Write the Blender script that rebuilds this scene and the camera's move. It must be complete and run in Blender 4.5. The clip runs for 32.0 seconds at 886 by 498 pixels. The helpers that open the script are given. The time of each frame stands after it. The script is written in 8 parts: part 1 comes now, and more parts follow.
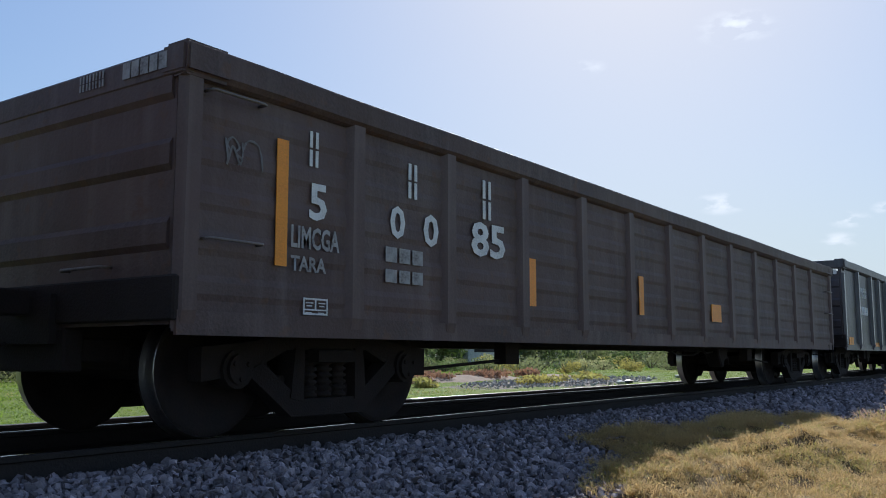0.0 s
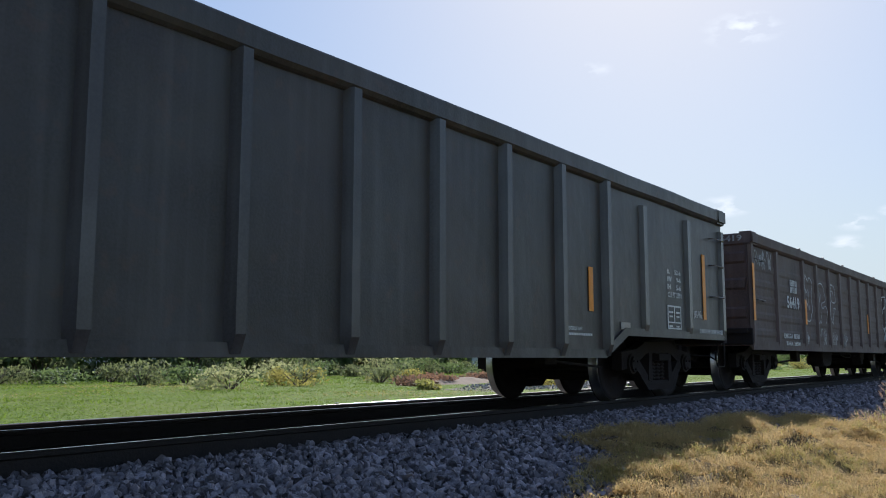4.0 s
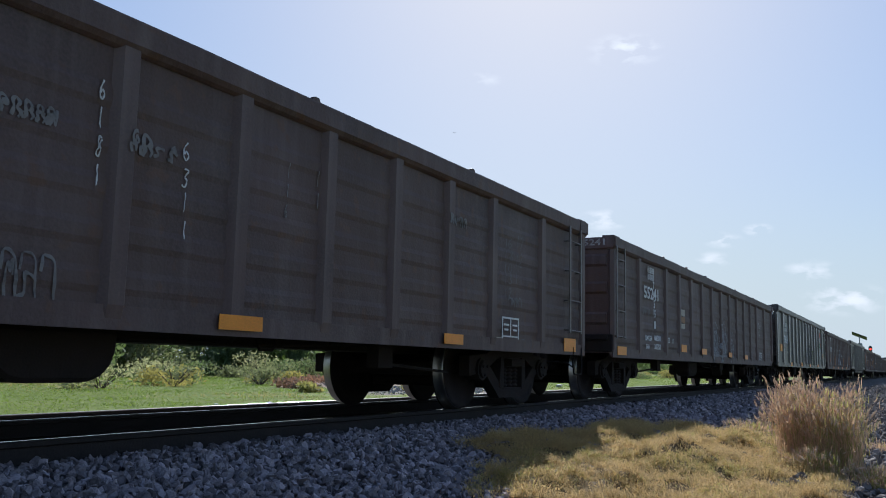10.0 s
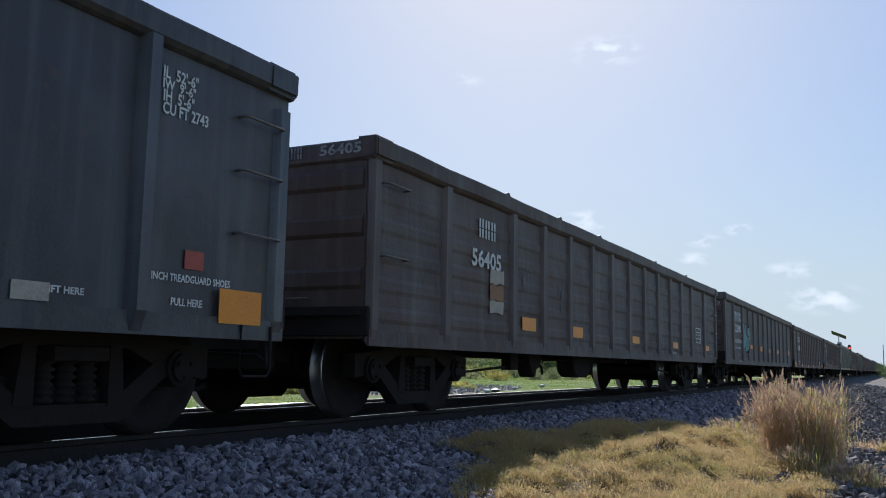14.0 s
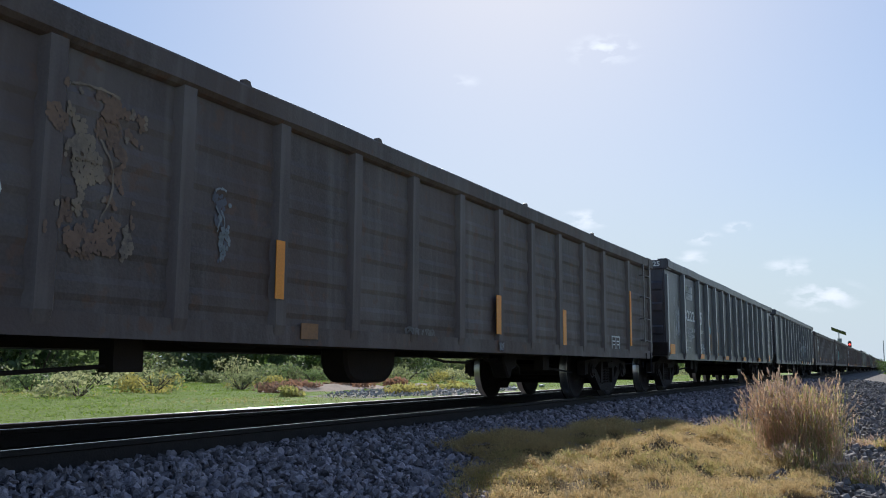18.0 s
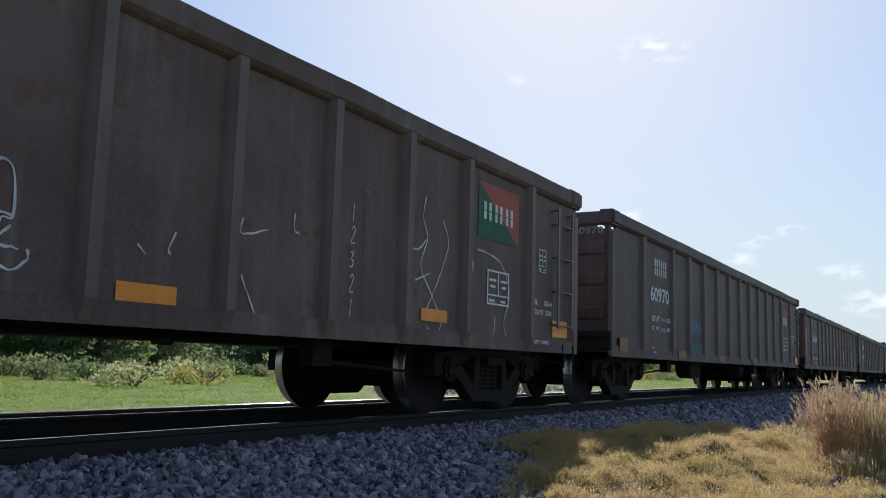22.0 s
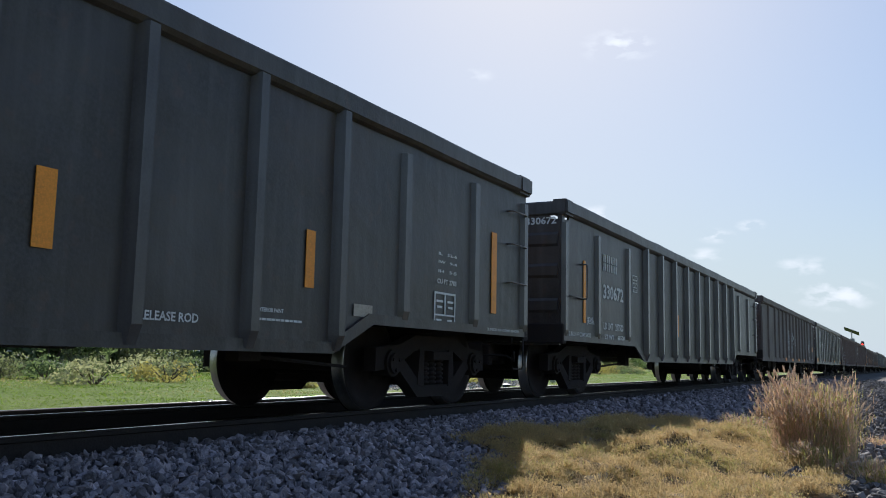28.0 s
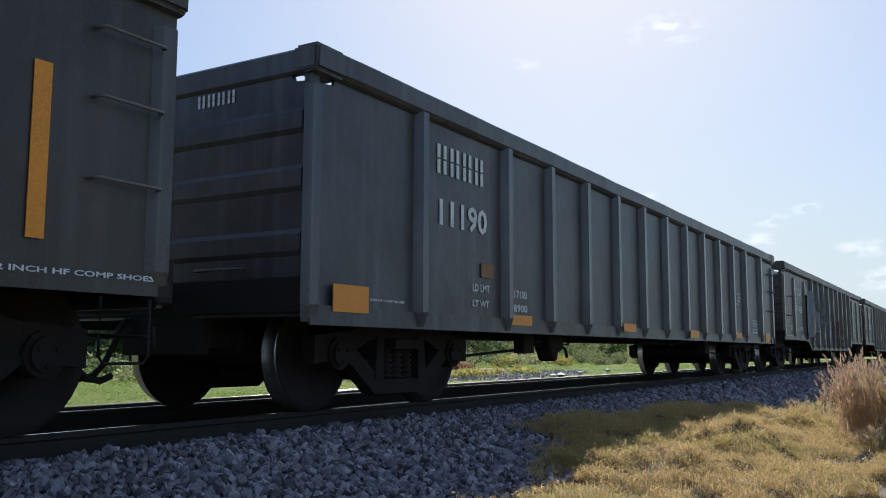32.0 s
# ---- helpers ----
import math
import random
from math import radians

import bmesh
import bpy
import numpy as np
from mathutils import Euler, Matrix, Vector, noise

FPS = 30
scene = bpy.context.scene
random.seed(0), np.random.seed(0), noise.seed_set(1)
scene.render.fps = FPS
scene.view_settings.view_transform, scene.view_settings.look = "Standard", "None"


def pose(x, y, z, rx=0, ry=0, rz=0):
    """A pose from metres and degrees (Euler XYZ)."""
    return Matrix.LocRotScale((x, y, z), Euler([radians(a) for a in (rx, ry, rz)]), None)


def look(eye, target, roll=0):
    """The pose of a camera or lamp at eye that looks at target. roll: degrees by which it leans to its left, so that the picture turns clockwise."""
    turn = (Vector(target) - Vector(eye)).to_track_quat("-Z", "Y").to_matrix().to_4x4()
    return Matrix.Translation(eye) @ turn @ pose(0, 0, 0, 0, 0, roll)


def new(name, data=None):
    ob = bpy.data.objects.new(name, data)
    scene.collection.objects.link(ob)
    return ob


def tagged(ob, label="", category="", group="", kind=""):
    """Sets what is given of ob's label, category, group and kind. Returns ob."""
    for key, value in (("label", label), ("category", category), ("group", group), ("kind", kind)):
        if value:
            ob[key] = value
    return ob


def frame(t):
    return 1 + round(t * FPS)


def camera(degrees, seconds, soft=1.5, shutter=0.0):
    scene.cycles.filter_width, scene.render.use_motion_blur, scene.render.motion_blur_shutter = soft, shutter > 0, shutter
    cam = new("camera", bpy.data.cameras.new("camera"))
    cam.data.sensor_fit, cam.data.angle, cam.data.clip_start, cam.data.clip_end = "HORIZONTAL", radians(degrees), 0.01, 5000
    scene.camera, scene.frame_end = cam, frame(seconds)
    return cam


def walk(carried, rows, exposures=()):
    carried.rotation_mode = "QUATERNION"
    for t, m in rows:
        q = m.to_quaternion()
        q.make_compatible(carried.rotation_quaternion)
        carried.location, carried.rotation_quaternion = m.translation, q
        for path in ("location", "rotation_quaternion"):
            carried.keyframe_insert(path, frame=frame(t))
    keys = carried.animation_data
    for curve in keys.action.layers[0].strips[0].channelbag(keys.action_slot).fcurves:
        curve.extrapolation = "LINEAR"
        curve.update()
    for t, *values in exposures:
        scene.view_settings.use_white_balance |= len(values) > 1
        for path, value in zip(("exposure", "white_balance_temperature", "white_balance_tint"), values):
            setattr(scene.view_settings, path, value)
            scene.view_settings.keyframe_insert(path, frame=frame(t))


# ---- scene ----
# seconds; yaw from the track towards the field, pitch, lean (degrees); where the eye sways to (metres)
PATH = [
    (0, 35.636, 6.905, -0.007, -0.007, -5.553, 0.545),
    (0.5, 35.821, 6.965, 0.198, 0.005, -5.565, 0.543),
    (1, 36.051, 6.996, 0.013, 0.025, -5.600, 0.542),
    (1.5, 36.120, 7.024, 0.117, 0.022, -5.620, 0.543),
    (2, 36.097, 6.985, 0.057, 0.012, -5.630, 0.544),
    (2.5, 36.455, 7.032, 0.160, 0.024, -5.674, 0.543),
    (3, 36.481, 7.036, 0.005, 0.018, -5.690, 0.538),
    (3.5, 36.312, 7.062, -0.058, -0.008, -5.689, 0.531),
    (5.5, 33.718, 7.161, 1.207, -0.023, -5.619, 0.517),
    (6, 32.620, 7.251, 1.724, -0.039, -5.622, 0.516),
    (6.5, 32.036, 7.276, 1.847, -0.031, -5.599, 0.513),
    (7, 30.055, 7.341, 1.491, 0.016, -5.547, 0.511),
    (7.5, 28.461, 7.374, 1.341, 0.022, -5.495, 0.511),
    (8, 28.407, 7.399, 1.331, 0.016, -5.494, 0.508),
    (8.5, 28.385, 7.406, 1.340, 0.020, -5.491, 0.508),
    (9, 28.389, 7.432, 1.273, 0.004, -5.492, 0.507),
    (9.5, 28.392, 7.451, 1.166, 0.001, -5.500, 0.505),
    (10, 28.391, 7.424, 1.245, 0.000, -5.498, 0.510),
    (10.5, 28.452, 7.384, 1.331, 0.005, -5.489, 0.512),
    (11, 27.826, 7.394, 1.132, 0.044, -5.480, 0.511),
    (11.5, 27.545, 7.415, 1.071, 0.024, -5.478, 0.510),
    (12, 27.463, 7.410, 1.106, 0.020, -5.468, 0.515),
    (12.5, 27.406, 7.435, 0.993, 0.009, -5.470, 0.516),
    (13, 27.263, 7.452, 1.009, 0.012, -5.468, 0.516),
    (13.5, 27.256, 7.466, 0.974, 0.019, -5.474, 0.515),
    (14, 27.253, 7.487, 0.986, 0.025, -5.473, 0.513),
    (14.5, 27.259, 7.514, 0.996, 0.034, -5.474, 0.513),
    (16.5, 27.243, 7.557, 0.838, 0.061, -5.498, 0.510),
    (17, 27.246, 7.559, 0.699, 0.087, -5.518, 0.509),
    (17.5, 27.246, 7.539, 0.749, 0.109, -5.516, 0.511),
    (18, 27.208, 7.552, 0.303, 0.080, -5.510, 0.514),
    (18.5, 27.186, 7.449, 0.138, 0.026, -5.503, 0.516),
    (19, 27.292, 7.365, 0.265, -0.015, -5.498, 0.517),
    (19.5, 28.466, 7.335, 0.583, -0.025, -5.452, 0.517),
    (20, 29.872, 7.264, 1.257, -0.052, -5.432, 0.514),
    (20.5, 30.046, 7.323, 1.656, -0.036, -5.431, 0.510),
    (21, 30.105, 7.332, 1.660, -0.028, -5.439, 0.508),
    (21.5, 30.208, 7.344, 1.624, -0.023, -5.459, 0.507),
    (22, 30.238, 7.399, 1.624, -0.017, -5.460, 0.507),
    (22.5, 30.178, 7.332, 1.652, -0.009, -5.450, 0.508),
    (23, 30.083, 7.234, 1.642, -0.026, -5.440, 0.509),
    (23.5, 30.207, 7.261, 1.543, -0.020, -5.463, 0.507),
    (24, 30.179, 7.222, 1.564, -0.015, -5.463, 0.506),
    (24.5, 30.265, 7.208, 1.586, -0.010, -5.476, 0.508),
    (25, 30.335, 7.257, 1.498, -0.010, -5.491, 0.507),
    (25.5, 29.981, 7.301, 1.439, -0.007, -5.489, 0.505),
    (27.5, 28.503, 7.383, 1.324, 0.005, -5.481, 0.499),
    (28, 27.969, 7.163, 1.163, 0.008, -5.476, 0.501),
    (28.5, 28.038, 6.923, 0.828, 0.004, -5.481, 0.501),
    (29, 28.086, 6.869, 0.816, -0.013, -5.473, 0.502),
    (29.5, 28.639, 6.875, 0.839, -0.013, -5.470, 0.503),
    (30, 29.418, 6.782, 1.008, -0.012, -5.463, 0.501),
    (30.5, 29.903, 6.557, 0.953, -0.030, -5.440, 0.496),
    (31, 30.687, 6.543, 0.907, -0.036, -5.429, 0.491),
    (31.5, 31.316, 6.599, 1.007, -0.046, -5.426, 0.490),
    (32, 31.191, 6.598, 0.182, -0.041, -5.418, 0.484),
]


def aim(yaw, pitch, lean, x, y, z):
    a, b = radians(yaw), radians(pitch)
    eye = Vector((x, y, z))
    return look(eye, eye + Vector((math.cos(a) * math.cos(b), math.sin(a) * math.cos(b), math.sin(b))) * 10, lean)


cam = camera(53.46, 32.0, soft=1.0)
walk(cam, [(row[0], aim(*row[1:])) for row in PATH], exposures=[(0, 0.42, 5820, 9), (1, 0.58, 6020, 9), (3, 0.54, 5970, 9), (6, 0.38, 5820, 9), (9, 0.38, 5770, 9), (14, 0.36, 5720, 9), (18, 0.42, 5820, 9), (22, 0.52, 5970, 9), (25, 0.52, 6020, 9), (28, 0.42, 5920, 9), (30, 0.54, 6020, 9), (31, 0.6, 6070, 9), (32, 0.56, 6020, 9)])

# ---- world, sun, exposure ----
SUN_AZ, SUN_EL, SKY = 22.0, 33.5, 0.135
HAZE = 0.88  # brightness at which the hazy sky round the sun levels off
world = bpy.data.worlds.new("sky")
scene.world = world
world.use_nodes = True


# direction of each small cloud (azimuth from the track, elevation), half width in degrees, strength
CLOUDS = [(16.5, 20.0, 2.6, 0.9), (10.6, 8.0, 1.3, 0.8), (8.5, 8.6, 1.0, 0.8), (3.8, 4.3, 2.6, 0.9), (5.6, 6.0, 1.8, 0.6), (17.9, 9.4, 1.8, 0.9), (11.2, 6.8, 1.3, 0.6), (26.0, 18.4, 1.4, 0.4), (-6, 7, 4, 0.7), (-25, 12, 6, 0.7), (60, 25, 7, 0.5)]


def make_sky():
    nt = world.node_tree
    nt.nodes.clear()
    l = nt.links.new
    out = nt.nodes.new("ShaderNodeOutputWorld")
    bg = nt.nodes.new("ShaderNodeBackground")
    sky = nt.nodes.new("ShaderNodeTexSky")
    sky.sky_type, sky.sun_disc = "NISHITA", False
    sky.sun_elevation, sky.sun_rotation = radians(SUN_EL), radians(90 - SUN_AZ)
    sky.air_density, sky.dust_density, sky.ozone_density = 1.0, 0.9, 2.15
    bg.inputs["Strength"].default_value = SKY
    tc = nt.nodes.new("ShaderNodeTexCoord")
    tex = nt.nodes.new("ShaderNodeTexNoise")
    tex.inputs["Scale"].default_value, tex.inputs["Detail"].default_value = 34.0, 10.0
    mp = nt.nodes.new("ShaderNodeMapping")
    mp.inputs["Scale"].default_value = (1, 1, 2.2)
    l(tc.outputs["Generated"], mp.inputs[0])
    l(mp.outputs[0], tex.inputs["Vector"])

    def math_node(op, a, b=None):
        m = nt.nodes.new("ShaderNodeMath")
        m.operation = op
        for i, v in enumerate((a, b)):
            if v is None:
                continue
            if isinstance(v, float):
                m.inputs[i].default_value = v
            else:
                l(v, m.inputs[i])
        return m.outputs[0]

    total = None
    for az, el, half, amount in CLOUDS:
        d = Vector((math.cos(radians(az)) * math.cos(radians(el)), math.sin(radians(az)) * math.cos(radians(el)), math.sin(radians(el))))
        sub = nt.nodes.new("ShaderNodeVectorMath")
        sub.operation = "SUBTRACT"
        l(tc.outputs["Generated"], sub.inputs[0])
        sub.inputs[1].default_value = d
        sq = nt.nodes.new("ShaderNodeVectorMath")
        sq.operation = "MULTIPLY"
        l(sub.outputs[0], sq.inputs[0])
        sq.inputs[1].default_value = (1, 1, 2.4)
        ln = nt.nodes.new("ShaderNodeVectorMath")
        ln.operation = "LENGTH"
        l(sq.outputs[0], ln.inputs[0])
        r = nt.nodes.new("ShaderNodeMapRange")
        r.interpolation_type = "SMOOTHSTEP"
        l(ln.outputs["Value"], r.inputs["Value"])
        r.inputs["From Min"].default_value, r.inputs["From Max"].default_value = radians(half) * 1.1, 0.0
        r.inputs["To Min"].default_value, r.inputs["To Max"].default_value = 0.0, amount
        total = r.outputs[0] if total is None else math_node("MAXIMUM", total, r.outputs[0])
    mr = nt.nodes.new("ShaderNodeMapRange")
    l(tex.outputs["Fac"], mr.inputs["Value"])
    mr.inputs["From Min"].default_value, mr.inputs["From Max"].default_value = 0.47, 0.68
    fac = math_node("MULTIPLY", total, mr.outputs[0])
    mx = nt.nodes.new("ShaderNodeMix")
    mx.data_type = "RGBA"
    l(fac, mx.inputs["Factor"])
    mx.inputs["B"].default_value = (34, 34, 34.5, 1)
    # pale haze low over the horizon
    sep = nt.nodes.new("ShaderNodeSeparateXYZ")
    l(tc.outputs["Generated"], sep.inputs[0])
    low = nt.nodes.new("ShaderNodeMapRange")
    low.interpolation_type = "SMOOTHSTEP"
    l(sep.outputs["Z"], low.inputs["Value"])
    low.inputs["From Min"].default_value, low.inputs["From Max"].default_value = 0.0, 0.22
    low.inputs["To Min"].default_value, low.inputs["To Max"].default_value = 0.85, 0.0
    hz = nt.nodes.new("ShaderNodeMix")
    hz.data_type = "RGBA"
    l(low.outputs[0], hz.inputs["Factor"])
    l(sky.outputs[0], hz.inputs["A"])
    hz.inputs["B"].default_value = (8.2, 9.5, 10.5, 1)
    l(hz.outputs["Result"], mx.inputs["A"])
    # thin haze evens out the glow: light / (1 + light / limit)
    bw = nt.nodes.new("ShaderNodeRGBToBW")
    l(mx.outputs["Result"], bw.inputs[0])
    den = math_node("ADD", math_node("MULTIPLY", bw.outputs[0], SKY / HAZE), 1.0)
    level = nt.nodes.new("ShaderNodeVectorMath")
    level.operation = "SCALE"
    l(mx.outputs["Result"], level.inputs[0])
    l(math_node("DIVIDE", 1.0, den), level.inputs["Scale"])
    l(level.outputs[0], bg.inputs[0])
    l(bg.outputs[0], out.inputs[0])


make_sky()
sun_data = bpy.data.lights.new("sun", "SUN")
sun_data.energy, sun_data.angle, sun_data.color = 4.6, radians(0.6), (1.0, 0.94, 0.84)
sun = new("sun", sun_data)
sun.matrix_world = look(Vector((math.cos(radians(SUN_AZ)) * math.cos(radians(SUN_EL)), math.sin(radians(SUN_AZ)) * math.cos(radians(SUN_EL)), math.sin(radians(SUN_EL)))) * 50, (0, 0, 0))

# ---- materials ----


def mat(name, col, rough=0.7, metal=0.0, col2=None, scale=4.0, fine=60.0, bump=0.15, streak=0.0, stretch=(1, 1, 1), spec=0.4, rnd=0.0, island=False, dust=None, dusty=0.0, rust=0.0):
    """A procedural surface: two colours mixed by noise at two scales, optional vertical streaks, dust and bump."""
    m = bpy.data.materials.new(name)
    m.use_nodes = True
    n, l = m.node_tree.nodes, m.node_tree.links
    b = n["Principled BSDF"]
    b.inputs["Roughness"].default_value = rough
    b.inputs["Metallic"].default_value = metal
    b.inputs["Specular IOR Level"].default_value = spec
    tc = n.new("ShaderNodeTexCoord")
    mp = n.new("ShaderNodeMapping")
    mp.inputs["Scale"].default_value = stretch
    l.new(tc.outputs["Object"], mp.inputs["Vector"])
    vec = mp.outputs["Vector"]
    if rnd:
        oi = n.new("ShaderNodeObjectInfo")
        add = n.new("ShaderNodeVectorMath")
        add.operation = "ADD"
        mul = n.new("ShaderNodeMath")
        mul.operation = "MULTIPLY"
        mul.inputs[1].default_value = 40.0
        l.new(oi.outputs["Random"], mul.inputs[0])
        l.new(vec, add.inputs[0])
        l.new(mul.outputs[0], add.inputs[1])
        vec = add.outputs[0]

    def noise_tex(sc, detail, v):
        t = n.new("ShaderNodeTexNoise")
        t.inputs["Scale"].default_value = sc
        t.inputs["Detail"].default_value = detail
        l.new(v, t.inputs["Vector"])
        return t.outputs["Fac"]

    def ramp(fac, lo, hi):
        r = n.new("ShaderNodeMapRange")
        r.inputs["From Min"].default_value, r.inputs["From Max"].default_value = lo, hi
        l.new(fac, r.inputs["Value"])
        return r.outputs[0]

    def mix(fac, a, c):
        x = n.new("ShaderNodeMix")
        x.data_type = "RGBA"
        l.new(fac, x.inputs["Factor"])
        for sock, v in ((x.inputs["A"], a), (x.inputs["B"], c)):
            if isinstance(v, tuple):
                sock.default_value = (*v, 1)
            else:
                l.new(v, sock)
        return x.outputs["Result"]

    col2 = col2 or tuple(c * 0.6 for c in col)
    big, small = noise_tex(scale, 6, vec), noise_tex(fine, 3, vec)
    c = mix(ramp(big, 0.35, 0.65), col, col2)
    c = mix(ramp(small, 0.35, 0.75), c, tuple(min(1, 0.5 * (p + q) * 1.25) for p, q in zip(col, col2)))
    if streak:
        ms = n.new("ShaderNodeMapping")
        ms.inputs["Scale"].default_value = (9, 9, 0.5)
        l.new(tc.outputs["Object"], ms.inputs["Vector"])
        s = noise_tex(1.0, 5, ms.outputs["Vector"])
        k = n.new("ShaderNodeMath")
        k.operation = "MULTIPLY"
        k.inputs[1].default_value = streak
        l.new(ramp(s, 0.5, 0.75), k.inputs[0])
        c = mix(k.outputs[0], c, dust or tuple(min(1, x * 1.9) for x in col))
    if dusty:
        k = n.new("ShaderNodeMath")
        k.operation = "MULTIPLY"
        k.inputs[1].default_value = dusty
        l.new(ramp(noise_tex(1.3, 8, vec), 0.45, 0.7), k.inputs[0])
        c = mix(k.outputs[0], c, dust or (0.3, 0.27, 0.24))
    if rust:
        # blotchy rust, run down the sheet
        mr2 = n.new("ShaderNodeMapping")
        mr2.inputs["Scale"].default_value = (0.9, 0.9, 0.45)
        l.new(vec, mr2.inputs["Vector"])
        k = n.new("ShaderNodeMath")
        k.operation = "MULTIPLY"
        k.inputs[1].default_value = rust
        l.new(ramp(noise_tex(1.0, 10, mr2.outputs["Vector"]), 0.47, 0.66), k.inputs[0])
        c = mix(k.outputs[0], c, (0.085, 0.046, 0.034))
        k = n.new("ShaderNodeMath")
        k.operation = "MULTIPLY"
        k.inputs[1].default_value = rust
        l.new(ramp(noise_tex(7.0, 12, vec), 0.6, 0.68), k.inputs[0])
        c = mix(k.outputs[0], c, (0.13, 0.065, 0.04))
        dents = noise_tex(1.7, 3, vec)
    if island:
        g = n.new("ShaderNodeNewGeometry")
        hsv = n.new("ShaderNodeHueSaturation")
        mr = n.new("ShaderNodeMapRange")
        mr.inputs["To Min"].default_value, mr.inputs["To Max"].default_value = island if island is not True else (0.55, 1.45)
        l.new(g.outputs["Random Per Island"], mr.inputs["Value"])
        l.new(mr.outputs[0], hsv.inputs["Value"])
        l.new(c, hsv.inputs["Color"])
        c = hsv.outputs["Color"]
    elif rnd > 1:
        hsv = n.new("ShaderNodeHueSaturation")
        mr = n.new("ShaderNodeMapRange")
        mr.inputs["To Min"].default_value, mr.inputs["To Max"].default_value = 0.6, 1.4
        l.new(oi.outputs["Random"], mr.inputs["Value"])
        l.new(mr.outputs[0], hsv.inputs["Value"])
        l.new(c, hsv.inputs["Color"])
        c = hsv.outputs["Color"]
    l.new(c, b.inputs["Base Color"])
    if bump:
        bp = n.new("ShaderNodeBump")
        bp.inputs["Strength"].default_value = bump
        bp.inputs["Distance"].default_value = 0.02
        l.new(small, bp.inputs["Height"])
        l.new(bp.outputs[0], b.inputs["Normal"])
        if rust:
            # shallow dents and buckles in the sheet
            dent = n.new("ShaderNodeBump")
            dent.inputs["Strength"].default_value = 0.6
            dent.inputs["Distance"].default_value = 0.05
            l.new(dents, dent.inputs["Height"])
            l.new(bp.outputs[0], dent.inputs["Normal"])
            l.new(dent.outputs[0], b.inputs["Normal"])
    return m


def thin(m, through_col, amount=0.45):
    """Lets light through a leaf or blade."""
    n, l = m.node_tree.nodes, m.node_tree.links
    b = n["Principled BSDF"]
    tr = n.new("ShaderNodeBsdfTranslucent")
    tr.inputs["Color"].default_value = (*through_col, 1)
    mx = n.new("ShaderNodeMixShader")
    mx.inputs[0].default_value = amount
    l.new(b.outputs[0], mx.inputs[1])
    l.new(tr.outputs[0], mx.inputs[2])
    l.new(mx.outputs[0], n["Material Output"].inputs["Surface"])
    return m


PAINT = {
    "brown": mat("brown_car_paint", (0.112, 0.066, 0.058), 0.62, 0, (0.062, 0.040, 0.037), 1.1, 45, 0.2, 0.4, dust=(0.190, 0.138, 0.120), rnd=1, dusty=0.3, rust=0.6),
    "rust": mat("rusty_car_paint", (0.150, 0.092, 0.076), 0.68, 0, (0.090, 0.060, 0.053), 0.9, 40, 0.25, 0.45, dust=(0.25, 0.186, 0.157), rnd=1, dusty=0.35, rust=0.7),
    "black": mat("black_car_paint", (0.062, 0.051, 0.047), 0.42, 0, (0.032, 0.026, 0.024), 0.9, 50, 0.12, 0.3, dust=(0.14, 0.128, 0.12), rnd=1, dusty=0.2, rust=0.2),
    "blue": mat("dark_blue_car_paint", (0.060, 0.054, 0.061), 0.40, 0, (0.032, 0.028, 0.033), 1.0, 50, 0.12, 0.4, dust=(0.15, 0.146, 0.15), rnd=1, dusty=0.3, rust=0.25),
    "grey": mat("dusty_grey_car_paint", (0.102, 0.070, 0.062), 0.6, 0, (0.058, 0.041, 0.037), 1.0, 50, 0.15, 0.45, dust=(0.21, 0.172, 0.157), rnd=1, dusty=0.35, rust=0.6),
}
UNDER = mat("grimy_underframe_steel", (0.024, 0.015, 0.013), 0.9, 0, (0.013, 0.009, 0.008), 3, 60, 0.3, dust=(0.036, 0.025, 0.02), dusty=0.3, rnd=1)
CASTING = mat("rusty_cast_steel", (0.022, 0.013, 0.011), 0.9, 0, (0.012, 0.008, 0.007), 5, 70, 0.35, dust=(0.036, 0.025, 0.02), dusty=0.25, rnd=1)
POST_PAINT = {
    "brown": mat("rubbed_brown_post_paint", (0.112, 0.066, 0.058), 0.58, 0, (0.080, 0.050, 0.045), 1.4, 60, 0.06, 0.4, dust=(0.190, 0.138, 0.120), rnd=1, dusty=0.35),
    "rust": mat("rubbed_rusty_post_paint", (0.150, 0.092, 0.076), 0.58, 0, (0.11, 0.072, 0.062), 1.4, 60, 0.06, 0.45, dust=(0.25, 0.186, 0.157), rnd=1, dusty=0.4),
    "black": mat("rubbed_black_post_paint", (0.072, 0.060, 0.057), 0.26, 0, (0.056, 0.048, 0.046), 1.4, 60, 0.05, 0.4, dust=(0.15, 0.138, 0.13), rnd=1, dusty=0.45),
    "blue": mat("rubbed_blue_post_paint", (0.072, 0.066, 0.076), 0.24, 0, (0.056, 0.052, 0.060), 1.4, 60, 0.05, 0.5, dust=(0.16, 0.155, 0.16), rnd=1, dusty=0.5),
    "grey": mat("rubbed_grey_post_paint", (0.102, 0.070, 0.062), 0.58, 0, (0.074, 0.052, 0.047), 1.4, 60, 0.06, 0.45, dust=(0.21, 0.172, 0.157), rnd=1, dusty=0.4),
}
GRAB = mat("worn_grab_steel", (0.2, 0.17, 0.155), 0.5, 0.2, (0.11, 0.085, 0.075), 6, 60, 0.1)
TREAD = mat("worn_wheel_steel", (0.5, 0.47, 0.44), 0.33, 1.0, (0.35, 0.32, 0.3), 6, 60, 0.1)
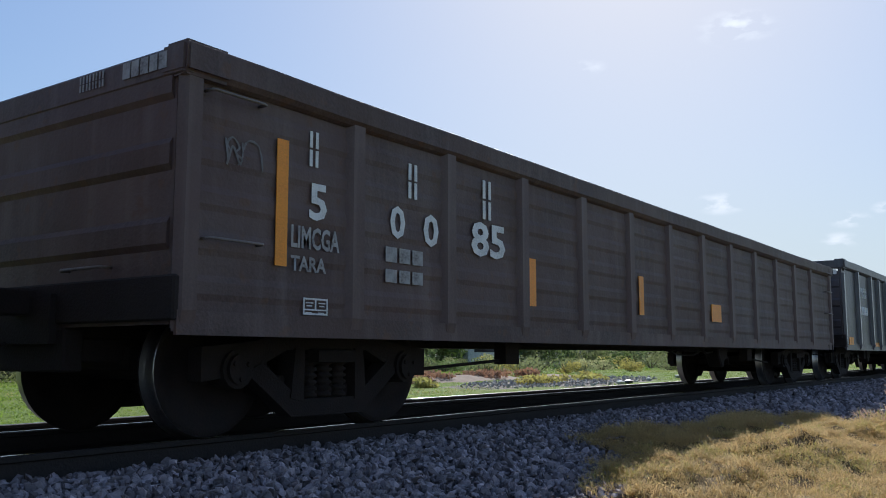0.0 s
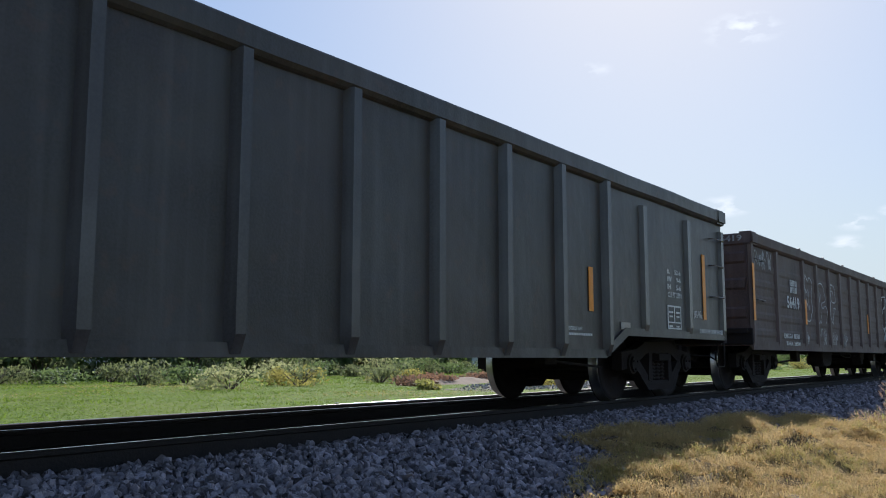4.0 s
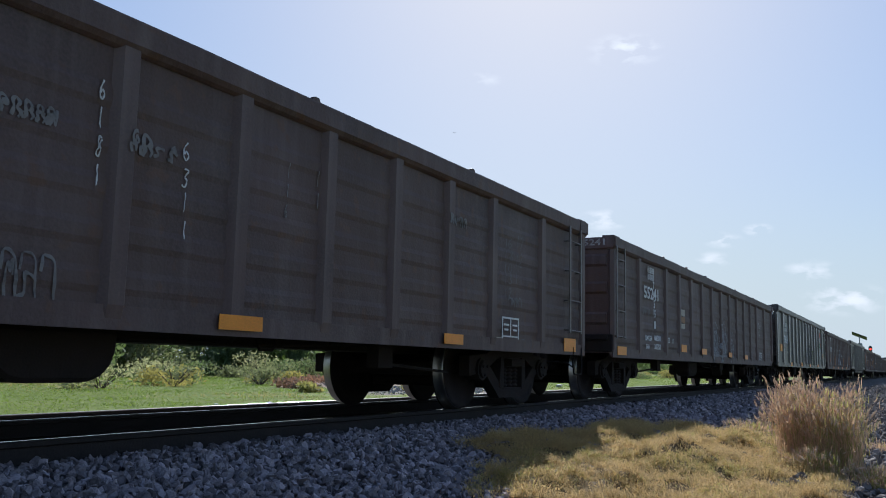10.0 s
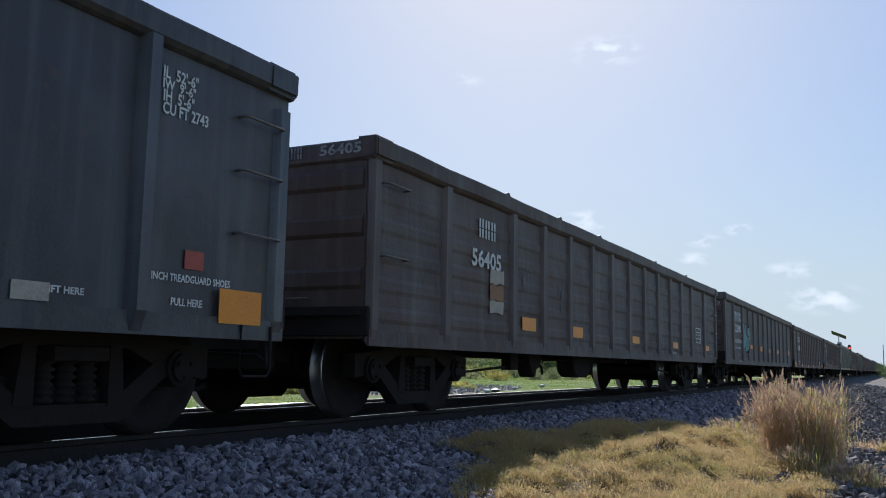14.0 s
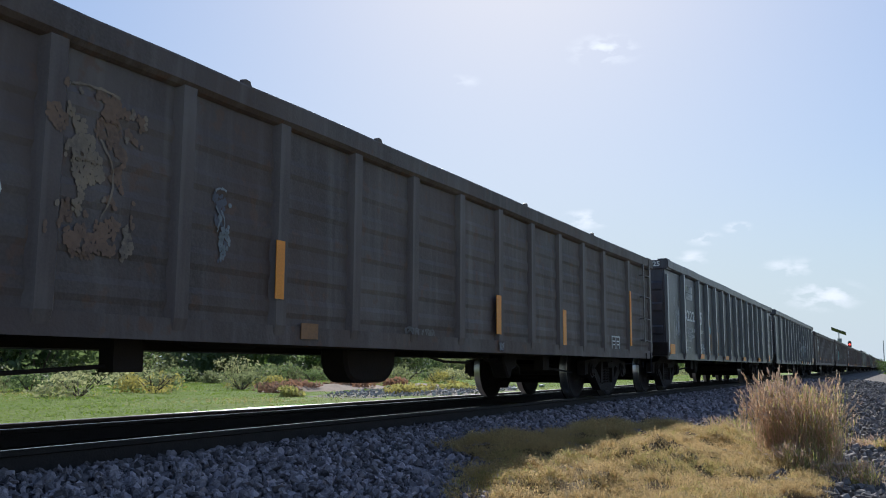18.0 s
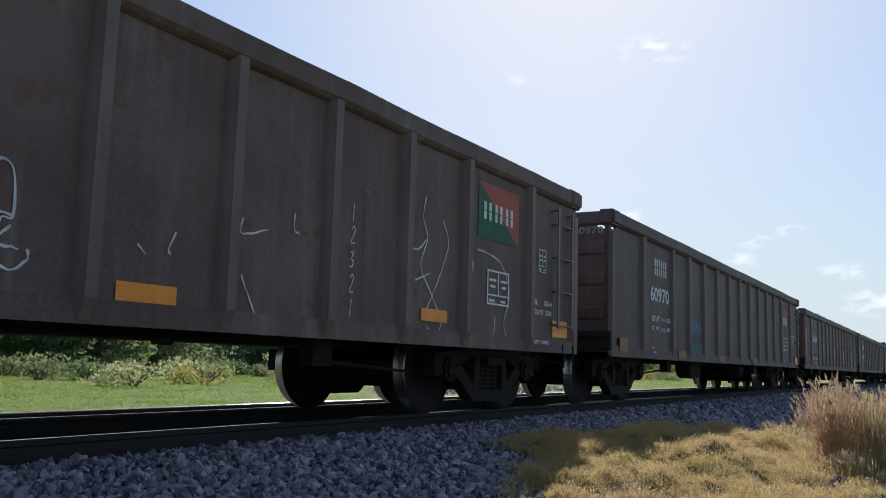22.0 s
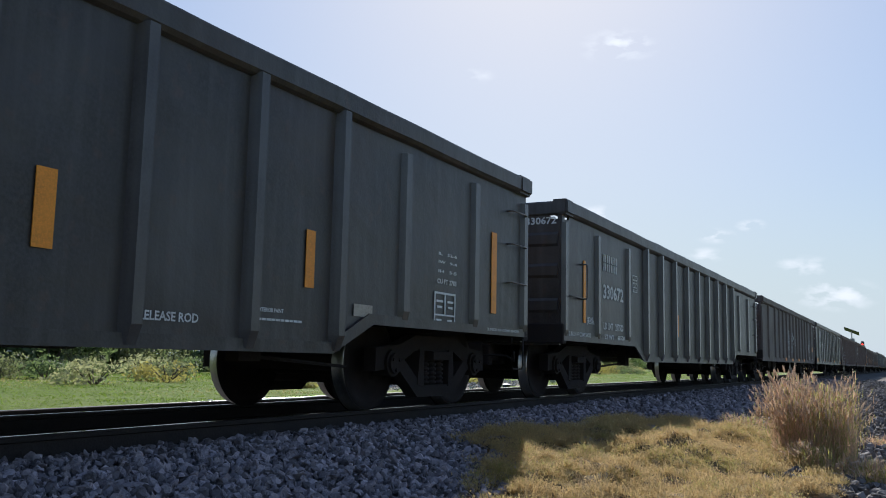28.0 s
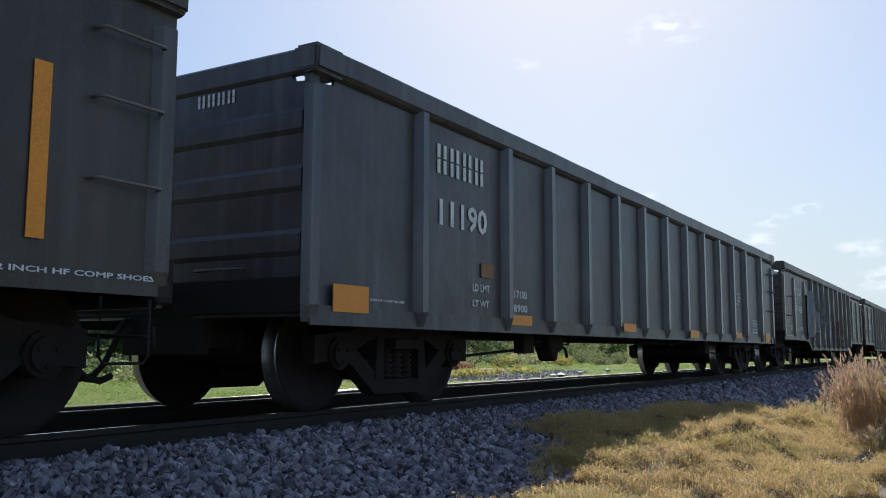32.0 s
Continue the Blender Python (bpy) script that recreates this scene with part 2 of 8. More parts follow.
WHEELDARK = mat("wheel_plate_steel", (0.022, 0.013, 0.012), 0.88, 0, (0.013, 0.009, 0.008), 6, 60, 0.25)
YELLOW = mat("yellow_reflector_sheet", (0.82, 0.285, 0.018), 0.45, 0, (0.7, 0.235, 0.018), 6, 90, 0.05, rnd=1)
WHITE = mat("white_stencil_paint", (0.78, 0.76, 0.74), 0.7, 0, (0.5, 0.48, 0.46), 7, 60, 0.05)
FADED = mat("faded_white_stencil", (0.46, 0.44, 0.42), 0.75, 0, (0.16, 0.14, 0.135), 9, 50, 0.05)
CHALK = mat("chalky_white_spray", (0.7, 0.68, 0.67), 0.8, 0, (0.34, 0.33, 0.33), 5, 40, 0.05)
FAINT = mat("faint_chalk_scrawl", (0.24, 0.22, 0.21), 0.85, 0, (0.11, 0.095, 0.09), 4, 40, 0.05)
PATCH = mat("dusty_white_sticker", (0.46, 0.41, 0.34), 0.7, 0, (0.34, 0.28, 0.22), 8, 60, 0.05)
DULL = mat("faded_orange_reflector", (0.3, 0.14, 0.05), 0.6, 0, (0.2, 0.1, 0.05), 8, 60, 0.05)
FLAKE = mat("pale_flaking_paint", (0.34, 0.33, 0.34), 0.8, 0, (0.2, 0.19, 0.195), 5, 40, 0.05)
SPRAY = {
    "tealstreak": mat("streaky_teal_spray", (0.3, 0.46, 0.43), 0.75, 0, (0.14, 0.24, 0.23), 2.0, 30, 0.05, stretch=(3, 3, 1)), "lilac": mat("streaky_lilac_grey_spray", (0.34, 0.335, 0.355), 0.75, 0, (0.13, 0.125, 0.135), 1.4, 30, 0.05, stretch=(7, 7, 0.8)), "smoke": mat("smoky_grey_spray", (0.23, 0.235, 0.24), 0.75, 0, (0.15, 0.15, 0.155), 2.0, 30, 0.05, stretch=(3, 3, 1)),
    "ice": mat("streaky_ice_blue_spray", (0.33, 0.37, 0.4), 0.75, 0, (0.12, 0.125, 0.135), 1.2, 30, 0.05, stretch=(6, 6, 0.7)), "ember": mat("worn_orange_brown_spray", (0.4, 0.2, 0.085), 0.8, 0, (0.1, 0.075, 0.065), 2.2, 30, 0.05), "wine": mat("dark_wine_spray", (0.16, 0.045, 0.045), 0.75, 0, (0.08, 0.04, 0.04), 3, 40, 0.05),
    "grey": mat("grey_spray", (0.26, 0.26, 0.26), 0.8, 0, (0.17, 0.17, 0.17), 4, 40, 0.05), "slate": mat("slate_spray", (0.13, 0.125, 0.15), 0.8, 0, (0.09, 0.085, 0.1), 5, 40, 0.05),
    "teal": mat("pale_teal_spray", (0.25, 0.36, 0.34), 0.8, 0, (0.17, 0.25, 0.24), 4, 40, 0.05), "ink": mat("black_spray", (0.03, 0.03, 0.032), 0.8, 0, None, 4, 40, 0.05),
    "orange": mat("dull_orange_spray", (0.42, 0.22, 0.09), 0.8, 0, (0.26, 0.14, 0.08), 4, 40, 0.05), "tan": mat("tan_spray", (0.3, 0.22, 0.15), 0.8, 0, (0.12, 0.095, 0.085), 5, 40, 0.05),
    "brown": mat("brown_spray", (0.22, 0.13, 0.085), 0.8, 0, (0.13, 0.085, 0.065), 4, 40, 0.05), "blue": mat("pale_blue_spray", (0.15, 0.25, 0.3), 0.8, 0, (0.1, 0.16, 0.19), 4, 40, 0.05),
    "pale": mat("pale_grey_spray", (0.29, 0.3, 0.31), 0.8, 0, (0.13, 0.135, 0.145), 2.5, 30, 0.05), "red": mat("dark_red_spray", (0.34, 0.08, 0.055), 0.8, 0, (0.2, 0.06, 0.05), 4, 40, 0.05),
}
ROSE = mat("rosy_placard_print", (0.42, 0.24, 0.22), 0.7, 0, (0.32, 0.2, 0.19), 6, 50, 0.05)
FLAGRED = mat("faded_red_panel", (0.45, 0.1, 0.07), 0.7, 0, (0.3, 0.08, 0.06), 5, 40, 0.05)
FLAGGREEN = mat("faded_green_panel", (0.04, 0.13, 0.07), 0.7, 0, (0.03, 0.09, 0.05), 5, 40, 0.05)
RAILTOP = mat("polished_rail_steel", (0.6, 0.58, 0.55), 0.2, 1.0, (0.42, 0.4, 0.38), 3, 40, 0.03)
RAILSIDE = mat("rusty_rail_web", (0.03, 0.021, 0.018), 0.85, 0, (0.02, 0.016, 0.014), 5, 60, 0.3)
TIE = mat("oily_timber", (0.03, 0.024, 0.02), 0.9, 0, (0.018, 0.015, 0.013), 6, 50, 0.4, stretch=(8, 1, 8), rnd=1)
GRAVEL = mat("blue_grey_gravel_bed", (0.09, 0.087, 0.09), 0.95, 0, (0.04, 0.039, 0.041), 12, 30, 1.0)
STONE = mat("crushed_limestone", (0.36, 0.30, 0.308), 0.85, 0, (0.14, 0.118, 0.121), 9, 60, 0.35, rnd=2)
STONES = mat("crushed_stone_heap", (0.36, 0.298, 0.306), 0.8, 0, (0.13, 0.108, 0.112), 9, 60, 0.4, island=(0.35, 1.5))
SOIL = mat("field_soil_and_grass", (0.12, 0.175, 0.035), 0.95, 0, (0.16, 0.185, 0.048), 0.3, 8.0, 0.6, spec=0.1)
DIRT = mat("dusty_brown_gravel", (0.165, 0.132, 0.105), 0.95, 0, (0.085, 0.07, 0.058), 2.0, 30, 0.8)
REDDIRT = mat("reddish_dry_weeds", (0.26, 0.19, 0.14), 0.95, 0, (0.17, 0.125, 0.09), 1.5, 10, 0.8)
STRAW = thin(mat("dry_straw_blades", (0.52, 0.39, 0.145), 0.8, 0, (0.39, 0.265, 0.095), 0.8, 12, 0, island=(0.4, 1.45)), (0.67, 0.48, 0.235))
OLIVE = thin(mat("olive_weed_leaves", (0.28, 0.27, 0.09), 0.75, 0, (0.36, 0.3, 0.12), 1.2, 12, 0, island=True), (0.46, 0.44, 0.13))
STRAWGREEN = thin(mat("greenish_straw_blades", (0.41, 0.335, 0.12), 0.8, 0, (0.42, 0.32, 0.1), 1.2, 12, 0, island=True), (0.4, 0.36, 0.1))
PINK = thin(mat("tawny_dry_stalks", (0.64, 0.44, 0.29), 0.8, 0, (0.48, 0.30, 0.18), 2, 12, 0, island=(0.5, 1.4)), (0.66, 0.45, 0.28), 0.45)
GREENBLADE = thin(mat("green_grass_blades", (0.14, 0.205, 0.03), 0.8, 0, (0.185, 0.225, 0.04), 0.5, 6, 0, island=(0.75, 1.25), spec=0.15), (0.25, 0.36, 0.05), 0.42)
LEAF = thin(mat("dark_green_leaves", (0.065, 0.1, 0.035), 0.6, 0, (0.04, 0.065, 0.025), 1, 10, 0, island=True), (0.12, 0.18, 0.04))
BARK = mat("grey_brown_bark", (0.12, 0.09, 0.065), 0.9, 0, (0.07, 0.05, 0.04), 5, 40, 0.6)

# ---- mesh helpers ----


def mesh_of(name, bm, *mats):
    me = bpy.data.meshes.new(name)
    bm.normal_update()
    bm.to_mesh(me)
    bm.free()
    for m in mats:
        me.materials.append(m)
    return me


def raw(name, verts, faces, material):
    me = bpy.data.meshes.new(name)
    me.from_pydata(verts, [], faces)
    me.update()
    me.materials.append(material)
    return me


def part(name, me, parent, m=None, label=""):
    ob = new(name, me)
    ob.parent = parent
    if m is not None:
        ob.matrix_basis = m
    return tagged(ob, label) if label else ob


def box(bm, x0, x1, y0, y1, z0, z1, mi=0):
    vs = [bm.verts.new(p) for p in ((x0, y0, z0), (x1, y0, z0), (x1, y1, z0), (x0, y1, z0), (x0, y0, z1), (x1, y0, z1), (x1, y1, z1), (x0, y1, z1))]
    for f in ((3, 2, 1, 0), (4, 5, 6, 7), (0, 1, 5, 4), (1, 2, 6, 5), (2, 3, 7, 6), (3, 0, 4, 7)):
        bm.faces.new([vs[i] for i in f]).material_index = mi
    return vs


def bevel(bm, r, seg=1):
    bmesh.ops.bevel(bm, geom=bm.edges[:], offset=r, segments=seg, affect="EDGES", clamp_overlap=True)
    return bm


def prism(bm, pts, y0, y1, axis="y", mi=0):
    """Extrudes an outline (pairs) between two values of an axis."""
    put = {"y": lambda a, b, c: (a, c, b), "x": lambda a, b, c: (c, a, b), "z": lambda a, b, c: (a, b, c)}[axis]
    lo = [bm.verts.new(put(a, b, y0)) for a, b in pts]
    hi = [bm.verts.new(put(a, b, y1)) for a, b in pts]
    k = len(pts)
    fs = [bm.faces.new(lo), bm.faces.new(hi[::-1])]
    for i in range(k):
        fs.append(bm.faces.new((lo[(i + 1) % k], lo[i], hi[i], hi[(i + 1) % k])))
    for f in fs:
        f.material_index = mi
    return fs


def rod(bm, a, b, r, seg=8, mi=0, r2=None):
    a, b = Vector(a), Vector(b)
    q = (b - a).to_track_quat("Z", "Y").to_matrix()
    r2 = r if r2 is None else r2
    ra = [bm.verts.new(a + q @ Vector((r * math.cos(2 * math.pi * i / seg), r * math.sin(2 * math.pi * i / seg), 0))) for i in range(seg)]
    rb = [bm.verts.new(b + q @ Vector((r2 * math.cos(2 * math.pi * i / seg), r2 * math.sin(2 * math.pi * i / seg), 0))) for i in range(seg)]
    for i in range(seg):
        bm.faces.new((ra[i], ra[(i + 1) % seg], rb[(i + 1) % seg], rb[i])).material_index = mi
    bm.faces.new(ra[::-1]).material_index = mi
    bm.faces.new(rb).material_index = mi


def tube(bm, pts, r, seg=6):
    """A bent round bar through points, in one piece."""
    pts = [Vector(p) for p in pts]
    rings = []
    for i, p in enumerate(pts):
        d = (pts[min(i + 1, len(pts) - 1)] - pts[max(i - 1, 0)]).normalized()
        q = d.to_track_quat("Z", "Y").to_matrix()
        rings.append([bm.verts.new(p + q @ Vector((r * math.cos(2 * math.pi * k / seg), r * math.sin(2 * math.pi * k / seg), 0))) for k in range(seg)])
    for a, b in zip(rings, rings[1:]):
        # rings may be turned against each other: join each corner to the nearest one
        o = min(range(seg), key=lambda t: (a[0].co - b[t].co).length)
        for k in range(seg):
            f = bm.faces.new((a[k], a[(k + 1) % seg], b[(k + 1 + o) % seg], b[(k + o) % seg]))
            f.smooth = True
    bm.faces.new(rings[0][::-1])
    bm.faces.new(rings[-1])
    bmesh.ops.recalc_face_normals(bm, faces=bm.faces[:])


def turned(bm, outline, seg=32, mi=0, axis="y"):
    """Spins an outline of (along, radius) about an axis."""
    rings = []
    for along, r in outline:
        ring = []
        for i in range(seg):
            a = 2 * math.pi * i / seg
            p = (r * math.cos(a), along, r * math.sin(a)) if axis == "y" else (along, r * math.cos(a), r * math.sin(a))
            ring.append(bm.verts.new(p))
        rings.append(ring)
    for j, (p, q) in enumerate(zip(rings, rings[1:])):
        for i in range(seg):
            f = bm.faces.new((p[i], p[(i + 1) % seg], q[(i + 1) % seg], q[i]))
            f.material_index = mi[j] if isinstance(mi, (list, tuple)) else mi
            f.smooth = True
    bm.faces.new(rings[0][::-1])
    bm.faces.new(rings[-1])
    bmesh.ops.recalc_face_normals(bm, faces=bm.faces[:])


TEXTS = {}


def text_mesh(body, w, h, material):
    """Lettering in the built-in font, w by h metres, standing on a car's near side."""
    key = (body, w, h, material.name)
    if key not in TEXTS:
        cu = bpy.data.curves.new("lettering", "FONT")
        cu.body, cu.size, cu.resolution_u, cu.offset = body, 1.0, 2, 0.026
        ob = bpy.data.objects.new("lettering", cu)
        me = bpy.data.meshes.new_from_object(ob)
        me.name = "lettering"
        bpy.data.objects.remove(ob)
        bpy.data.curves.remove(cu)
        n = len(me.vertices)
        co = np.empty(n * 3)
        me.vertices.foreach_get("co", co)
        co = co.reshape(-1, 3)
        lo, hi = co.min(0), co.max(0)
        flat = np.zeros_like(co)
        flat[:, 0] = (co[:, 0] - lo[0]) / (hi[0] - lo[0]) * w
        flat[:, 2] = (co[:, 1] - lo[1]) / (hi[1] - lo[1]) * h
        me.vertices.foreach_set("co", flat.ravel())
        me.update()
        me.materials.clear()
        me.materials.append(material)
        TEXTS[key] = me
    return TEXTS[key]


def bars_mesh(n, w, h, material, plain=False):
    """Plain bars that stand for initials, one block a character, or for a line that cannot be read."""
    bm = bmesh.new()
    cell = w / n
    for i in range(n):
        x, k = i * cell, cell * 0.82
        if plain:
            box(bm, x, x + k, -0.002, 0.002, 0, h)
            continue
        box(bm, x + k * 0.06, x + k * 0.32, -0.002, 0.002, 0, h * 0.47)
        box(bm, x + k * 0.06, x + k * 0.32, -0.002, 0.002, h * 0.53, h)
        box(bm, x + k * 0.62, x + k * 0.88, -0.002, 0.002, 0, h * 0.47)
        box(bm, x + k * 0.62, x + k * 0.88, -0.002, 0.002, h * 0.53, h)
    return mesh_of("lettering", bm, material)


POST_LINES = []  # where the posts of the car in hand stand


FOLDED = [False]     # whether its sheet is pressed into folds
POST_HALF = [0.105, 0.085]  # half the foot of its posts, and how far they stand out


def lay(k):
    """Where the k-th coat of paint lies on the near side."""
    return -SIDE - 0.003 - 0.0016 * k


def proud(x, z=None):
    """How far the paint lies out where it runs over a post or a fold."""
    h = POST_HALF[0]
    fold = 0.0
    if FOLDED[0]:
        u = 0.5 if z is None else ((z - 0.86) % 0.265) / 0.15
        fold = 0.0095 * min(1.0, max(0.0, 1.4 - 2.4 * abs(u - 0.5)) * 2)
    return -max(fold, (POST_HALF[1] - 0.004) * max((min(1.0, max(0.0, (h + 0.012 - abs(x - p)) / (h * 0.45))) for p in POST_LINES), default=0.0))


def fill(ring, step=0.022):
    """A painted shape inside a closed outline, laid in upright strips that follow the posts."""
    verts, faces, at = [], [], {}
    lo, hi = min(p[0] for p in ring), max(p[0] for p in ring)
    n = max(2, int((hi - lo) / step))

    def cuts(x):
        out = []
        for (x0, z0), (x1, z1) in zip(ring, ring[1:] + ring[:1]):
            if (x0 <= x) != (x1 <= x):
                out.append(z0 + (z1 - z0) * (x - x0) / (x1 - x0))
        return sorted(out)

    w = (hi - lo) / n
    for i in range(n):
        a, b = lo + w * i, lo + w * (i + 1)
        ca, cb, cm = cuts(a + 1e-6), cuts(b + 1e-6), cuts((a + b) / 2)
        if not len(ca) == len(cb) == len(cm):
            ca = cb = cm
        for q in range(0, len(ca) - 1, 2):
            face = []
            for p in ((a, ca[q]), (b, cb[q]), (b, cb[q + 1]), (a, ca[q + 1])):
                key = (round(p[0], 4), round(p[1], 4))
                if key not in at:
                    at[key] = len(verts)
                    verts.append((p[0], proud(p[0]), p[1]))
                if at[key] not in face:
                    face.append(at[key])
            if len(face) > 2:
                faces.append(tuple(face))
    return verts, faces


def coat(car, ring, paint, k, label):
    v, f = fill(ring)
    part("graffiti", raw("graffiti", v, f, paint), car, pose(0, lay(k), 0), label)


def wash(car, ring, paint, k, whole, label, seed=1, cell=0.016):
    """Paint half worn away inside an outline: small islands kept where the grain is high."""
    rnd = random.Random(seed)
    v, f = [], []
    x0, x1 = min(p[0] for p in ring), max(p[0] for p in ring)
    z0, z1 = min(p[1] for p in ring), max(p[1] for p in ring)

    def inside(x, z):
        hit = False
        for (a, b), (c, d) in zip(ring, ring[1:] + ring[:1]):
            if (b > z) != (d > z) and x < a + (c - a) * (z - b) / (d - b):
                hit = not hit
        return hit

    for i in range(int((x1 - x0) / cell)):
        for j in range(int((z1 - z0) / cell)):
            px, pz = x0 + (i + rnd.random()) * cell, z0 + (j + rnd.random()) * cell
            grain = noise.noise(Vector((px * 4, pz * 2.2, seed))) + 0.8 * noise.noise(Vector((px * 17, pz * 9, seed + 5.0)))
            if grain + whole < 0 or not inside(px + 0.05 * math.sin(pz * 31), pz + 0.04 * math.sin(px * 23)):
                continue
            r, b = cell * rnd.uniform(0.55, 0.9), len(v)
            v += [(px + r * math.cos(q), proud(px, pz) - 1e-6 * (b % 700), pz + r * rnd.uniform(0.9, 1.6) * math.sin(q)) for q in (0.2, 1.3, 2.5, 3.6, 4.8, 5.7)]
            f.append(tuple(range(b, b + 6)))
    tagged(part("graffiti_wash", raw("graffiti_wash", v, f, paint), car, pose(0, lay(k), 0), label), kind="stuff")


def strokes(car, lines, paint, width, k, label, rough=0.0012):
    """Sprayed lines with an uneven edge, one part."""
    rnd = random.Random(len(lines) * 7 + int(width * 1000))
    v, f = [], []
    for pts in lines:
        ribbon(v, f, [(a + rnd.gauss(0, rough), b + rnd.gauss(0, rough)) for a, b in smooth(pts, False, 8)], width * rnd.uniform(0.85, 1.15))
    part("graffiti", raw("graffiti", v, f, paint), car, pose(0, lay(k), 0), label)


def ribbon(verts, faces, pts, width):
    """Adds a flat painted stroke through points (x, z)."""
    n = len(pts)
    b = len(verts)
    for i, (x, z) in enumerate(pts):
        x0, z0 = pts[max(0, i - 1)]
        x1, z1 = pts[min(n - 1, i + 1)]
        d = math.hypot(x1 - x0, z1 - z0) or 1
        k = width * 0.5 * (0.85 + 0.25 * math.sin(i * 0.7))
        ox, oz = -(z1 - z0) / d * k, (x1 - x0) / d * k
        lift = -1e-6 * (len(verts) % 900 + 1)
        verts += [(x + ox, lift + proud(x + ox, z), z + oz), (x - ox, lift + proud(x - ox, z), z - oz)]
    faces += [(b + 2 * i + 1, b + 2 * i + 3, b + 2 * i + 2, b + 2 * i) for i in range(n - 1)]


def smooth(pts, closed, k=5):
    """A rounded line through a few control points."""
    n, out = len(pts), []
    for i in range(n if closed else n - 1):
        a, b, c, d = ((pts[(i + o) % n] if closed else pts[min(max(i + o, 0), n - 1)]) for o in (-1, 0, 1, 2))
        for q in range(k):
            t = q / k
            out.append(tuple(0.5 * (2 * b[m] + (c[m] - a[m]) * t + (2 * a[m] - 5 * b[m] + 4 * c[m] - d[m]) * t * t + (3 * b[m] - a[m] - 3 * c[m] + d[m]) * t ** 3) for m in (0, 1)))
    out.append(out[0] if closed else pts[-1])
    return out


# rounded letter-like outlines that spell nothing, in a unit box
SHAPES = [
    [(0.35, 1), (0.62, 0.98), (0.66, 0.5), (0.74, 0.2), (0.6, 0.0), (0.25, 0.02), (0.02, 0.2), (0.05, 0.5), (0.2, 0.62), (0.36, 0.5), (0.4, 0.72)],
    [(0.05, 0.98), (0.2, 0.86), (0.5, 1), (0.85, 0.92), (0.98, 0.6), (0.84, 0.3), (0.62, 0.02), (0.4, 0.1), (0.2, 0.0), (0.06, 0.08), (0.12, 0.5)],
    [(0.08, 0.9), (0.3, 1), (0.48, 0.88), (0.7, 1), (0.96, 0.84), (0.82, 0.62), (1, 0.4), (0.88, 0.08), (0.6, 0.0), (0.36, 0.1), (0.1, 0.02), (0.0, 0.3), (0.1, 0.6)],
    [(0.0, 0.05), (0.08, 0.5), (0.22, 0.9), (0.5, 1), (0.8, 0.88), (0.92, 0.5), (1, 0.04), (0.72, 0.0), (0.64, 0.24), (0.38, 0.26), (0.3, 0.0)],
    [(0.92, 0.94), (0.55, 1), (0.15, 0.9), (0.04, 0.66), (0.3, 0.5), (0.02, 0.24), (0.16, 0.02), (0.6, 0.0), (0.96, 0.16), (0.94, 0.48), (0.66, 0.6), (0.7, 0.76)],
]
# open strokes of tall hand-drawn letters
LINES = [
    [(0.05, 0.0), (0.0, 0.35), (0.2, 0.4), (0.12, 0.75), (0.35, 1), (0.7, 0.9), (0.8, 0.55), (0.45, 0.5), (0.4, 0.2), (0.25, 0.05)],
    [(0.0, 0.62), (0.1, 0.92), (0.4, 1), (0.75, 0.86), (0.85, 0.4), (0.95, 0.0)],
    [(0.15, 0.0), (0.3, 0.45), (0.25, 0.8), (0.5, 0.98), (0.78, 0.75), (0.55, 0.5), (0.9, 0.3), (0.75, 0.0)],
    [(0.4, 0.05), (0.35, 0.5), (0.45, 0.75), (0.55, 0.5), (0.62, 0.8), (0.7, 0.45)],
    [(0.0, 0.1), (0.3, 0.2), (0.2, 0.5), (0.5, 0.6), (0.85, 0.48)],
    [(0.1, 0.9), (0.2, 0.1), (0.5, 0.7), (0.8, 0.05), (0.95, 0.95)],
]
# big hand-sprayed outline letters, stroke by stroke
BIG = [
    [[(0.1, 0.62), (0.08, 0.85), (0.35, 1), (0.75, 0.97), (0.98, 0.8), (0.95, 0.6), (0.7, 0.55), (0.4, 0.6), (0.3, 0.78), (0.55, 0.88), (0.72, 0.78)], [(0.05, 0.55), (0.0, 0.2), (0.15, 0.04), (0.55, 0.03), (0.68, 0.3), (0.72, 0.42), (1.0, 0.4)], [(0.55, 0.3), (0.62, 0.12), (0.5, 0.0)]],
    [[(0.0, 0.0), (0.18, 0.15), (0.1, 0.5), (0.12, 0.85), (0.45, 0.97), (0.8, 0.85), (0.85, 0.6), (0.55, 0.5), (0.6, 0.38), (0.9, 0.42), (1.0, 0.2), (0.8, 0.0)], [(0.4, 0.75), (0.35, 0.55)], [(0.4, 0.3), (0.45, 0.1), (0.3, 0.0)]],
    [[(0.05, 0.6), (0.0, 0.88), (0.3, 1), (0.5, 0.9), (0.75, 0.98), (1, 0.82), (0.88, 0.6), (0.98, 0.35), (0.8, 0.08), (0.5, 0.0), (0.2, 0.1)], [(0.3, 0.75), (0.45, 0.6), (0.4, 0.4), (0.6, 0.3), (0.55, 0.7)], [(0.1, 0.45), (0.05, 0.2), (0.25, 0.05)]],
    [[(0.1, 0.95), (0.15, 0.5), (0.1, 0.1), (0.35, 0.0), (0.8, 0.1), (0.95, 0.4), (0.75, 0.62), (0.4, 0.58), (0.35, 0.35), (0.6, 0.3)], [(0.1, 0.95), (0.3, 1), (0.35, 0.62)]],
]

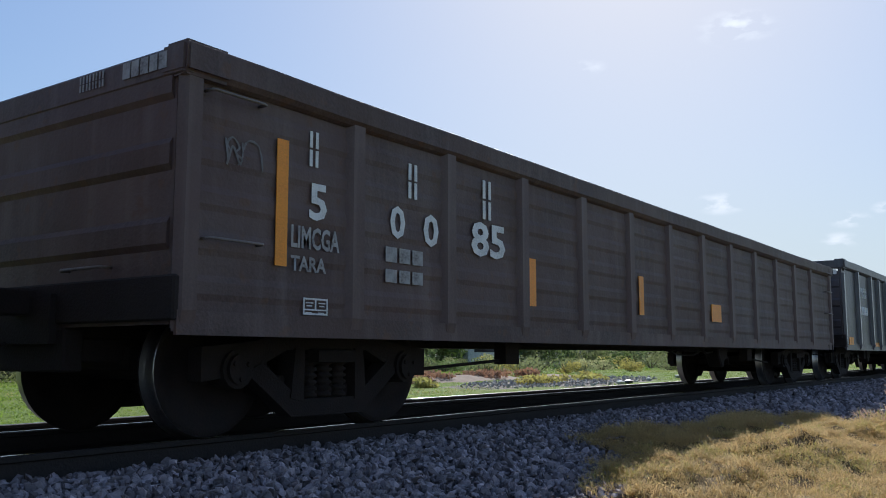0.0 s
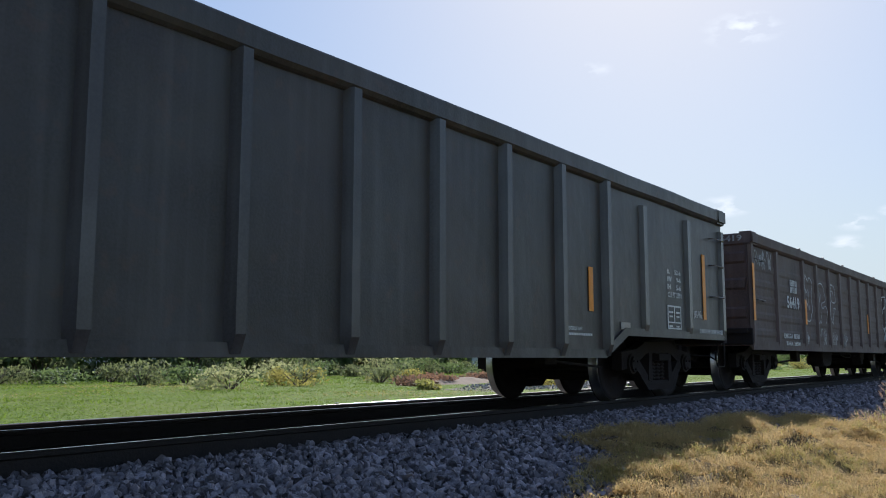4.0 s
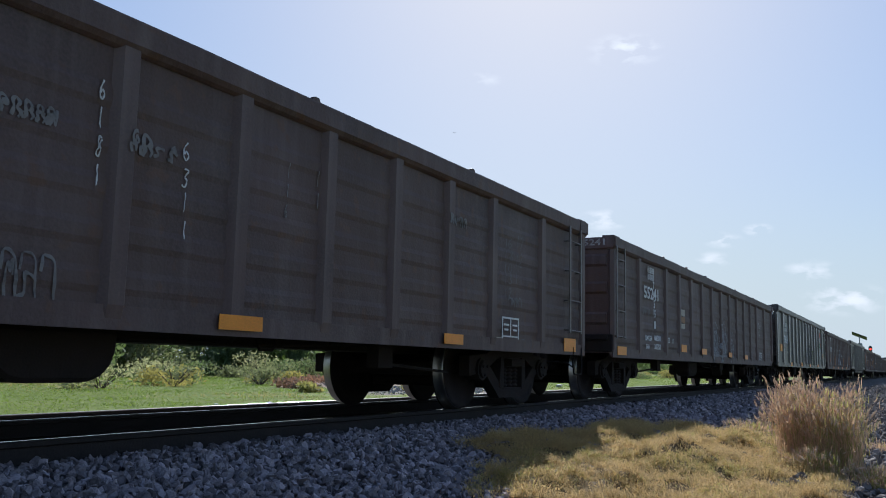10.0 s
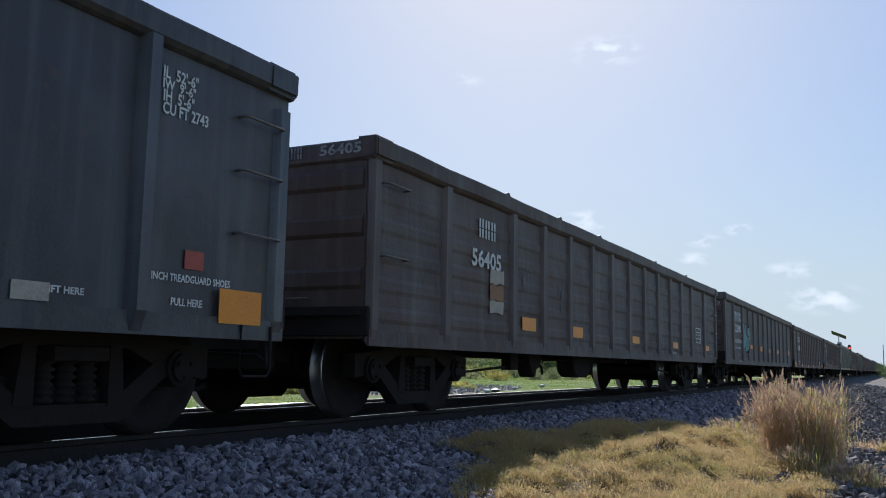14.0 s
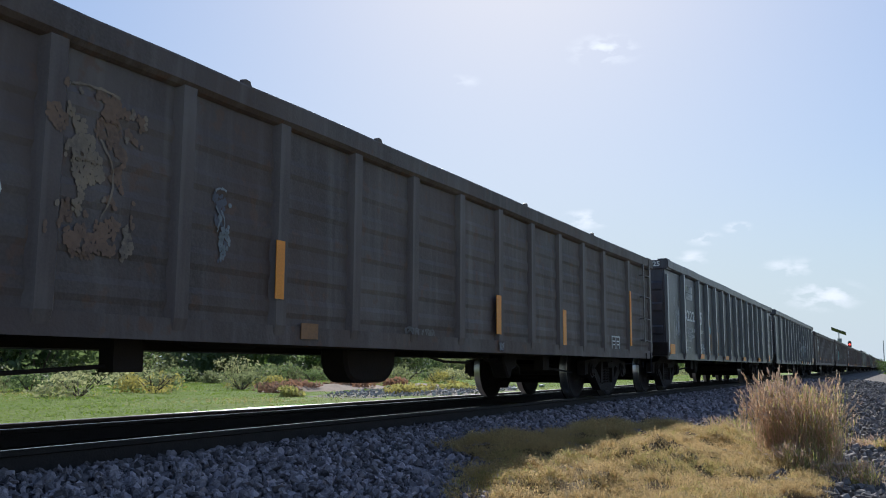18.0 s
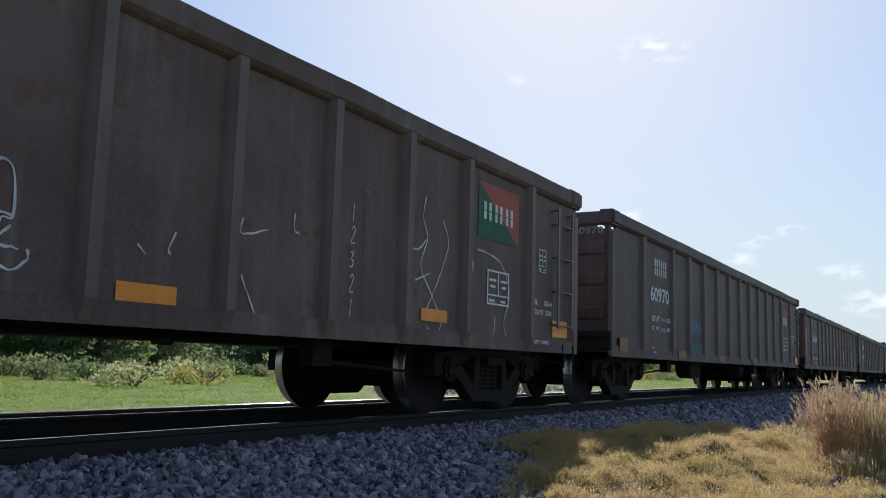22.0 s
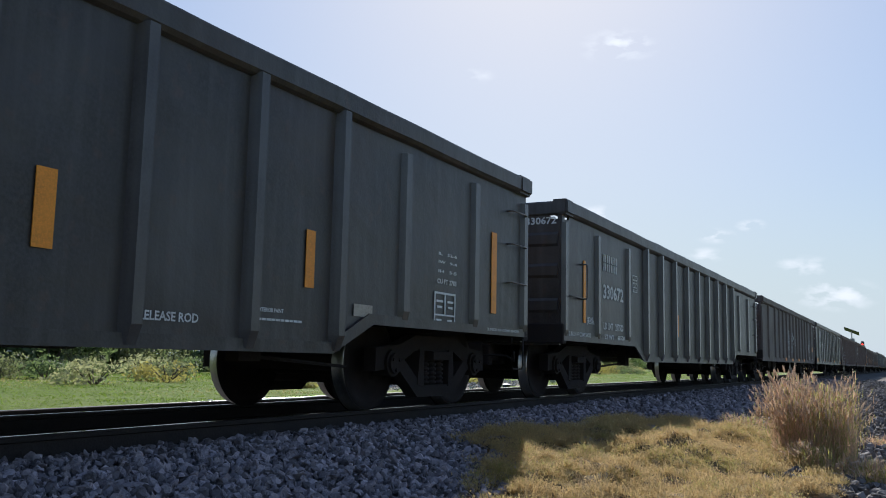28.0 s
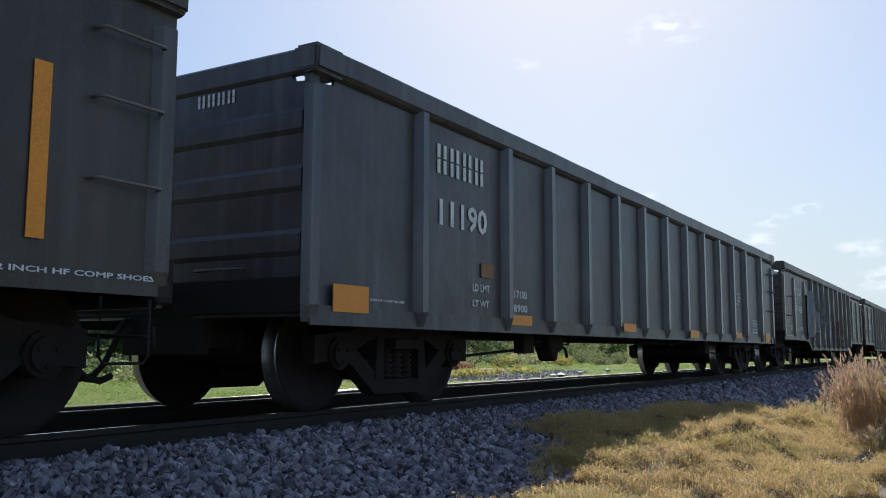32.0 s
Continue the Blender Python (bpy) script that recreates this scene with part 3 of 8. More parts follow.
# looping outline letters with broken, dribbled lines
LOOPS_REAR = [
    [(0.01, 0.92), (0.06, 0.99), (0.12, 1), (0.2, 0.99), (0.25, 0.96), (0.38, 0.97)],
    [(0.18, 0.96), (0.12, 0.87), (0.06, 0.75), (0.03, 0.68)],
    [(0.2, 0.84), (0.2, 0.71), (0.19, 0.6), (0.16, 0.56), (0.09, 0.54)],
    [(0.25, 0.96), (0.28, 0.8), (0.27, 0.67), (0.28, 0.51), (0.33, 0.49), (0.35, 0.32), (0.32, 0.12), (0.24, 0.01)],
    [(0.3, 0.08), (0.35, 0.01)],
    [(0.03, 0.5), (0.06, 0.45), (0.08, 0.35), (0.07, 0.18)],
    [(0.08, 0.41), (0.1, 0.48), (0.16, 0.53), (0.22, 0.56), (0.3, 0.51)],
    [(0.3, 0.57), (0.37, 0.54), (0.38, 0.5), (0.33, 0.49)],
]
LOOPS_FRONT = [
    [(0.43, 0.99), (0.48, 0.99), (0.6, 0.99), (0.61, 0.92), (0.6, 0.83), (0.62, 0.71), (0.62, 0.61), (0.64, 0.54)],
    [(0.5, 0.53), (0.62, 0.56), (0.68, 0.49), (0.69, 0.33), (0.66, 0.2), (0.63, 0.08), (0.57, 0.01)],
    [(0.69, 0.58), (0.73, 0.67), (0.81, 0.73), (0.88, 0.74), (0.93, 0.68), (0.98, 0.57), (0.97, 0.42), (0.94, 0.31), (0.87, 0.3)],
    [(0.72, 0.65), (0.76, 0.62), (0.77, 0.44), (0.78, 0.31), (0.81, 0.28)],
]
BLOCKY = [
    [(0.11, 0.01), (0.11, 0.31)],
    [(0.12, 0.16), (0.14, 0.18), (0.14, 0.01), (0.15, 0.18)],
    [(0.16, 0.15), (0.16, 0.33)],
    [(0.18, 0.01), (0.17, 0.32)],
    [(0.18, 0.14), (0.23, 0.14)],
    [(0.22, 0.01), (0.23, 0.32)],
]


def place(pts, x, z, w, h, rnd, wobble=0.03):
    return [(x + w * (a + rnd.uniform(-wobble, wobble)), z + h * (b + rnd.uniform(-wobble, wobble))) for a, b in pts]


def letter_strokes(rnd, x, z, w, h):
    return [smooth(place(ln, x, z, w, h, rnd, 0.05), False) for ln in rnd.sample(LINES, rnd.randint(1, 2))]


STYLES = {
    # line paint, line width, fill paints
    "white": (CHALK, 0.026, ()), "chalk": (CHALK, 0.016, ()), "faint": (FAINT, 0.02, ()), "greyline": (SPRAY["grey"], 0.06, ()),
    "bubble": (CHALK, 0.026, (SPRAY["slate"],)), "greyfill": (FAINT, 0.03, ()), "brownfill": (SPRAY["brown"], 0.03, ()), "blue": (SPRAY["blue"], 0.03, ()),
    "greyblob": (FAINT, 0.03, (SPRAY["slate"],)), "speck": (CHALK, 0.02, ()), "smudge": (FAINT, 0.02, ()), "rusty": (FAINT, 0.02, ()),
    "ghost": (CHALK, 0.02, ()), "loops": (CHALK, 0.034, ()), "mural": (CHALK, 0.03, ()), "wildstyle": (CHALK, 0.03, ()),
}


def oval(cx, z0, z1, half, n=40, square=2.0):
    out = []
    for i in range(n):
        c, k = math.cos(2 * math.pi * i / n), math.sin(2 * math.pi * i / n)
        out.append((cx + half * math.copysign(abs(c) ** (2 / square), c), (z0 + z1) / 2 + (z1 - z0) / 2 * math.copysign(abs(k) ** (2 / square), k)))
    return out


def mural(car):
    """A row of large sprayed pieces: bubble letters, two capsule shapes with a dark band, and washed-out panels."""
    rnd = random.Random(77)
    # bubble letters: wine-red shadow, streaky pale bodies, dark and white outlines
    first = smooth([(-4.98, 0.95), (-5.02, 1.6), (-4.86, 2.1), (-4.5, 2.16), (-4.33, 1.95), (-4.3, 1.4), (-4.32, 0.92), (-4.62, 0.82)], True)
    mid = smooth([(-4.3, 0.95), (-4.31, 1.6), (-4.24, 2.06), (-4.04, 2.16), (-3.9, 2.0), (-3.86, 1.4), (-3.9, 0.95), (-4.1, 0.88)], True)
    last = smooth([(-3.88, 1.0), (-3.9, 1.6), (-3.86, 2.12), (-3.64, 2.24), (-3.42, 2.12), (-3.27, 1.92), (-3.02, 1.72), (-2.93, 1.4), (-2.98, 1.12), (-3.2, 0.96), (-3.62, 1.06)], True)
    for ring in (first, mid, last):
        cx, cz = sum(p[0] for p in ring) / len(ring), sum(p[1] for p in ring) / len(ring)
        coat(car, [(cx + (a - cx) * 1.05, cz + (b - cz) * 1.07 - 0.03) for a, b in ring[:-1]], SPRAY["wine"], 0, "dark wine-red shadow of a bubble letter")
        coat(car, ring[:-1], SPRAY["lilac"], 1, "streaky pale grey bubble letter")
        strokes(car, [ring], SPRAY["wine"], 0.03, 2, "dark red outline of a bubble letter")
        strokes(car, [ring[len(ring) // 5: len(ring) // 2]], CHALK, 0.022, 3, "white highlight on a bubble letter")
    strokes(car, [[(-4.95, 0.9), (-4.6, 0.8), (-4.36, 0.87)], [(-4.2, 0.93), (-4.06, 0.9)], [(-3.9, 0.83), (-3.78, 0.86), (-3.63, 0.98), (-3.45, 0.9), (-3.2, 0.84)], [(-3.0, 1.05), (-2.93, 1.16)], [(-2.94, 1.64), (-2.9, 1.4)]], CHALK, 0.035, 3, "white underline of the bubble letters", 0.003)
    strokes(car, [oval(-3.5, 1.1, 1.72, 0.24)[8:38], [(-3.72, 1.5), (-3.6, 1.78), (-3.8, 1.93), (-3.99, 1.87)], [(-3.62, 2.2), (-3.62, 1.85), (-3.45, 1.8)], [(-3.3, 1.95), (-3.2, 2.0), (-3.18, 1.9)], [(-4.8, 1.7), (-4.6, 1.75), (-4.5, 1.5), (-4.7, 1.2)]], SPRAY["ink"], 0.022, 3, "thin dark lines inside the bubble letters")
    strokes(car, [[(-3.52 + 0.1 * k, 1.14), (-3.5 + 0.1 * k, 1.3), (-3.44 + 0.1 * k, 1.2)] for k in range(3)] + [[(-3.55, 1.22), (-3.2, 1.24)], [(-3.48, 1.1), (-3.24, 1.1)]], SPRAY["red"], 0.022, 4, "small dark red scrawl")
    strokes(car, [[(-3.7 + 0.09 * k, 1.4 + 0.05 * (k % 2)), (-3.66 + 0.09 * k, 1.5), (-3.62 + 0.09 * k, 1.42)] for k in range(5)], SPRAY["ink"], 0.014, 4, "small black scrawl")
    # two capsule shapes with a dark lobed band and a bowl below
    for cx, half, top, low, foot in ((-2.55, 0.36, 2.34, 1.32, 0.87), (-1.52, 0.36, 2.29, 1.27, 0.86)):
        body = [p for p in oval(cx, top - 1.35, top, half, 60, 2.6) if p[1] > low]
        body.sort(key=lambda p: math.atan2(p[1] - low, p[0] - cx))
        coat(car, body, SPRAY["smoke"], 1, "smoky grey capsule shape")
        strokes(car, [[(cx - half * 1.12, low + 0.25)] + [(cx + (a - cx) * 1.14, low + (b - low) * 1.05) for a, b in reversed(body)] + [(cx + half * 1.16, low)]], SPRAY["pale"], 0.028, 2, "pale outline of a capsule shape")
        strokes(car, [body[::-1]], SPRAY["ink"], 0.02, 2, "dark outline of a capsule shape")
        band = smooth([(cx - half * 1.1, low + 0.3), (cx - half * 0.55, low + 0.46), (cx - 0.02, low + 0.36), (cx + half * 0.5, low + 0.44), (cx + half * 1.25, low + 0.28), (cx + half * 0.75, low + 0.12), (cx + 0.04, low + 0.22), (cx - half * 0.5, low + 0.12)], True)
        coat(car, band[:-1], SPRAY["ink"], 3, "dark lobed band across a capsule shape")
        strokes(car, [[(cx - 0.17, top - 0.33), (cx - 0.06, top - 0.4)], [(cx + 0.15, top - 0.3), (cx + 0.02, top - 0.4)], [(cx - 0.04, top - 0.5), (cx - 0.05, top - 0.6)], [(cx + 0.06, top - 0.49), (cx + 0.06, top - 0.59)]], SPRAY["ink"], 0.02, 3, "short dark strokes on a capsule shape", 0.002)
        for z in (low - 0.05, low - 0.14):
            strokes(car, [[(cx - half, z), (cx - half * 0.42, z - 0.03)], [(cx + half * 0.5, z - 0.02), (cx + half * 1.05, z + 0.01)]], SPRAY["ice"], 0.05, 2, "pale bars under a capsule shape", 0.003)
        strokes(car, [[(cx - half * 0.5, low - 0.04), (cx - half * 0.3, foot + 0.12), (cx - 0.02, foot), (cx + half * 0.3, foot + 0.1), (cx + half * 0.52, low - 0.04)]], CHALK, 0.03, 3, "white bowl line")
        strokes(car, [[(cx + half * 0.7, low - 0.2), (cx + half * 0.6, low - 0.34)], [(cx - half * 0.8, low - 0.2), (cx - half * 0.5, low - 0.42), (cx - half * 0.55, low - 0.28)], [(cx + half * 1.5, top - 0.4), (cx + half * 1.42, top - 0.5)], [(cx + half * 1.6, top - 0.7), (cx + half * 1.5, top - 0.85), (cx + half * 1.65, top - 1.0)]], SPRAY["ice"], 0.04, 2, "pale spray dashes")
        x = cx - 0.12
        strokes(car, [[(x + 0.09 * k, 0.66 + 0.06 * ((k * 3) % 2)), (x + 0.02 + 0.09 * k, 0.86), (x + 0.06 + 0.09 * k, 0.72), (x + 0.1 + 0.09 * k, 0.8)] for k in range(5)] + [[(x, 0.68), (x + 0.3, 0.64), (x + 0.48, 0.7)]], SPRAY["ice"], 0.026, 3, "pale blue scrawl below a capsule shape")
    # washed-out panels with drips
    panel = [(-0.8, 2.15), (-0.1, 2.3), (0.0, 2.05), (-0.02, 1.7), (0.2, 1.6), (0.24, 0.66)] + [(0.2 - 0.09 * k, 0.6 + 0.16 * rnd.random()) for k in range(6)] + [(-0.42, 0.9), (-0.7, 1.3)]
    wash(car, panel, SPRAY["ice"], 1, 0.32, "washed-out pale blue panel with drips", 6)
    strokes(car, [[(-0.8, 1.3), (-0.82, 2.15), (-0.1, 2.32), (0.02, 2.1), (0.05, 1.75)]], CHALK, 0.024, 2, "white outline of a pale panel")
    wash(car, oval(-0.42, 1.5, 1.85, 0.26), SPRAY["slate"], 2, 0.1, "dark smudge on a pale panel", 10)
    wash(car, [(-5.05, 0.75), (-5.05, 2.1), (-3.0, 2.1), (-2.9, 0.75)], SPRAY["smoke"], 1.5, -0.42, "smoky wear over the bubble letters", 12)
    for cx, top, low, half, paint in ((0.62, 2.36, 1.05, 0.33, "lilac"), (1.55, 2.32, 0.68, 0.3, "ice")):
        ring = [(cx + (0.5 if cx < 1 else 0.2) * 0.3 * math.sin((b - low) * 2) + (a - cx), b) for a, b in oval(cx, low, top, half, 40, 2.4)]
        wash(car, ring, SPRAY[paint], 1, 0.15, "faded pale letter shape", 8)
        strokes(car, [ring[3:34]], SPRAY["pale"], 0.04, 2, "worn pale outline")
        wash(car, [(cx + 0.05 + (a - cx) * 0.3, (low + top) / 2 + (b - (low + top) / 2) * 0.5) for a, b in ring], SPRAY["slate"], 2, 0.3, "dark middle of a faded letter", 9)
    # worn orange strip with scrawl over it
    strip = [(-0.95, 0.64), (-0.9, 1.0), (-0.5, 0.95), (0.1, 1.2), (0.45, 1.52), (1.1, 1.42), (1.8, 1.5), (2.5, 1.32), (2.95, 1.4), (3.1, 0.95), (2.9, 0.66), (1.5, 0.64), (0.3, 0.62)]
    wash(car, strip, SPRAY["ember"], 0.5, -0.02, "worn orange-brown wash", 4)
    for k in range(9):
        x = 0.3 + 0.3 * k
        strokes(car, [[(x, 0.75), (x + 0.03, 1.0 + 0.25 * rnd.random()), (x + 0.12, 0.9), (x + 0.17, 1.05)], [(x, 0.95), (x + 0.2, 0.92 + 0.1 * rnd.random())]], SPRAY[("ember", "brown", "pale", "red")[k % 4]], 0.035, 3, "orange and brown scrawl")
    strokes(car, [[(0.36, 1.0 + 0.1 * k), (0.75, 1.01 + 0.1 * k), (1.2, 1.0 + 0.1 * k)] for k in range(4)], SPRAY["brown"], 0.02, 3, "brown ruled lines")
    for k in range(16):
        x, z = rnd.uniform(-0.9, 3.0), rnd.uniform(0.62, 1.2)
        strokes(car, [[(x, z + rnd.uniform(0.1, 0.4)), (x + 0.01, z), (x, z - 0.02)]], SPRAY[rnd.choice(("ice", "pale", "smoke", "wine"))], rnd.uniform(0.02, 0.05), 2, "pale run of paint")


def wildstyle(car):
    """Two pale teal letters with a dark surround and a tan heart beside them."""
    a = smooth([(-4.76, 1.78), (-4.58, 1.86), (-4.47, 1.68), (-4.4, 1.82), (-4.24, 1.85), (-4.24, 1.58), (-4.02, 1.55), (-3.9, 1.38), (-3.98, 1.1), (-4.25, 1.06), (-4.48, 1.2), (-4.7, 1.09), (-4.78, 1.36), (-4.6, 1.46)], True)
    b = smooth([(-4.06, 1.72), (-3.9, 1.8), (-3.75, 1.8), (-3.79, 1.62), (-3.66, 1.38), (-3.68, 1.2), (-3.86, 1.38), (-4.04, 1.6)], True)
    for ring in (a, b):
        cx, cz = sum(p[0] for p in ring) / len(ring), sum(p[1] for p in ring) / len(ring)
        coat(car, [(cx + (p - cx) * 1.14, cz + (q - cz) * 1.12) for p, q in ring[:-1]], SPRAY["ink"], 0, "black surround of a teal letter")
        coat(car, ring[:-1], SPRAY["tealstreak"], 1, "pale teal letter shape")
    strokes(car, [a[10:60], b[4:36]], SPRAY["ink"], 0.02, 2, "black outline of the teal letters")
    strokes(car, [[(-4.6, 1.78), (-4.5, 1.5), (-4.4, 1.3)], [(-4.36, 1.75), (-4.3, 1.45), (-4.12, 1.3)], [(-4.5, 1.3), (-4.3, 1.2), (-4.1, 1.4)], [(-4.25, 1.15), (-4.12, 1.35)], [(-4.0, 1.5), (-4.1, 1.2)], [(-4.4, 1.22), (-4.2, 1.3), (-4.05, 1.2)]], SPRAY["ink"], 0.014, 3, "thin black lines in the teal letters")
    for ring in (smooth([(-3.62, 1.62), (-3.5, 1.66), (-3.45, 1.56), (-3.36, 1.7), (-3.28, 1.62), (-3.28, 1.42), (-3.48, 1.28), (-3.62, 1.42)], True), smooth([(-4.92, 1.62), (-4.84, 1.68), (-4.82, 1.5), (-4.78, 1.32), (-4.88, 1.36)], True), smooth([(-5.26, 1.55), (-5.12, 1.53), (-5.16, 1.44), (-5.24, 1.46)], True)):
        coat(car, ring[:-1], SPRAY["tan"], 1, "tan sprayed shape")
        strokes(car, [ring], SPRAY["brown"], 0.018, 2, "brown outline of a tan shape")
    x = -4.7
    strokes(car, [[(x + 0.085 * k, 0.73), (x + 0.03 + 0.085 * k, 0.84 + 0.04 * (k % 3)), (x + 0.07 + 0.085 * k, 0.75)] for k in range(8)] + [[(-4.83, 0.72), (-4.72, 0.76), (-4.7, 0.7)], [(-4.6, 0.92), (-4.3, 0.95)]], SPRAY["orange"], 0.018, 2, "dull orange scrawl")


def graffiti(car, row, seed):
    x, z, w, h, n, style = row
    rnd = random.Random(seed)
    line, width, fills = STYLES[style]
    width = min(width, 0.3 * w)
    verts, faces = [], []
    if style == "speck":
        # pale paint flaked into islands, whole low down and broken up above; n sets how whole it is
        cell = 0.021
        for i in range(int(w / cell)):
            for j in range(int(h / cell)):
                px, pz = x + (i + rnd.random()) * cell, z + (j + rnd.random()) * cell
                up, side = j * cell / h, abs(2 * i * cell / w - 1)
                grain = noise.noise(Vector((px * 9, pz * 7, seed))) + 0.7 * noise.noise(Vector((px * 24, pz * 19, seed + 3.0)))
                if grain + 0.12 * n - 1.05 * up - 0.5 * side ** 4 + 0.1 < 0:
                    continue
                r = cell * rnd.uniform(0.5, 0.85)
                ring = [(px + r * rnd.uniform(0.6, 1.2) * math.cos(k), 0, pz + r * rnd.uniform(0.6, 1.3) * math.sin(k)) for k in (0, 1.05, 2.1, 3.15, 4.2, 5.25)]
                b = len(verts)
                verts += [(p, proud(p, q) - 1e-6 * (b % 700), q) for p, _, q in ring]
                faces.append(tuple(range(b, b + 6)))
        tagged(part("scraped_paint", raw("scraped_paint", verts, faces, FLAKE), car, pose(0, lay(1), 0), "flaked pale paint"), kind="stuff")
        return
    if style == "mural":
        mural(car)
        return
    if style == "wildstyle":
        wildstyle(car)
        return
    if style in ("smudge", "rusty"):
        # an old piece worn down to smudges
        body, edge = (SPRAY["brown"], SPRAY["tan"]) if style == "rusty" else (SPRAY["slate"], SPRAY["pale"])
        ring = oval(x + w / 2, z, z + h, w / 2, 30, 3.0)
        wash(car, ring, body, 1, -0.1 - 0.1 * n, "old sprayed piece worn to smudges", seed)
        wash(car, [(a + 0.04, b + 0.02) for a, b in ring], edge, 2, -0.34 - 0.08 * n, "pale worn streaks of an old piece", seed + 3)
        strokes(car, [ring[6:11], [(x + w * 0.3, z + h * 0.75), (x + w * 0.45, z + h * 0.6), (x + w * 0.35, z + h * 0.4)], [(x + w * 0.55, z + h * 0.7), (x + w * 0.7, z + h * 0.5), (x + w * 0.6, z + h * 0.25)]], edge, 0.016, 2.5, "worn outline of an old piece", 0.003)
        return
    if style == "loops":
        for group, k in ((LOOPS_REAR, 1.0), (LOOPS_FRONT, 0.8), (BLOCKY, 1.0)):
            for st in group:
                line_pts = smooth([(x + w * a, z + h * b) for a, b in st], False, 8)
                line_pts = [(a + rnd.gauss(0, 0.0018), b + rnd.gauss(0, 0.0015)) for a, b in line_pts]
                ribbon(verts, faces, line_pts, width * k * rnd.uniform(0.8, 1.15))
        part("graffiti", raw("graffiti", verts, faces, line), car, pose(0, lay(3), 0), "looping outlines in worn white spray")
        return
    if style == "ghost":
        # a tall arch of faded colours with a pale outline, half worn away
        layers = {}

        def stroke(paint, pts, k):
            v, f = layers.setdefault(paint, ([], []))
            ribbon(v, f, smooth(pts, False, 6), k)

        def arch(s):
            c, r = x + w * 0.5, w * 0.5 * s
            return [(c - r, z + h * 0.06 * rnd.random()), (c - r * 1.05, z + h * 0.5), (c - r * 0.75, z + h * (0.82 * s + 0.08)), (c, z + h * (0.95 * s + 0.05)), (c + r * 0.8, z + h * (0.8 * s + 0.08)), (c + r, z + h * 0.45), (c + r * 0.9, z + h * 0.1 * rnd.random())]

        first = n == 2
        stroke("tan", place(arch(0.86), 0, 0, 1, 1, rnd, 0.02), 0.13)
        stroke("teal" if first else "orange", place(arch(0.7)[2:5], 0, 0, 1, 1, rnd, 0.02), 0.14 if first else 0.09)
        stroke("orange", place(arch(0.55), 0, 0, 1, 1, rnd, 0.03), 0.07)
        stroke("pale", place(arch(1.0), 0, 0, 1, 1, rnd, 0.02)[1:], 0.025)
        stroke("pale", place(arch(0.4), 0, 0, 1, 1, rnd, 0.02), 0.03)
        for q in range(5):
            zz = z + h * rnd.uniform(0.02, 0.4)
            xx = x + w * rnd.uniform(0.05, 0.6)
            stroke(rnd.choice(("brown", "tan", "pale", "ink")), [(xx, zz), (xx + w * 0.2, zz + rnd.uniform(-0.03, 0.05)), (xx + w * 0.38, zz + rnd.uniform(-0.04, 0.04))], rnd.uniform(0.025, 0.07))
        for q, (paint, (v, f)) in enumerate(layers.items()):
            part("graffiti", raw("graffiti", v, f, SPRAY[paint]), car, pose(0, lay(1 + q * 0.8), 0), "faded arch of sprayed colour")
        return
    if n > 1 and h > 2.2 * w:
        # a column of small chalk marks
        for i in range(n):
            for st in letter_strokes(rnd, x, z + h * (i + 0.1) / n, w, h * 0.75 / n):
                ribbon(verts, faces, st, width * 0.6)
        part("graffiti", raw("graffiti", verts, faces, line), car, pose(0, lay(3), 0), "column of chalked marks")
        return
    cell = w / n
    closed = bool(fills) or style == "greyline"
    for i in range(n):
        x0 = x + cell * i
        if style == "white":
            for st in BIG[(seed + i) % 4]:
                ribbon(verts, faces, [(a + rnd.gauss(0, 0.0015), b + rnd.gauss(0, 0.0015)) for a, b in smooth(place(st, x0, z, cell * 1.02, h, rnd, 0.025), False)], width * rnd.uniform(0.65, 0.95))
        elif closed:
            lift = h * rnd.uniform(0, 0.12)
            ring = smooth(place(SHAPES[(seed + i) % 5], x0 - cell * 0.04, z + lift, cell * 1.08, h - lift, rnd), True)
            ribbon(verts, faces, ring, width)
            if fills:
                m = fills[i % len(fills)]
                coat(car, ring[:-1], m, 1, "painted letter shape")
            for st in letter_strokes(rnd, x0 + cell * 0.25, z + h * 0.25, cell * 0.5, h * 0.5):
                ribbon(verts, faces, st, width * 0.5)
            if style == "bubble":
                for b in range(2):
                    again = place(SHAPES[(seed + i) % 5], x0 - cell * 0.02, z + lift, cell * 1.02, h - lift, rnd, 0.05)
                    ribbon(verts, faces, smooth(again, True)[: rnd.randint(25, 50)], width)
                for b in range(4):
                    zz = z + h * (0.2 + 0.17 * b)
                    ribbon(verts, faces, [(x0 + cell * (0.2 + 0.12 * q), zz + 0.03 * math.sin(q * 1.3)) for q in range(5)], width * 0.6)
        else:
            for st in letter_strokes(rnd, x0, z, cell * 0.95, h):
                ribbon(verts, faces, st, width * rnd.uniform(0.7, 1.2))
    part("graffiti", raw("graffiti", verts, faces, line), car, pose(0, lay(3), 0), "spray-painted outline letters")


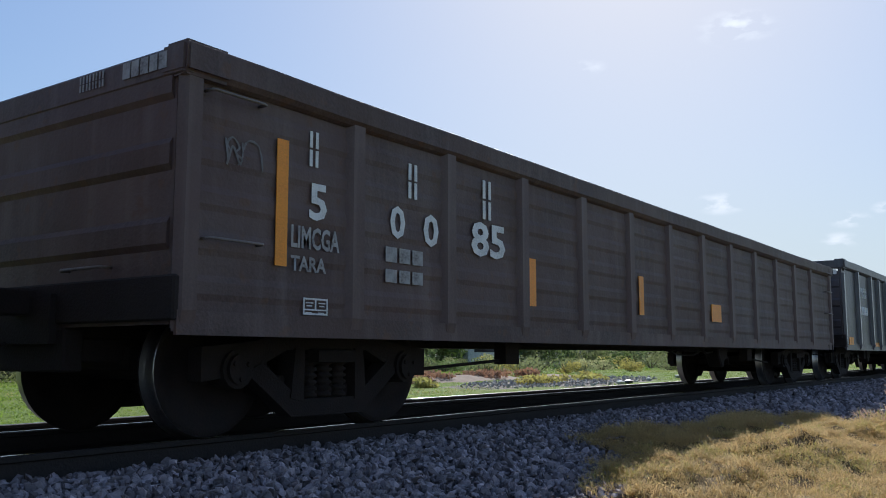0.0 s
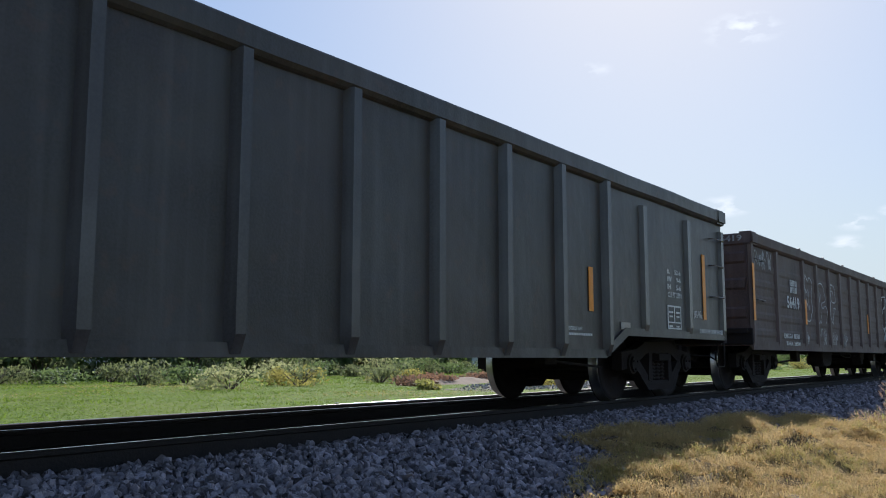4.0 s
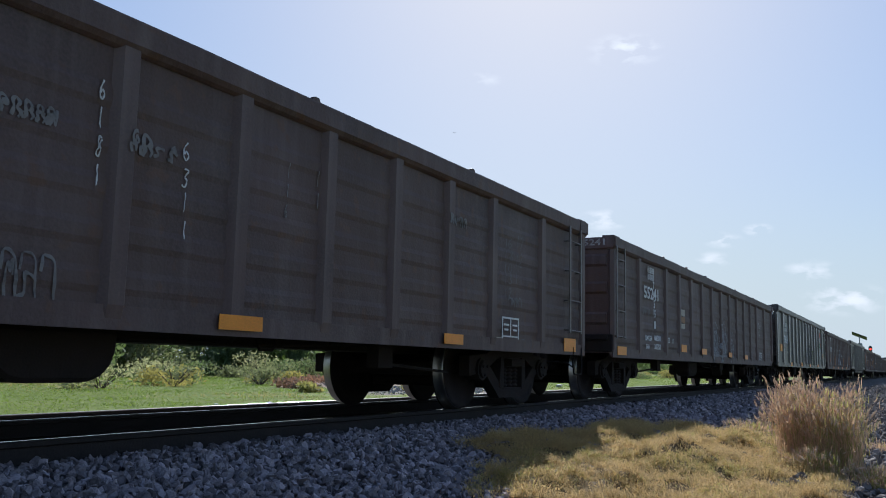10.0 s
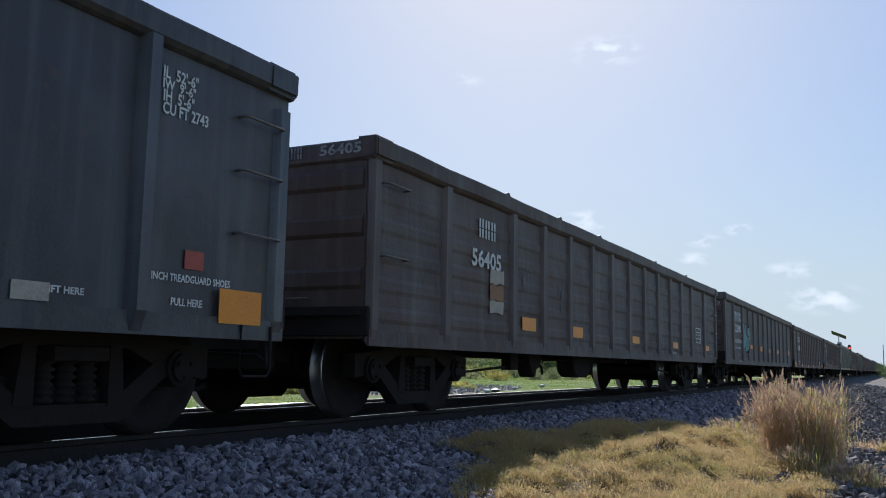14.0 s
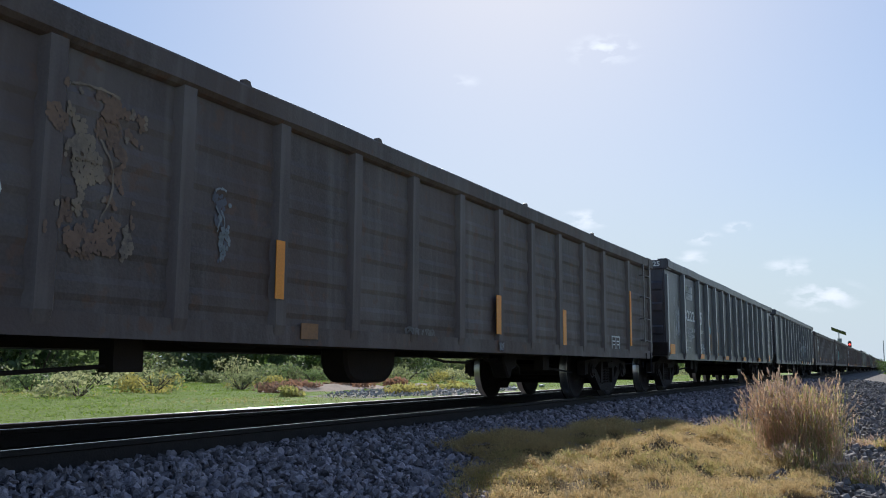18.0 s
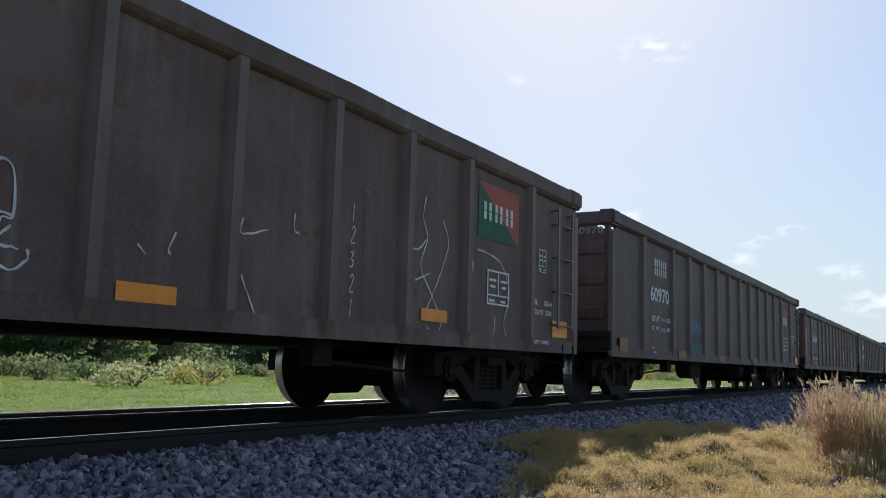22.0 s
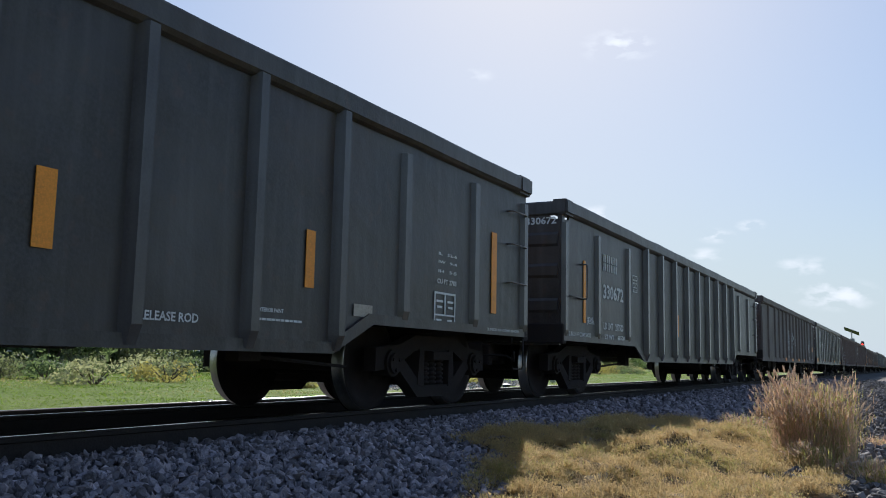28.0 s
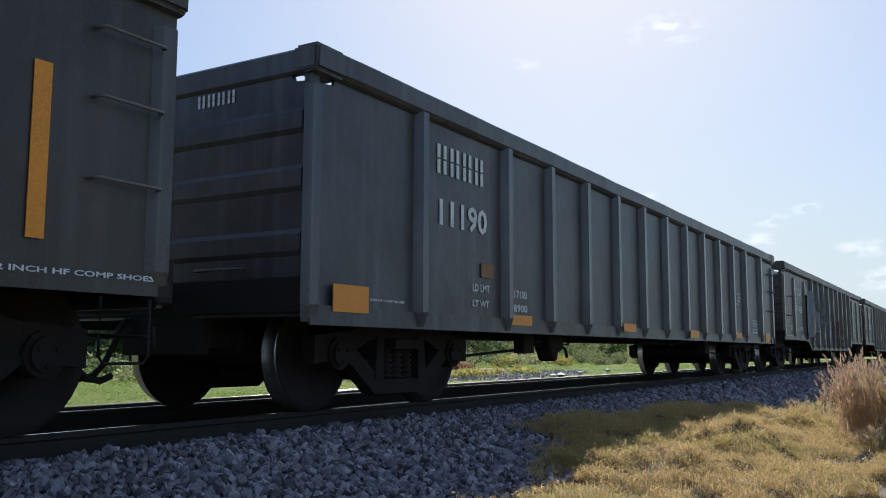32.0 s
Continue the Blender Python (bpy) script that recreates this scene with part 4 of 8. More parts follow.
DIGITS = {
    "0": [[(0.5, 1), (0.1, 0.75), (0.1, 0.25), (0.5, 0), (0.85, 0.3), (0.85, 0.75), (0.45, 1)]], "1": [[(0.55, 1), (0.5, 0.5), (0.5, 0)]],
    "2": [[(0.1, 0.8), (0.45, 1), (0.8, 0.8), (0.5, 0.45), (0.1, 0.05), (0.9, 0.05)]], "3": [[(0.1, 0.95), (0.75, 0.9), (0.4, 0.55), (0.8, 0.35), (0.5, 0.0), (0.05, 0.1)]],
    "4": [[(0.4, 1), (0.1, 0.45), (0.85, 0.45)], [(0.65, 0.75), (0.6, 0)]], "5": [[(0.85, 1), (0.25, 0.95), (0.15, 0.55), (0.7, 0.55), (0.8, 0.2), (0.1, 0.0)]],
    "6": [[(0.75, 1), (0.25, 0.65), (0.1, 0.25), (0.5, 0), (0.85, 0.25), (0.5, 0.48), (0.15, 0.3)]], "8": [[(0.7, 0.85), (0.3, 0.95), (0.25, 0.65), (0.75, 0.35), (0.6, 0.02), (0.2, 0.15), (0.4, 0.5), (0.75, 0.8)]],
    "M": [[(0, 0), (0.1, 1), (0.45, 0.35), (0.8, 1), (0.95, 0)]], "A": [[(0, 0), (0.4, 1), (0.9, 0)], [(0.15, 0.4), (0.75, 0.42)]], "7": [[(0.1, 0.95), (0.85, 0.95), (0.4, 0)]],
}


def chalked(car, row):
    """A hand-chalked column of figures, read from the top."""
    x, z, w, h, rows, faint = row
    rows = rows.split("/")
    step = h / len(rows)
    rnd = random.Random(int(x * 100) + len(rows))
    lines = []
    for i, word in enumerate(rows):
        cell = w / max(2, len(word))
        for k, ch in enumerate(word):
            dx, dz, tall = rnd.gauss(0, w * 0.05), rnd.gauss(0, step * 0.04), step * rnd.uniform(0.68, 0.85)
            lines += [[(x + cell * (k + 0.1) + dx + cell * 0.8 * (a + 0.12 * b), z + h - step * (i + 1) + dz + tall * b) for a, b in st] for st in DIGITS[ch]]
    strokes(car, lines, FAINT if faint else CHALK, 0.011, 3, "hand-chalked column of figures", 0.001)


def frame_box(w, h):
    """A stencilled data box: broken border lines, two upper cells, one lower, with bars for its small print."""
    bm = bmesh.new()
    k = min(0.02, w * 0.05)

    def bar(x0, x1, z0, z1):
        box(bm, w * x0, w * x1, -0.002, 0.002, h * z0, h * z1)

    kx, kz = k / w, k / h
    bar(0, 1, 0, kz)
    bar(0, 1, 1 - kz, 1)
    for x in (0, 1 - kx):
        bar(x, x + kx, kz, 1 - kz)
    bar(kx, 1 - kx, 0.26, 0.26 + kz * 0.8)
    bar(0.5 - kx / 2, 0.5 + kx / 2, 0.26 + kz * 0.8, 1 - kz)
    for x0, x1 in ((0.1, 0.4), (0.62, 0.9)):
        bar(x0, x1, 0.68, 0.75)
        bar(x0 + 0.03, x1 - 0.04, 0.5, 0.57)
        bar(x0, x1 - 0.06, 0.09, 0.16)
    return mesh_of("data_box", bm, WHITE)


# ---- gondola cars ----
HALF = 8.15          # half the body length
MID = 0.12           # the body's middle lies a little ahead of the car's origin
TOPS = {"low": 2.35, "panel": 2.485, "flat": 2.53, "wide": 2.645, "close": 2.645, "tub": 2.645}  # top of the side above the rail
TOP = 2.6
SIDE = 1.46          # side sheet, half the width
POST_DEEP = {"low": 0.05, "panel": 0.05, "flat": 0.05, "wide": 0.055, "close": 0.085, "tub": 0.085}
WR = 0.457           # wheel radius
TRUCKS = (-6.4, 6.8)  # truck centres from the middle of the body
PITCH = 17.5
POSTS = {
    "low": [-7.96, -6.52, -5.38, -4.2] + [-4.2 + 1.2 * i for i in range(1, 9)] + [6.6, 8.19],
    "even": [-7.96, -6.57, -5.0] + [-5.0 + 1.04 * i for i in range(1, 10)] + [5.42, 6.86, 8.19],
    "panel": [-7.96, -6.57, -4.83] + [-4.83 + 1.015 * i for i in range(1, 10)] + [5.32, 6.73, 8.19],
    "flat": [-7.96, -6.6, -5.02] + [-5.02 + 1.135 * i for i in range(1, 9)] + [5.34, 6.72, 8.19],
}


def make_wheelset():
    bm = bmesh.new()
    rim = [(-0.86, 0.03), (-0.86, 0.16), (-0.80, 0.17), (-0.79, 0.36), (-0.815, 0.385), (-0.815, WR - 0.004), (-0.80, WR), (-0.715, WR + 0.003), (-0.70, WR + 0.024), (-0.685, WR + 0.024), (-0.68, 0.385), (-0.70, 0.36), (-0.72, 0.17), (-0.68, 0.15), (-0.68, 0.085)]
    body = rim + [(-a, r) for a, r in reversed(rim)]
    bright = {5, 6, 7}
    k = len(rim)
    mi = [1 if (j in bright or (2 * k - 2 - j) in bright) else 0 for j in range(2 * k - 1)]
    turned(bm, body, 36, mi)
    return mesh_of("wheelset", bm, WHEELDARK, TREAD)


def make_side_frame():
    bm = bmesh.new()
    # truss outline with two window openings, built of bars
    y0, y1 = -1.06, -0.93
    prism(bm, [(-1.17, 0.38), (-1.17, 0.6), (-0.72, 0.64), (-0.42, 0.74), (0.42, 0.74), (0.72, 0.64), (1.17, 0.6), (1.17, 0.38), (0.80, 0.42), (0.42, 0.585), (-0.42, 0.585), (-0.80, 0.42)], y0, y1)
    prism(bm, [(-0.80, 0.43), (-0.66, 0.50), (-0.30, 0.24), (0.30, 0.24), (0.66, 0.50), (0.80, 0.43), (0.38, 0.12), (-0.38, 0.12)], y0 - 0.01, y1 - 0.006)
    for s in (-1, 1):
        prism(bm, [(s * 0.27, 0.22), (s * 0.27, 0.6), (s * 0.36, 0.6), (s * 0.40, 0.25)][::s], y0 - 0.02, y1 + 0.01)
        rod(bm, (s * 0.889, -1.09, WR), (s * 0.889, -0.9, WR), 0.13, 14)
        rod(bm, (s * 0.889, -1.12, WR), (s * 0.889, -1.08, WR), 0.10, 14)
        for k in range(3):
            a = k * 2.094 + 0.5
            rod(bm, (s * 0.889 + 0.065 * math.cos(a), -1.135, WR + 0.065 * math.sin(a)), (s * 0.889 + 0.065 * math.cos(a), -1.11, WR + 0.065 * math.sin(a)), 0.018, 6)
    bmesh.ops.recalc_face_normals(bm, faces=bm.faces[:])
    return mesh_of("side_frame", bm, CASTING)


def make_spring():
    bm = bmesh.new()
    out = []
    for k in range(7):
        z = 0.245 + k * 0.046
        out += [(z, 0.05), (z + 0.01, 0.07), (z + 0.026, 0.07), (z + 0.036, 0.05)]
    turned(bm, out, 10, 0, "x")
    me = mesh_of("spring", bm, CASTING)
    me.transform(Matrix.Rotation(radians(-90), 4, "Y"))
    return me


def make_bolster():
    bm = bmesh.new()
    prism(bm, [(-1.15, 0.50), (-1.15, 0.58), (-0.3, 0.70), (0.3, 0.70), (1.15, 0.58), (1.15, 0.50), (0.3, 0.42), (-0.3, 0.42)], -0.2, 0.2, "x")
    for s in (-1, 1):
        rod(bm, (s * 0.42, -1.0, 0.36), (s * 0.42, 1.0, 0.36), 0.05, 8)
        for w in (-0.75, 0.75):
            box(bm, s * 0.5 - 0.07 + s * 0.0, s * 0.5 + 0.07, w - 0.05, w + 0.05, 0.28, 0.6)
    return mesh_of("truck", bm, CASTING)


def make_side(kind, TOP, slot=True):
    bm = bmesh.new()
    top, lo = TOP - 0.17, 0.70
    if kind in ("panel", "low"):
        # sheet pressed into shallow lengthwise folds
        sec = [(-SIDE, lo)]
        z = lo + 0.16
        while z < top - 0.2:
            sec += [(-SIDE, z), (-SIDE - 0.009, z + 0.04), (-SIDE - 0.009, z + 0.11), (-SIDE, z + 0.15)]
            z += 0.265
        sec += [(-SIDE, top), (-SIDE + 0.03, top), (-SIDE + 0.03, lo)]
        prism(bm, sec, -HALF, HALF, "x")
    elif kind == "tub":
        prism(bm, [(-HALF, 0.84), (-HALF, top), (-8.07, top), (-8.06, top - 0.085), (-7.9, top - 0.07), (-7.87, top), (HALF, top), (HALF, 0.84), (4.75, 0.84), (4.2, 0.56), (-4.2, 0.56), (-4.75, 0.84)], -SIDE, -SIDE + 0.03)
    else:
        prism(bm, [(-HALF, lo), (-HALF, top)] + ([] if kind == "flat" or not slot else [(-8.07, top), (-8.06, top - 0.085), (-7.9, top - 0.07), (-7.87, top)]) + [(HALF, top), (HALF, lo)], -SIDE, -SIDE + 0.03)
    bmesh.ops.recalc_face_normals(bm, faces=bm.faces[:])
    return bm


def make_sill(kind):
    bm = bmesh.new()
    if kind == "tub":
        pts = [(-HALF, 0.78), (-HALF, 0.87), (-4.72, 0.87), (-4.18, 0.62), (4.18, 0.62), (4.72, 0.87), (HALF, 0.87), (HALF, 0.78), (4.78, 0.78), (4.2, 0.53), (-4.2, 0.53), (-4.78, 0.78)]
    else:
        pts = [(-HALF, 0.66), (-HALF, 0.80), (HALF, 0.80), (HALF, 0.66)]
    prism(bm, pts, -SIDE - 0.03, -SIDE - 0.006)
    bmesh.ops.recalc_face_normals(bm, faces=bm.faces[:])
    return bm


def make_post(wide, deep, z0, z1):
    """A pressed hat-section post with a sloping foot."""
    bm = bmesh.new()
    y = -SIDE + 0.004
    sec = [(-wide * 0.75, y), (-wide * 0.42, y - deep), (wide * 0.42, y - deep), (wide * 0.75, y)]
    top = [bm.verts.new((a, b, z1)) for a, b in sec]
    low = [bm.verts.new((a, b, z0 + 0.12)) for a, b in sec]
    foot = [bm.verts.new((a * 0.9, y - (y - b) * 0.5, z0)) for a, b in sec]
    for p, q in ((foot, low), (low, top)):
        for i in range(3):
            bm.faces.new((p[i], p[i + 1], q[i + 1], q[i]))
    bm.faces.new(top)
    bm.faces.new(foot[::-1])
    bmesh.ops.recalc_face_normals(bm, faces=bm.faces[:])
    return bm


def make_chord(length_half, TOP, seed=0):
    """The rolled top chord, slightly knocked out of line."""
    rnd = random.Random(seed)
    bm = bmesh.new()
    sec = [(-SIDE + 0.05, TOP - 0.2), (-SIDE - 0.012, TOP - 0.2), (-SIDE - 0.04, TOP - 0.185), (-SIDE - 0.068, TOP - 0.155), (-SIDE - 0.072, TOP - 0.02), (-SIDE - 0.067, TOP - 0.006), (-SIDE - 0.055, TOP), (-SIDE + 0.05, TOP)]
    xs = [-length_half + 2 * length_half * i / 24 for i in range(25)]
    rings = []
    for i, x in enumerate(xs):
        dz = 0 if i in (0, 24) else rnd.uniform(-0.007, 0.005)
        dy = 0 if i in (0, 24) else rnd.uniform(-0.004, 0.004)
        rings.append([bm.verts.new((x, a + dy, b + dz)) for a, b in sec])
    for p, q in zip(rings, rings[1:]):
        for i in range(len(sec)):
            bm.faces.new((p[i], p[(i + 1) % len(sec)], q[(i + 1) % len(sec)], q[i]))
    bm.faces.new(rings[0])
    bm.faces.new(rings[-1][::-1])
    bmesh.ops.recalc_face_normals(bm, faces=bm.faces[:])
    return bm


MESH = {}


def shared(key, make):
    if key not in MESH:
        MESH[key] = make()
    return MESH[key]


def car_meshes(kind, paint, TOP, slot=True):
    p = PAINT[paint]

    def end_wall():
        bm = bmesh.new()
        w, t = SIDE - 0.035, TOP - 0.17
        if slot and kind in ("wide", "close", "tub"):
            # a slot under the chord at each corner
            pts = [(-w, 0.72), (-w, t), (-w + 0.03, t), (-w + 0.03, t - 0.085), (-w + 0.13, t - 0.075), (-w + 0.16, t), (w - 0.16, t), (w - 0.13, t - 0.075), (w - 0.03, t - 0.085), (w - 0.03, t), (w, t), (w, 0.72)]
        else:
            pts = [(-w, 0.72), (-w, t), (w, t), (w, 0.72)]
        prism(bm, pts, HALF - 0.04, HALF, "x")
        bmesh.ops.recalc_face_normals(bm, faces=bm.faces[:])
        return mesh_of("end_wall", bm, p)

    def end_rib():
        bm = bmesh.new()
        pts = [(HALF - 0.002, -0.1), (HALF + 0.022, -0.06), (HALF + 0.022, 0.06), (HALF - 0.002, 0.1)]
        prism(bm, pts, -SIDE + 0.06, SIDE - 0.06)
        bmesh.ops.recalc_face_normals(bm, faces=bm.faces[:])
        return mesh_of("end_rib", bm, p)

    def end_chord():
        bm = bmesh.new()
        box(bm, HALF - 0.06, HALF + 0.03, -SIDE - 0.055, SIDE + 0.055, TOP - 0.2, TOP - 0.012)
        bevel(bm, 0.02)
        return mesh_of("end_chord", bm, p)

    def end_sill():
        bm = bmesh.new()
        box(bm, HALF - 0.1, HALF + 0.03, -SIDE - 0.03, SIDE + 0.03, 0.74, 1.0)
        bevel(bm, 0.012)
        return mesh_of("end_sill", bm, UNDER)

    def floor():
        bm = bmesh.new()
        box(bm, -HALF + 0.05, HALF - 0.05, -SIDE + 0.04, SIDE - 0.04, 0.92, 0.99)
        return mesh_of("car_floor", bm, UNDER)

    k = (kind, paint, TOP)
    return dict(
        side=shared(("side", k, slot), lambda: mesh_of("side_wall", make_side(kind, TOP, slot), p)),
        sill=shared(("sill", k), lambda: mesh_of("side_sill", make_sill(kind), p)),
        post=shared(("post", k), lambda: mesh_of("side_post", make_post(0.10 if kind in ("tub", "close") else 0.14, POST_DEEP[kind], 0.55 if kind == "tub" else 0.68, TOP - 0.175), POST_PAINT[paint])),
        endpost=shared(("endpost", k), lambda: mesh_of("side_post", make_post(0.12, 0.05, 0.80 if kind == "tub" else 0.68, TOP - (0.3 if kind in ("wide", "close", "tub") else 0.18)), POST_PAINT[paint])),
        chord=shared(("chord", k), lambda: mesh_of("top_chord", make_chord(HALF + 0.02, TOP, len(MESH)), p)),
        end=shared(("end", k, slot), end_wall), rib=shared(("rib", paint), end_rib), echord=shared(("echord", k), end_chord),
        esill=shared("esill", end_sill), floor=shared("floor", floor))


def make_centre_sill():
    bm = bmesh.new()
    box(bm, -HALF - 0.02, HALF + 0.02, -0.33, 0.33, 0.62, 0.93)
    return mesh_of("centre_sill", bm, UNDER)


def make_bearer():
    bm = bmesh.new()
    prism(bm, [(-1.4, 0.9), (-0.34, 0.66), (0.34, 0.66), (1.4, 0.9)], -0.05, 0.05, "x")
    bmesh.ops.recalc_face_normals(bm, faces=bm.faces[:])
    return mesh_of("cross_bearer", bm, UNDER)


def make_body_bolster():
    """Box girder across the frame over a truck, with tapering ends and shear plates."""
    bm = bmesh.new()
    prism(bm, [(-1.43, 0.92), (-1.43, 0.8), (-0.6, 0.71), (0.6, 0.71), (1.43, 0.8), (1.43, 0.92)], -0.3, 0.3, "x")
    for s in (-1, 1):
        prism(bm, [(-1.4, 0.93), (-1.35, 0.8), (1.35, 0.8), (1.4, 0.93)], s * 0.9 - 0.04, s * 0.9 + 0.04, "x")
    box(bm, -1.5, 1.5, -1.3, 1.3, 0.9, 0.94)
    bmesh.ops.recalc_face_normals(bm, faces=bm.faces[:])
    return mesh_of("body_bolster", bm, UNDER)


def make_draft_gear():
    """The pocket behind a coupler, with its carrier and uncoupling lever."""
    bm = bmesh.new()
    box(bm, -0.75, -0.03, -0.36, 0.36, 0.5, 0.66)
    box(bm, -0.12, 0.02, -0.42, 0.42, 0.44, 0.72)
    box(bm, -0.6, -0.45, -0.4, 0.4, 0.45, 0.6)
    bevel(bm, 0.015)
    tube(bm, [(0.05, -1.3, 0.62), (0.06, -1.3, 0.5), (0.08, -1.2, 0.56), (0.1, -0.5, 0.58), (0.12, -0.1, 0.62)], 0.014)
    return mesh_of("draft_gear", bm, UNDER)


def make_brake_beam():
    """Trussed beam between a truck's wheels, with its shoes."""
    bm = bmesh.new()
    prism(bm, [(-0.82, 0.36), (-0.82, 0.47), (-0.25, 0.56), (0.25, 0.56), (0.82, 0.47), (0.82, 0.36), (0.3, 0.27), (-0.3, 0.27)], -0.04, 0.04, "x")
    for w in (-0.755, 0.755):
        prism(bm, [(0.0, 0.26), (-0.05, 0.42), (0.0, 0.6), (0.055, 0.6), (0.02, 0.42), (0.07, 0.26)], w - 0.045, w + 0.045)
    rod(bm, (-0.02, -0.25, 0.28), (-0.02, 0.25, 0.28), 0.03, 8)
    bmesh.ops.recalc_face_normals(bm, faces=bm.faces[:])
    return mesh_of("brake_beam", bm, CASTING)


def make_spring_plank():
    """The pressed channel that ties the two side frames under the bolster."""
    bm = bmesh.new()
    prism(bm, [(-0.27, 0.23), (-0.3, 0.34), (0.3, 0.34), (0.27, 0.23)], -1.0, 1.0)
    bmesh.ops.recalc_face_normals(bm, faces=bm.faces[:])
    return mesh_of("spring_plank", bevel(bm, 0.012), CASTING)


def make_belly():
    """The deep rounded pan hung under one side of the frame."""
    bm = bmesh.new()
    prism(bm, [(-0.6, 0.68), (-0.585, 0.52), (-0.54, 0.43), (-0.46, 0.37), (-0.36, 0.345), (0.1, 0.345), (0.2, 0.37), (0.28, 0.43), (0.325, 0.52), (0.34, 0.68)], -0.95, -0.65)
    bmesh.ops.recalc_face_normals(bm, faces=bm.faces[:])
    return mesh_of("sump", bevel(bm, 0.03), UNDER)


def make_tank(length, r):
    bm = bmesh.new()
    L = length / 2
    turned(bm, [(-L, 0.02), (-L, r * 0.5), (-L + 0.06, r * 0.9), (-L + 0.12, r), (L - 0.12, r), (L - 0.06, r * 0.9), (L, r * 0.5), (L, 0.02)], 18, 0, "x")
    return bm


def make_coupler():
    bm = bmesh.new()
    box(bm, 0, 0.42, -0.09, 0.09, 0.80, 0.97)
    prism(bm, [(0.40, -0.14), (0.44, -0.19), (0.62, -0.17), (0.66, -0.05), (0.58, 0.0), (0.66, 0.08), (0.60, 0.19), (0.44, 0.19), (0.40, 0.14)], 0.74, 1.02, "z")
    bmesh.ops.recalc_face_normals(bm, faces=bm.faces[:])
    return mesh_of("coupler", bevel(bm, 0.012), CASTING)


def make_hose():
    bm = bmesh.new()
    tube(bm, [(0.02, -0.36, 0.72), (0.10, -0.34, 0.66), (0.18, -0.31, 0.52), (0.28, -0.28, 0.38), (0.40, -0.25, 0.29), (0.54, -0.22, 0.27), (0.64, -0.20, 0.30)], 0.026, 8)
    return mesh_of("air_hose", bm, UNDER)


def make_brake_rods(style):
    """Thin rods, levers and hangers of the brake rigging, two layouts."""
    bm = bmesh.new()
    rod(bm, (-3.9, -0.75, 0.72), (-1.2, -0.62, 0.68), 0.018, 6)
    rod(bm, (3.9, -0.75, 0.72), (1.6, -0.62, 0.68), 0.018, 6)
    rod(bm, (-1.2, -0.62, 0.68), (1.6, -0.62, 0.68), 0.016, 6)
    rod(bm, (-3.8, 0.7, 0.7), (3.8, 0.7, 0.7), 0.022, 6)
    for x in (-3.4, -0.9, 1.9, 3.5):
        rod(bm, (x, -0.68, 0.85), (x, -0.68, 0.67), 0.016, 6)
        rod(bm, (x, 0.7, 0.9), (x, 0.7, 0.68), 0.014, 6)
    for s in (-1, 1):
        rod(bm, (s * 5.3, -0.95, 0.42), (s * 3.9, -1.0, 0.5), 0.016, 6)
        box(bm, min(s * 3.95, s * 3.7), max(s * 3.95, s * 3.7), -1.08, -0.95, 0.46, 0.8)
    if style:
        tube(bm, [(-3.7, -0.9, 0.66), (-2.2, -0.85, 0.6), (0.6, -0.8, 0.63), (2.4, -0.8, 0.62), (3.8, -0.9, 0.68)], 0.016)
        for x, d in ((-2.2, 0.6), (0.6, 0.63), (2.4, 0.62)):
            tube(bm, [(x - 0.12, -0.82, 0.8), (x - 0.12, -0.82, d + 0.02), (x - 0.08, -0.82, d - 0.03), (x + 0.08, -0.82, d - 0.03), (x + 0.12, -0.82, d + 0.02), (x + 0.12, -0.82, 0.8)], 0.014)
    else:
        tube(bm, [(-3.9, -1.28, 0.67), (-2.6, -1.28, 0.66), (0, -1.28, 0.67), (2.6, -1.28, 0.66), (3.9, -1.28, 0.67)], 0.018)
        for k in range(7):
            rod(bm, (-3.45 + 1.15 * k, -1.28, 0.78), (-3.45 + 1.15 * k, -1.28, 0.66), 0.012, 6)
        tube(bm, [(0.4, -0.9, 0.75), (0.5, -0.92, 0.62), (0.9, -0.95, 0.56), (1.5, -0.95, 0.55), (1.9, -0.9, 0.6)], 0.016)
    return mesh_of("brake_rod", bm, UNDER)


def make_valve():
    """A cast brake valve with its bracket and short pipes."""
    bm = bmesh.new()
    prism(bm, [(-0.22, 0.86), (-0.2, 0.56), (-0.1, 0.44), (-0.04, 0.36), (0.04, 0.36), (0.08, 0.46), (0.24, 0.5), (0.26, 0.86)], -1.0, -0.78)
    bmesh.ops.recalc_face_normals(bm, faces=bm.faces[:])
    bevel(bm, 0.02)
    tube(bm, [(0.24, -0.9, 0.56), (0.4, -0.9, 0.55), (0.52, -0.9, 0.5), (0.56, -0.9, 0.4)], 0.02)
    tube(bm, [(-0.2, -0.9, 0.6), (-0.5, -0.9, 0.58), (-0.7, -0.88, 0.66)], 0.018)
    return mesh_of("brake_valve", bm, UNDER)


def make_stirrup():
    bm = bmesh.new()
    y = -SIDE - 0.04
    tube(bm, [(0, y, 0.76), (0, y, 0.45), (0.03, y, 0.41), (0.29, y, 0.41), (0.32, y, 0.45), (0.32, y, 0.76)], 0.010)
    return mesh_of("sill_step", bm, UNDER)


def make_cap(m, side):
    """A low plate wrapped round the corner of the rim."""
    bm = bmesh.new()
    box(bm, -0.2, 0.155, min(side * 0.08, -side * 0.16), max(side * 0.08, -side * 0.16), -0.195, 0.014)
    return mesh_of("corner_cap", bevel(bm, 0.03, 2), m)


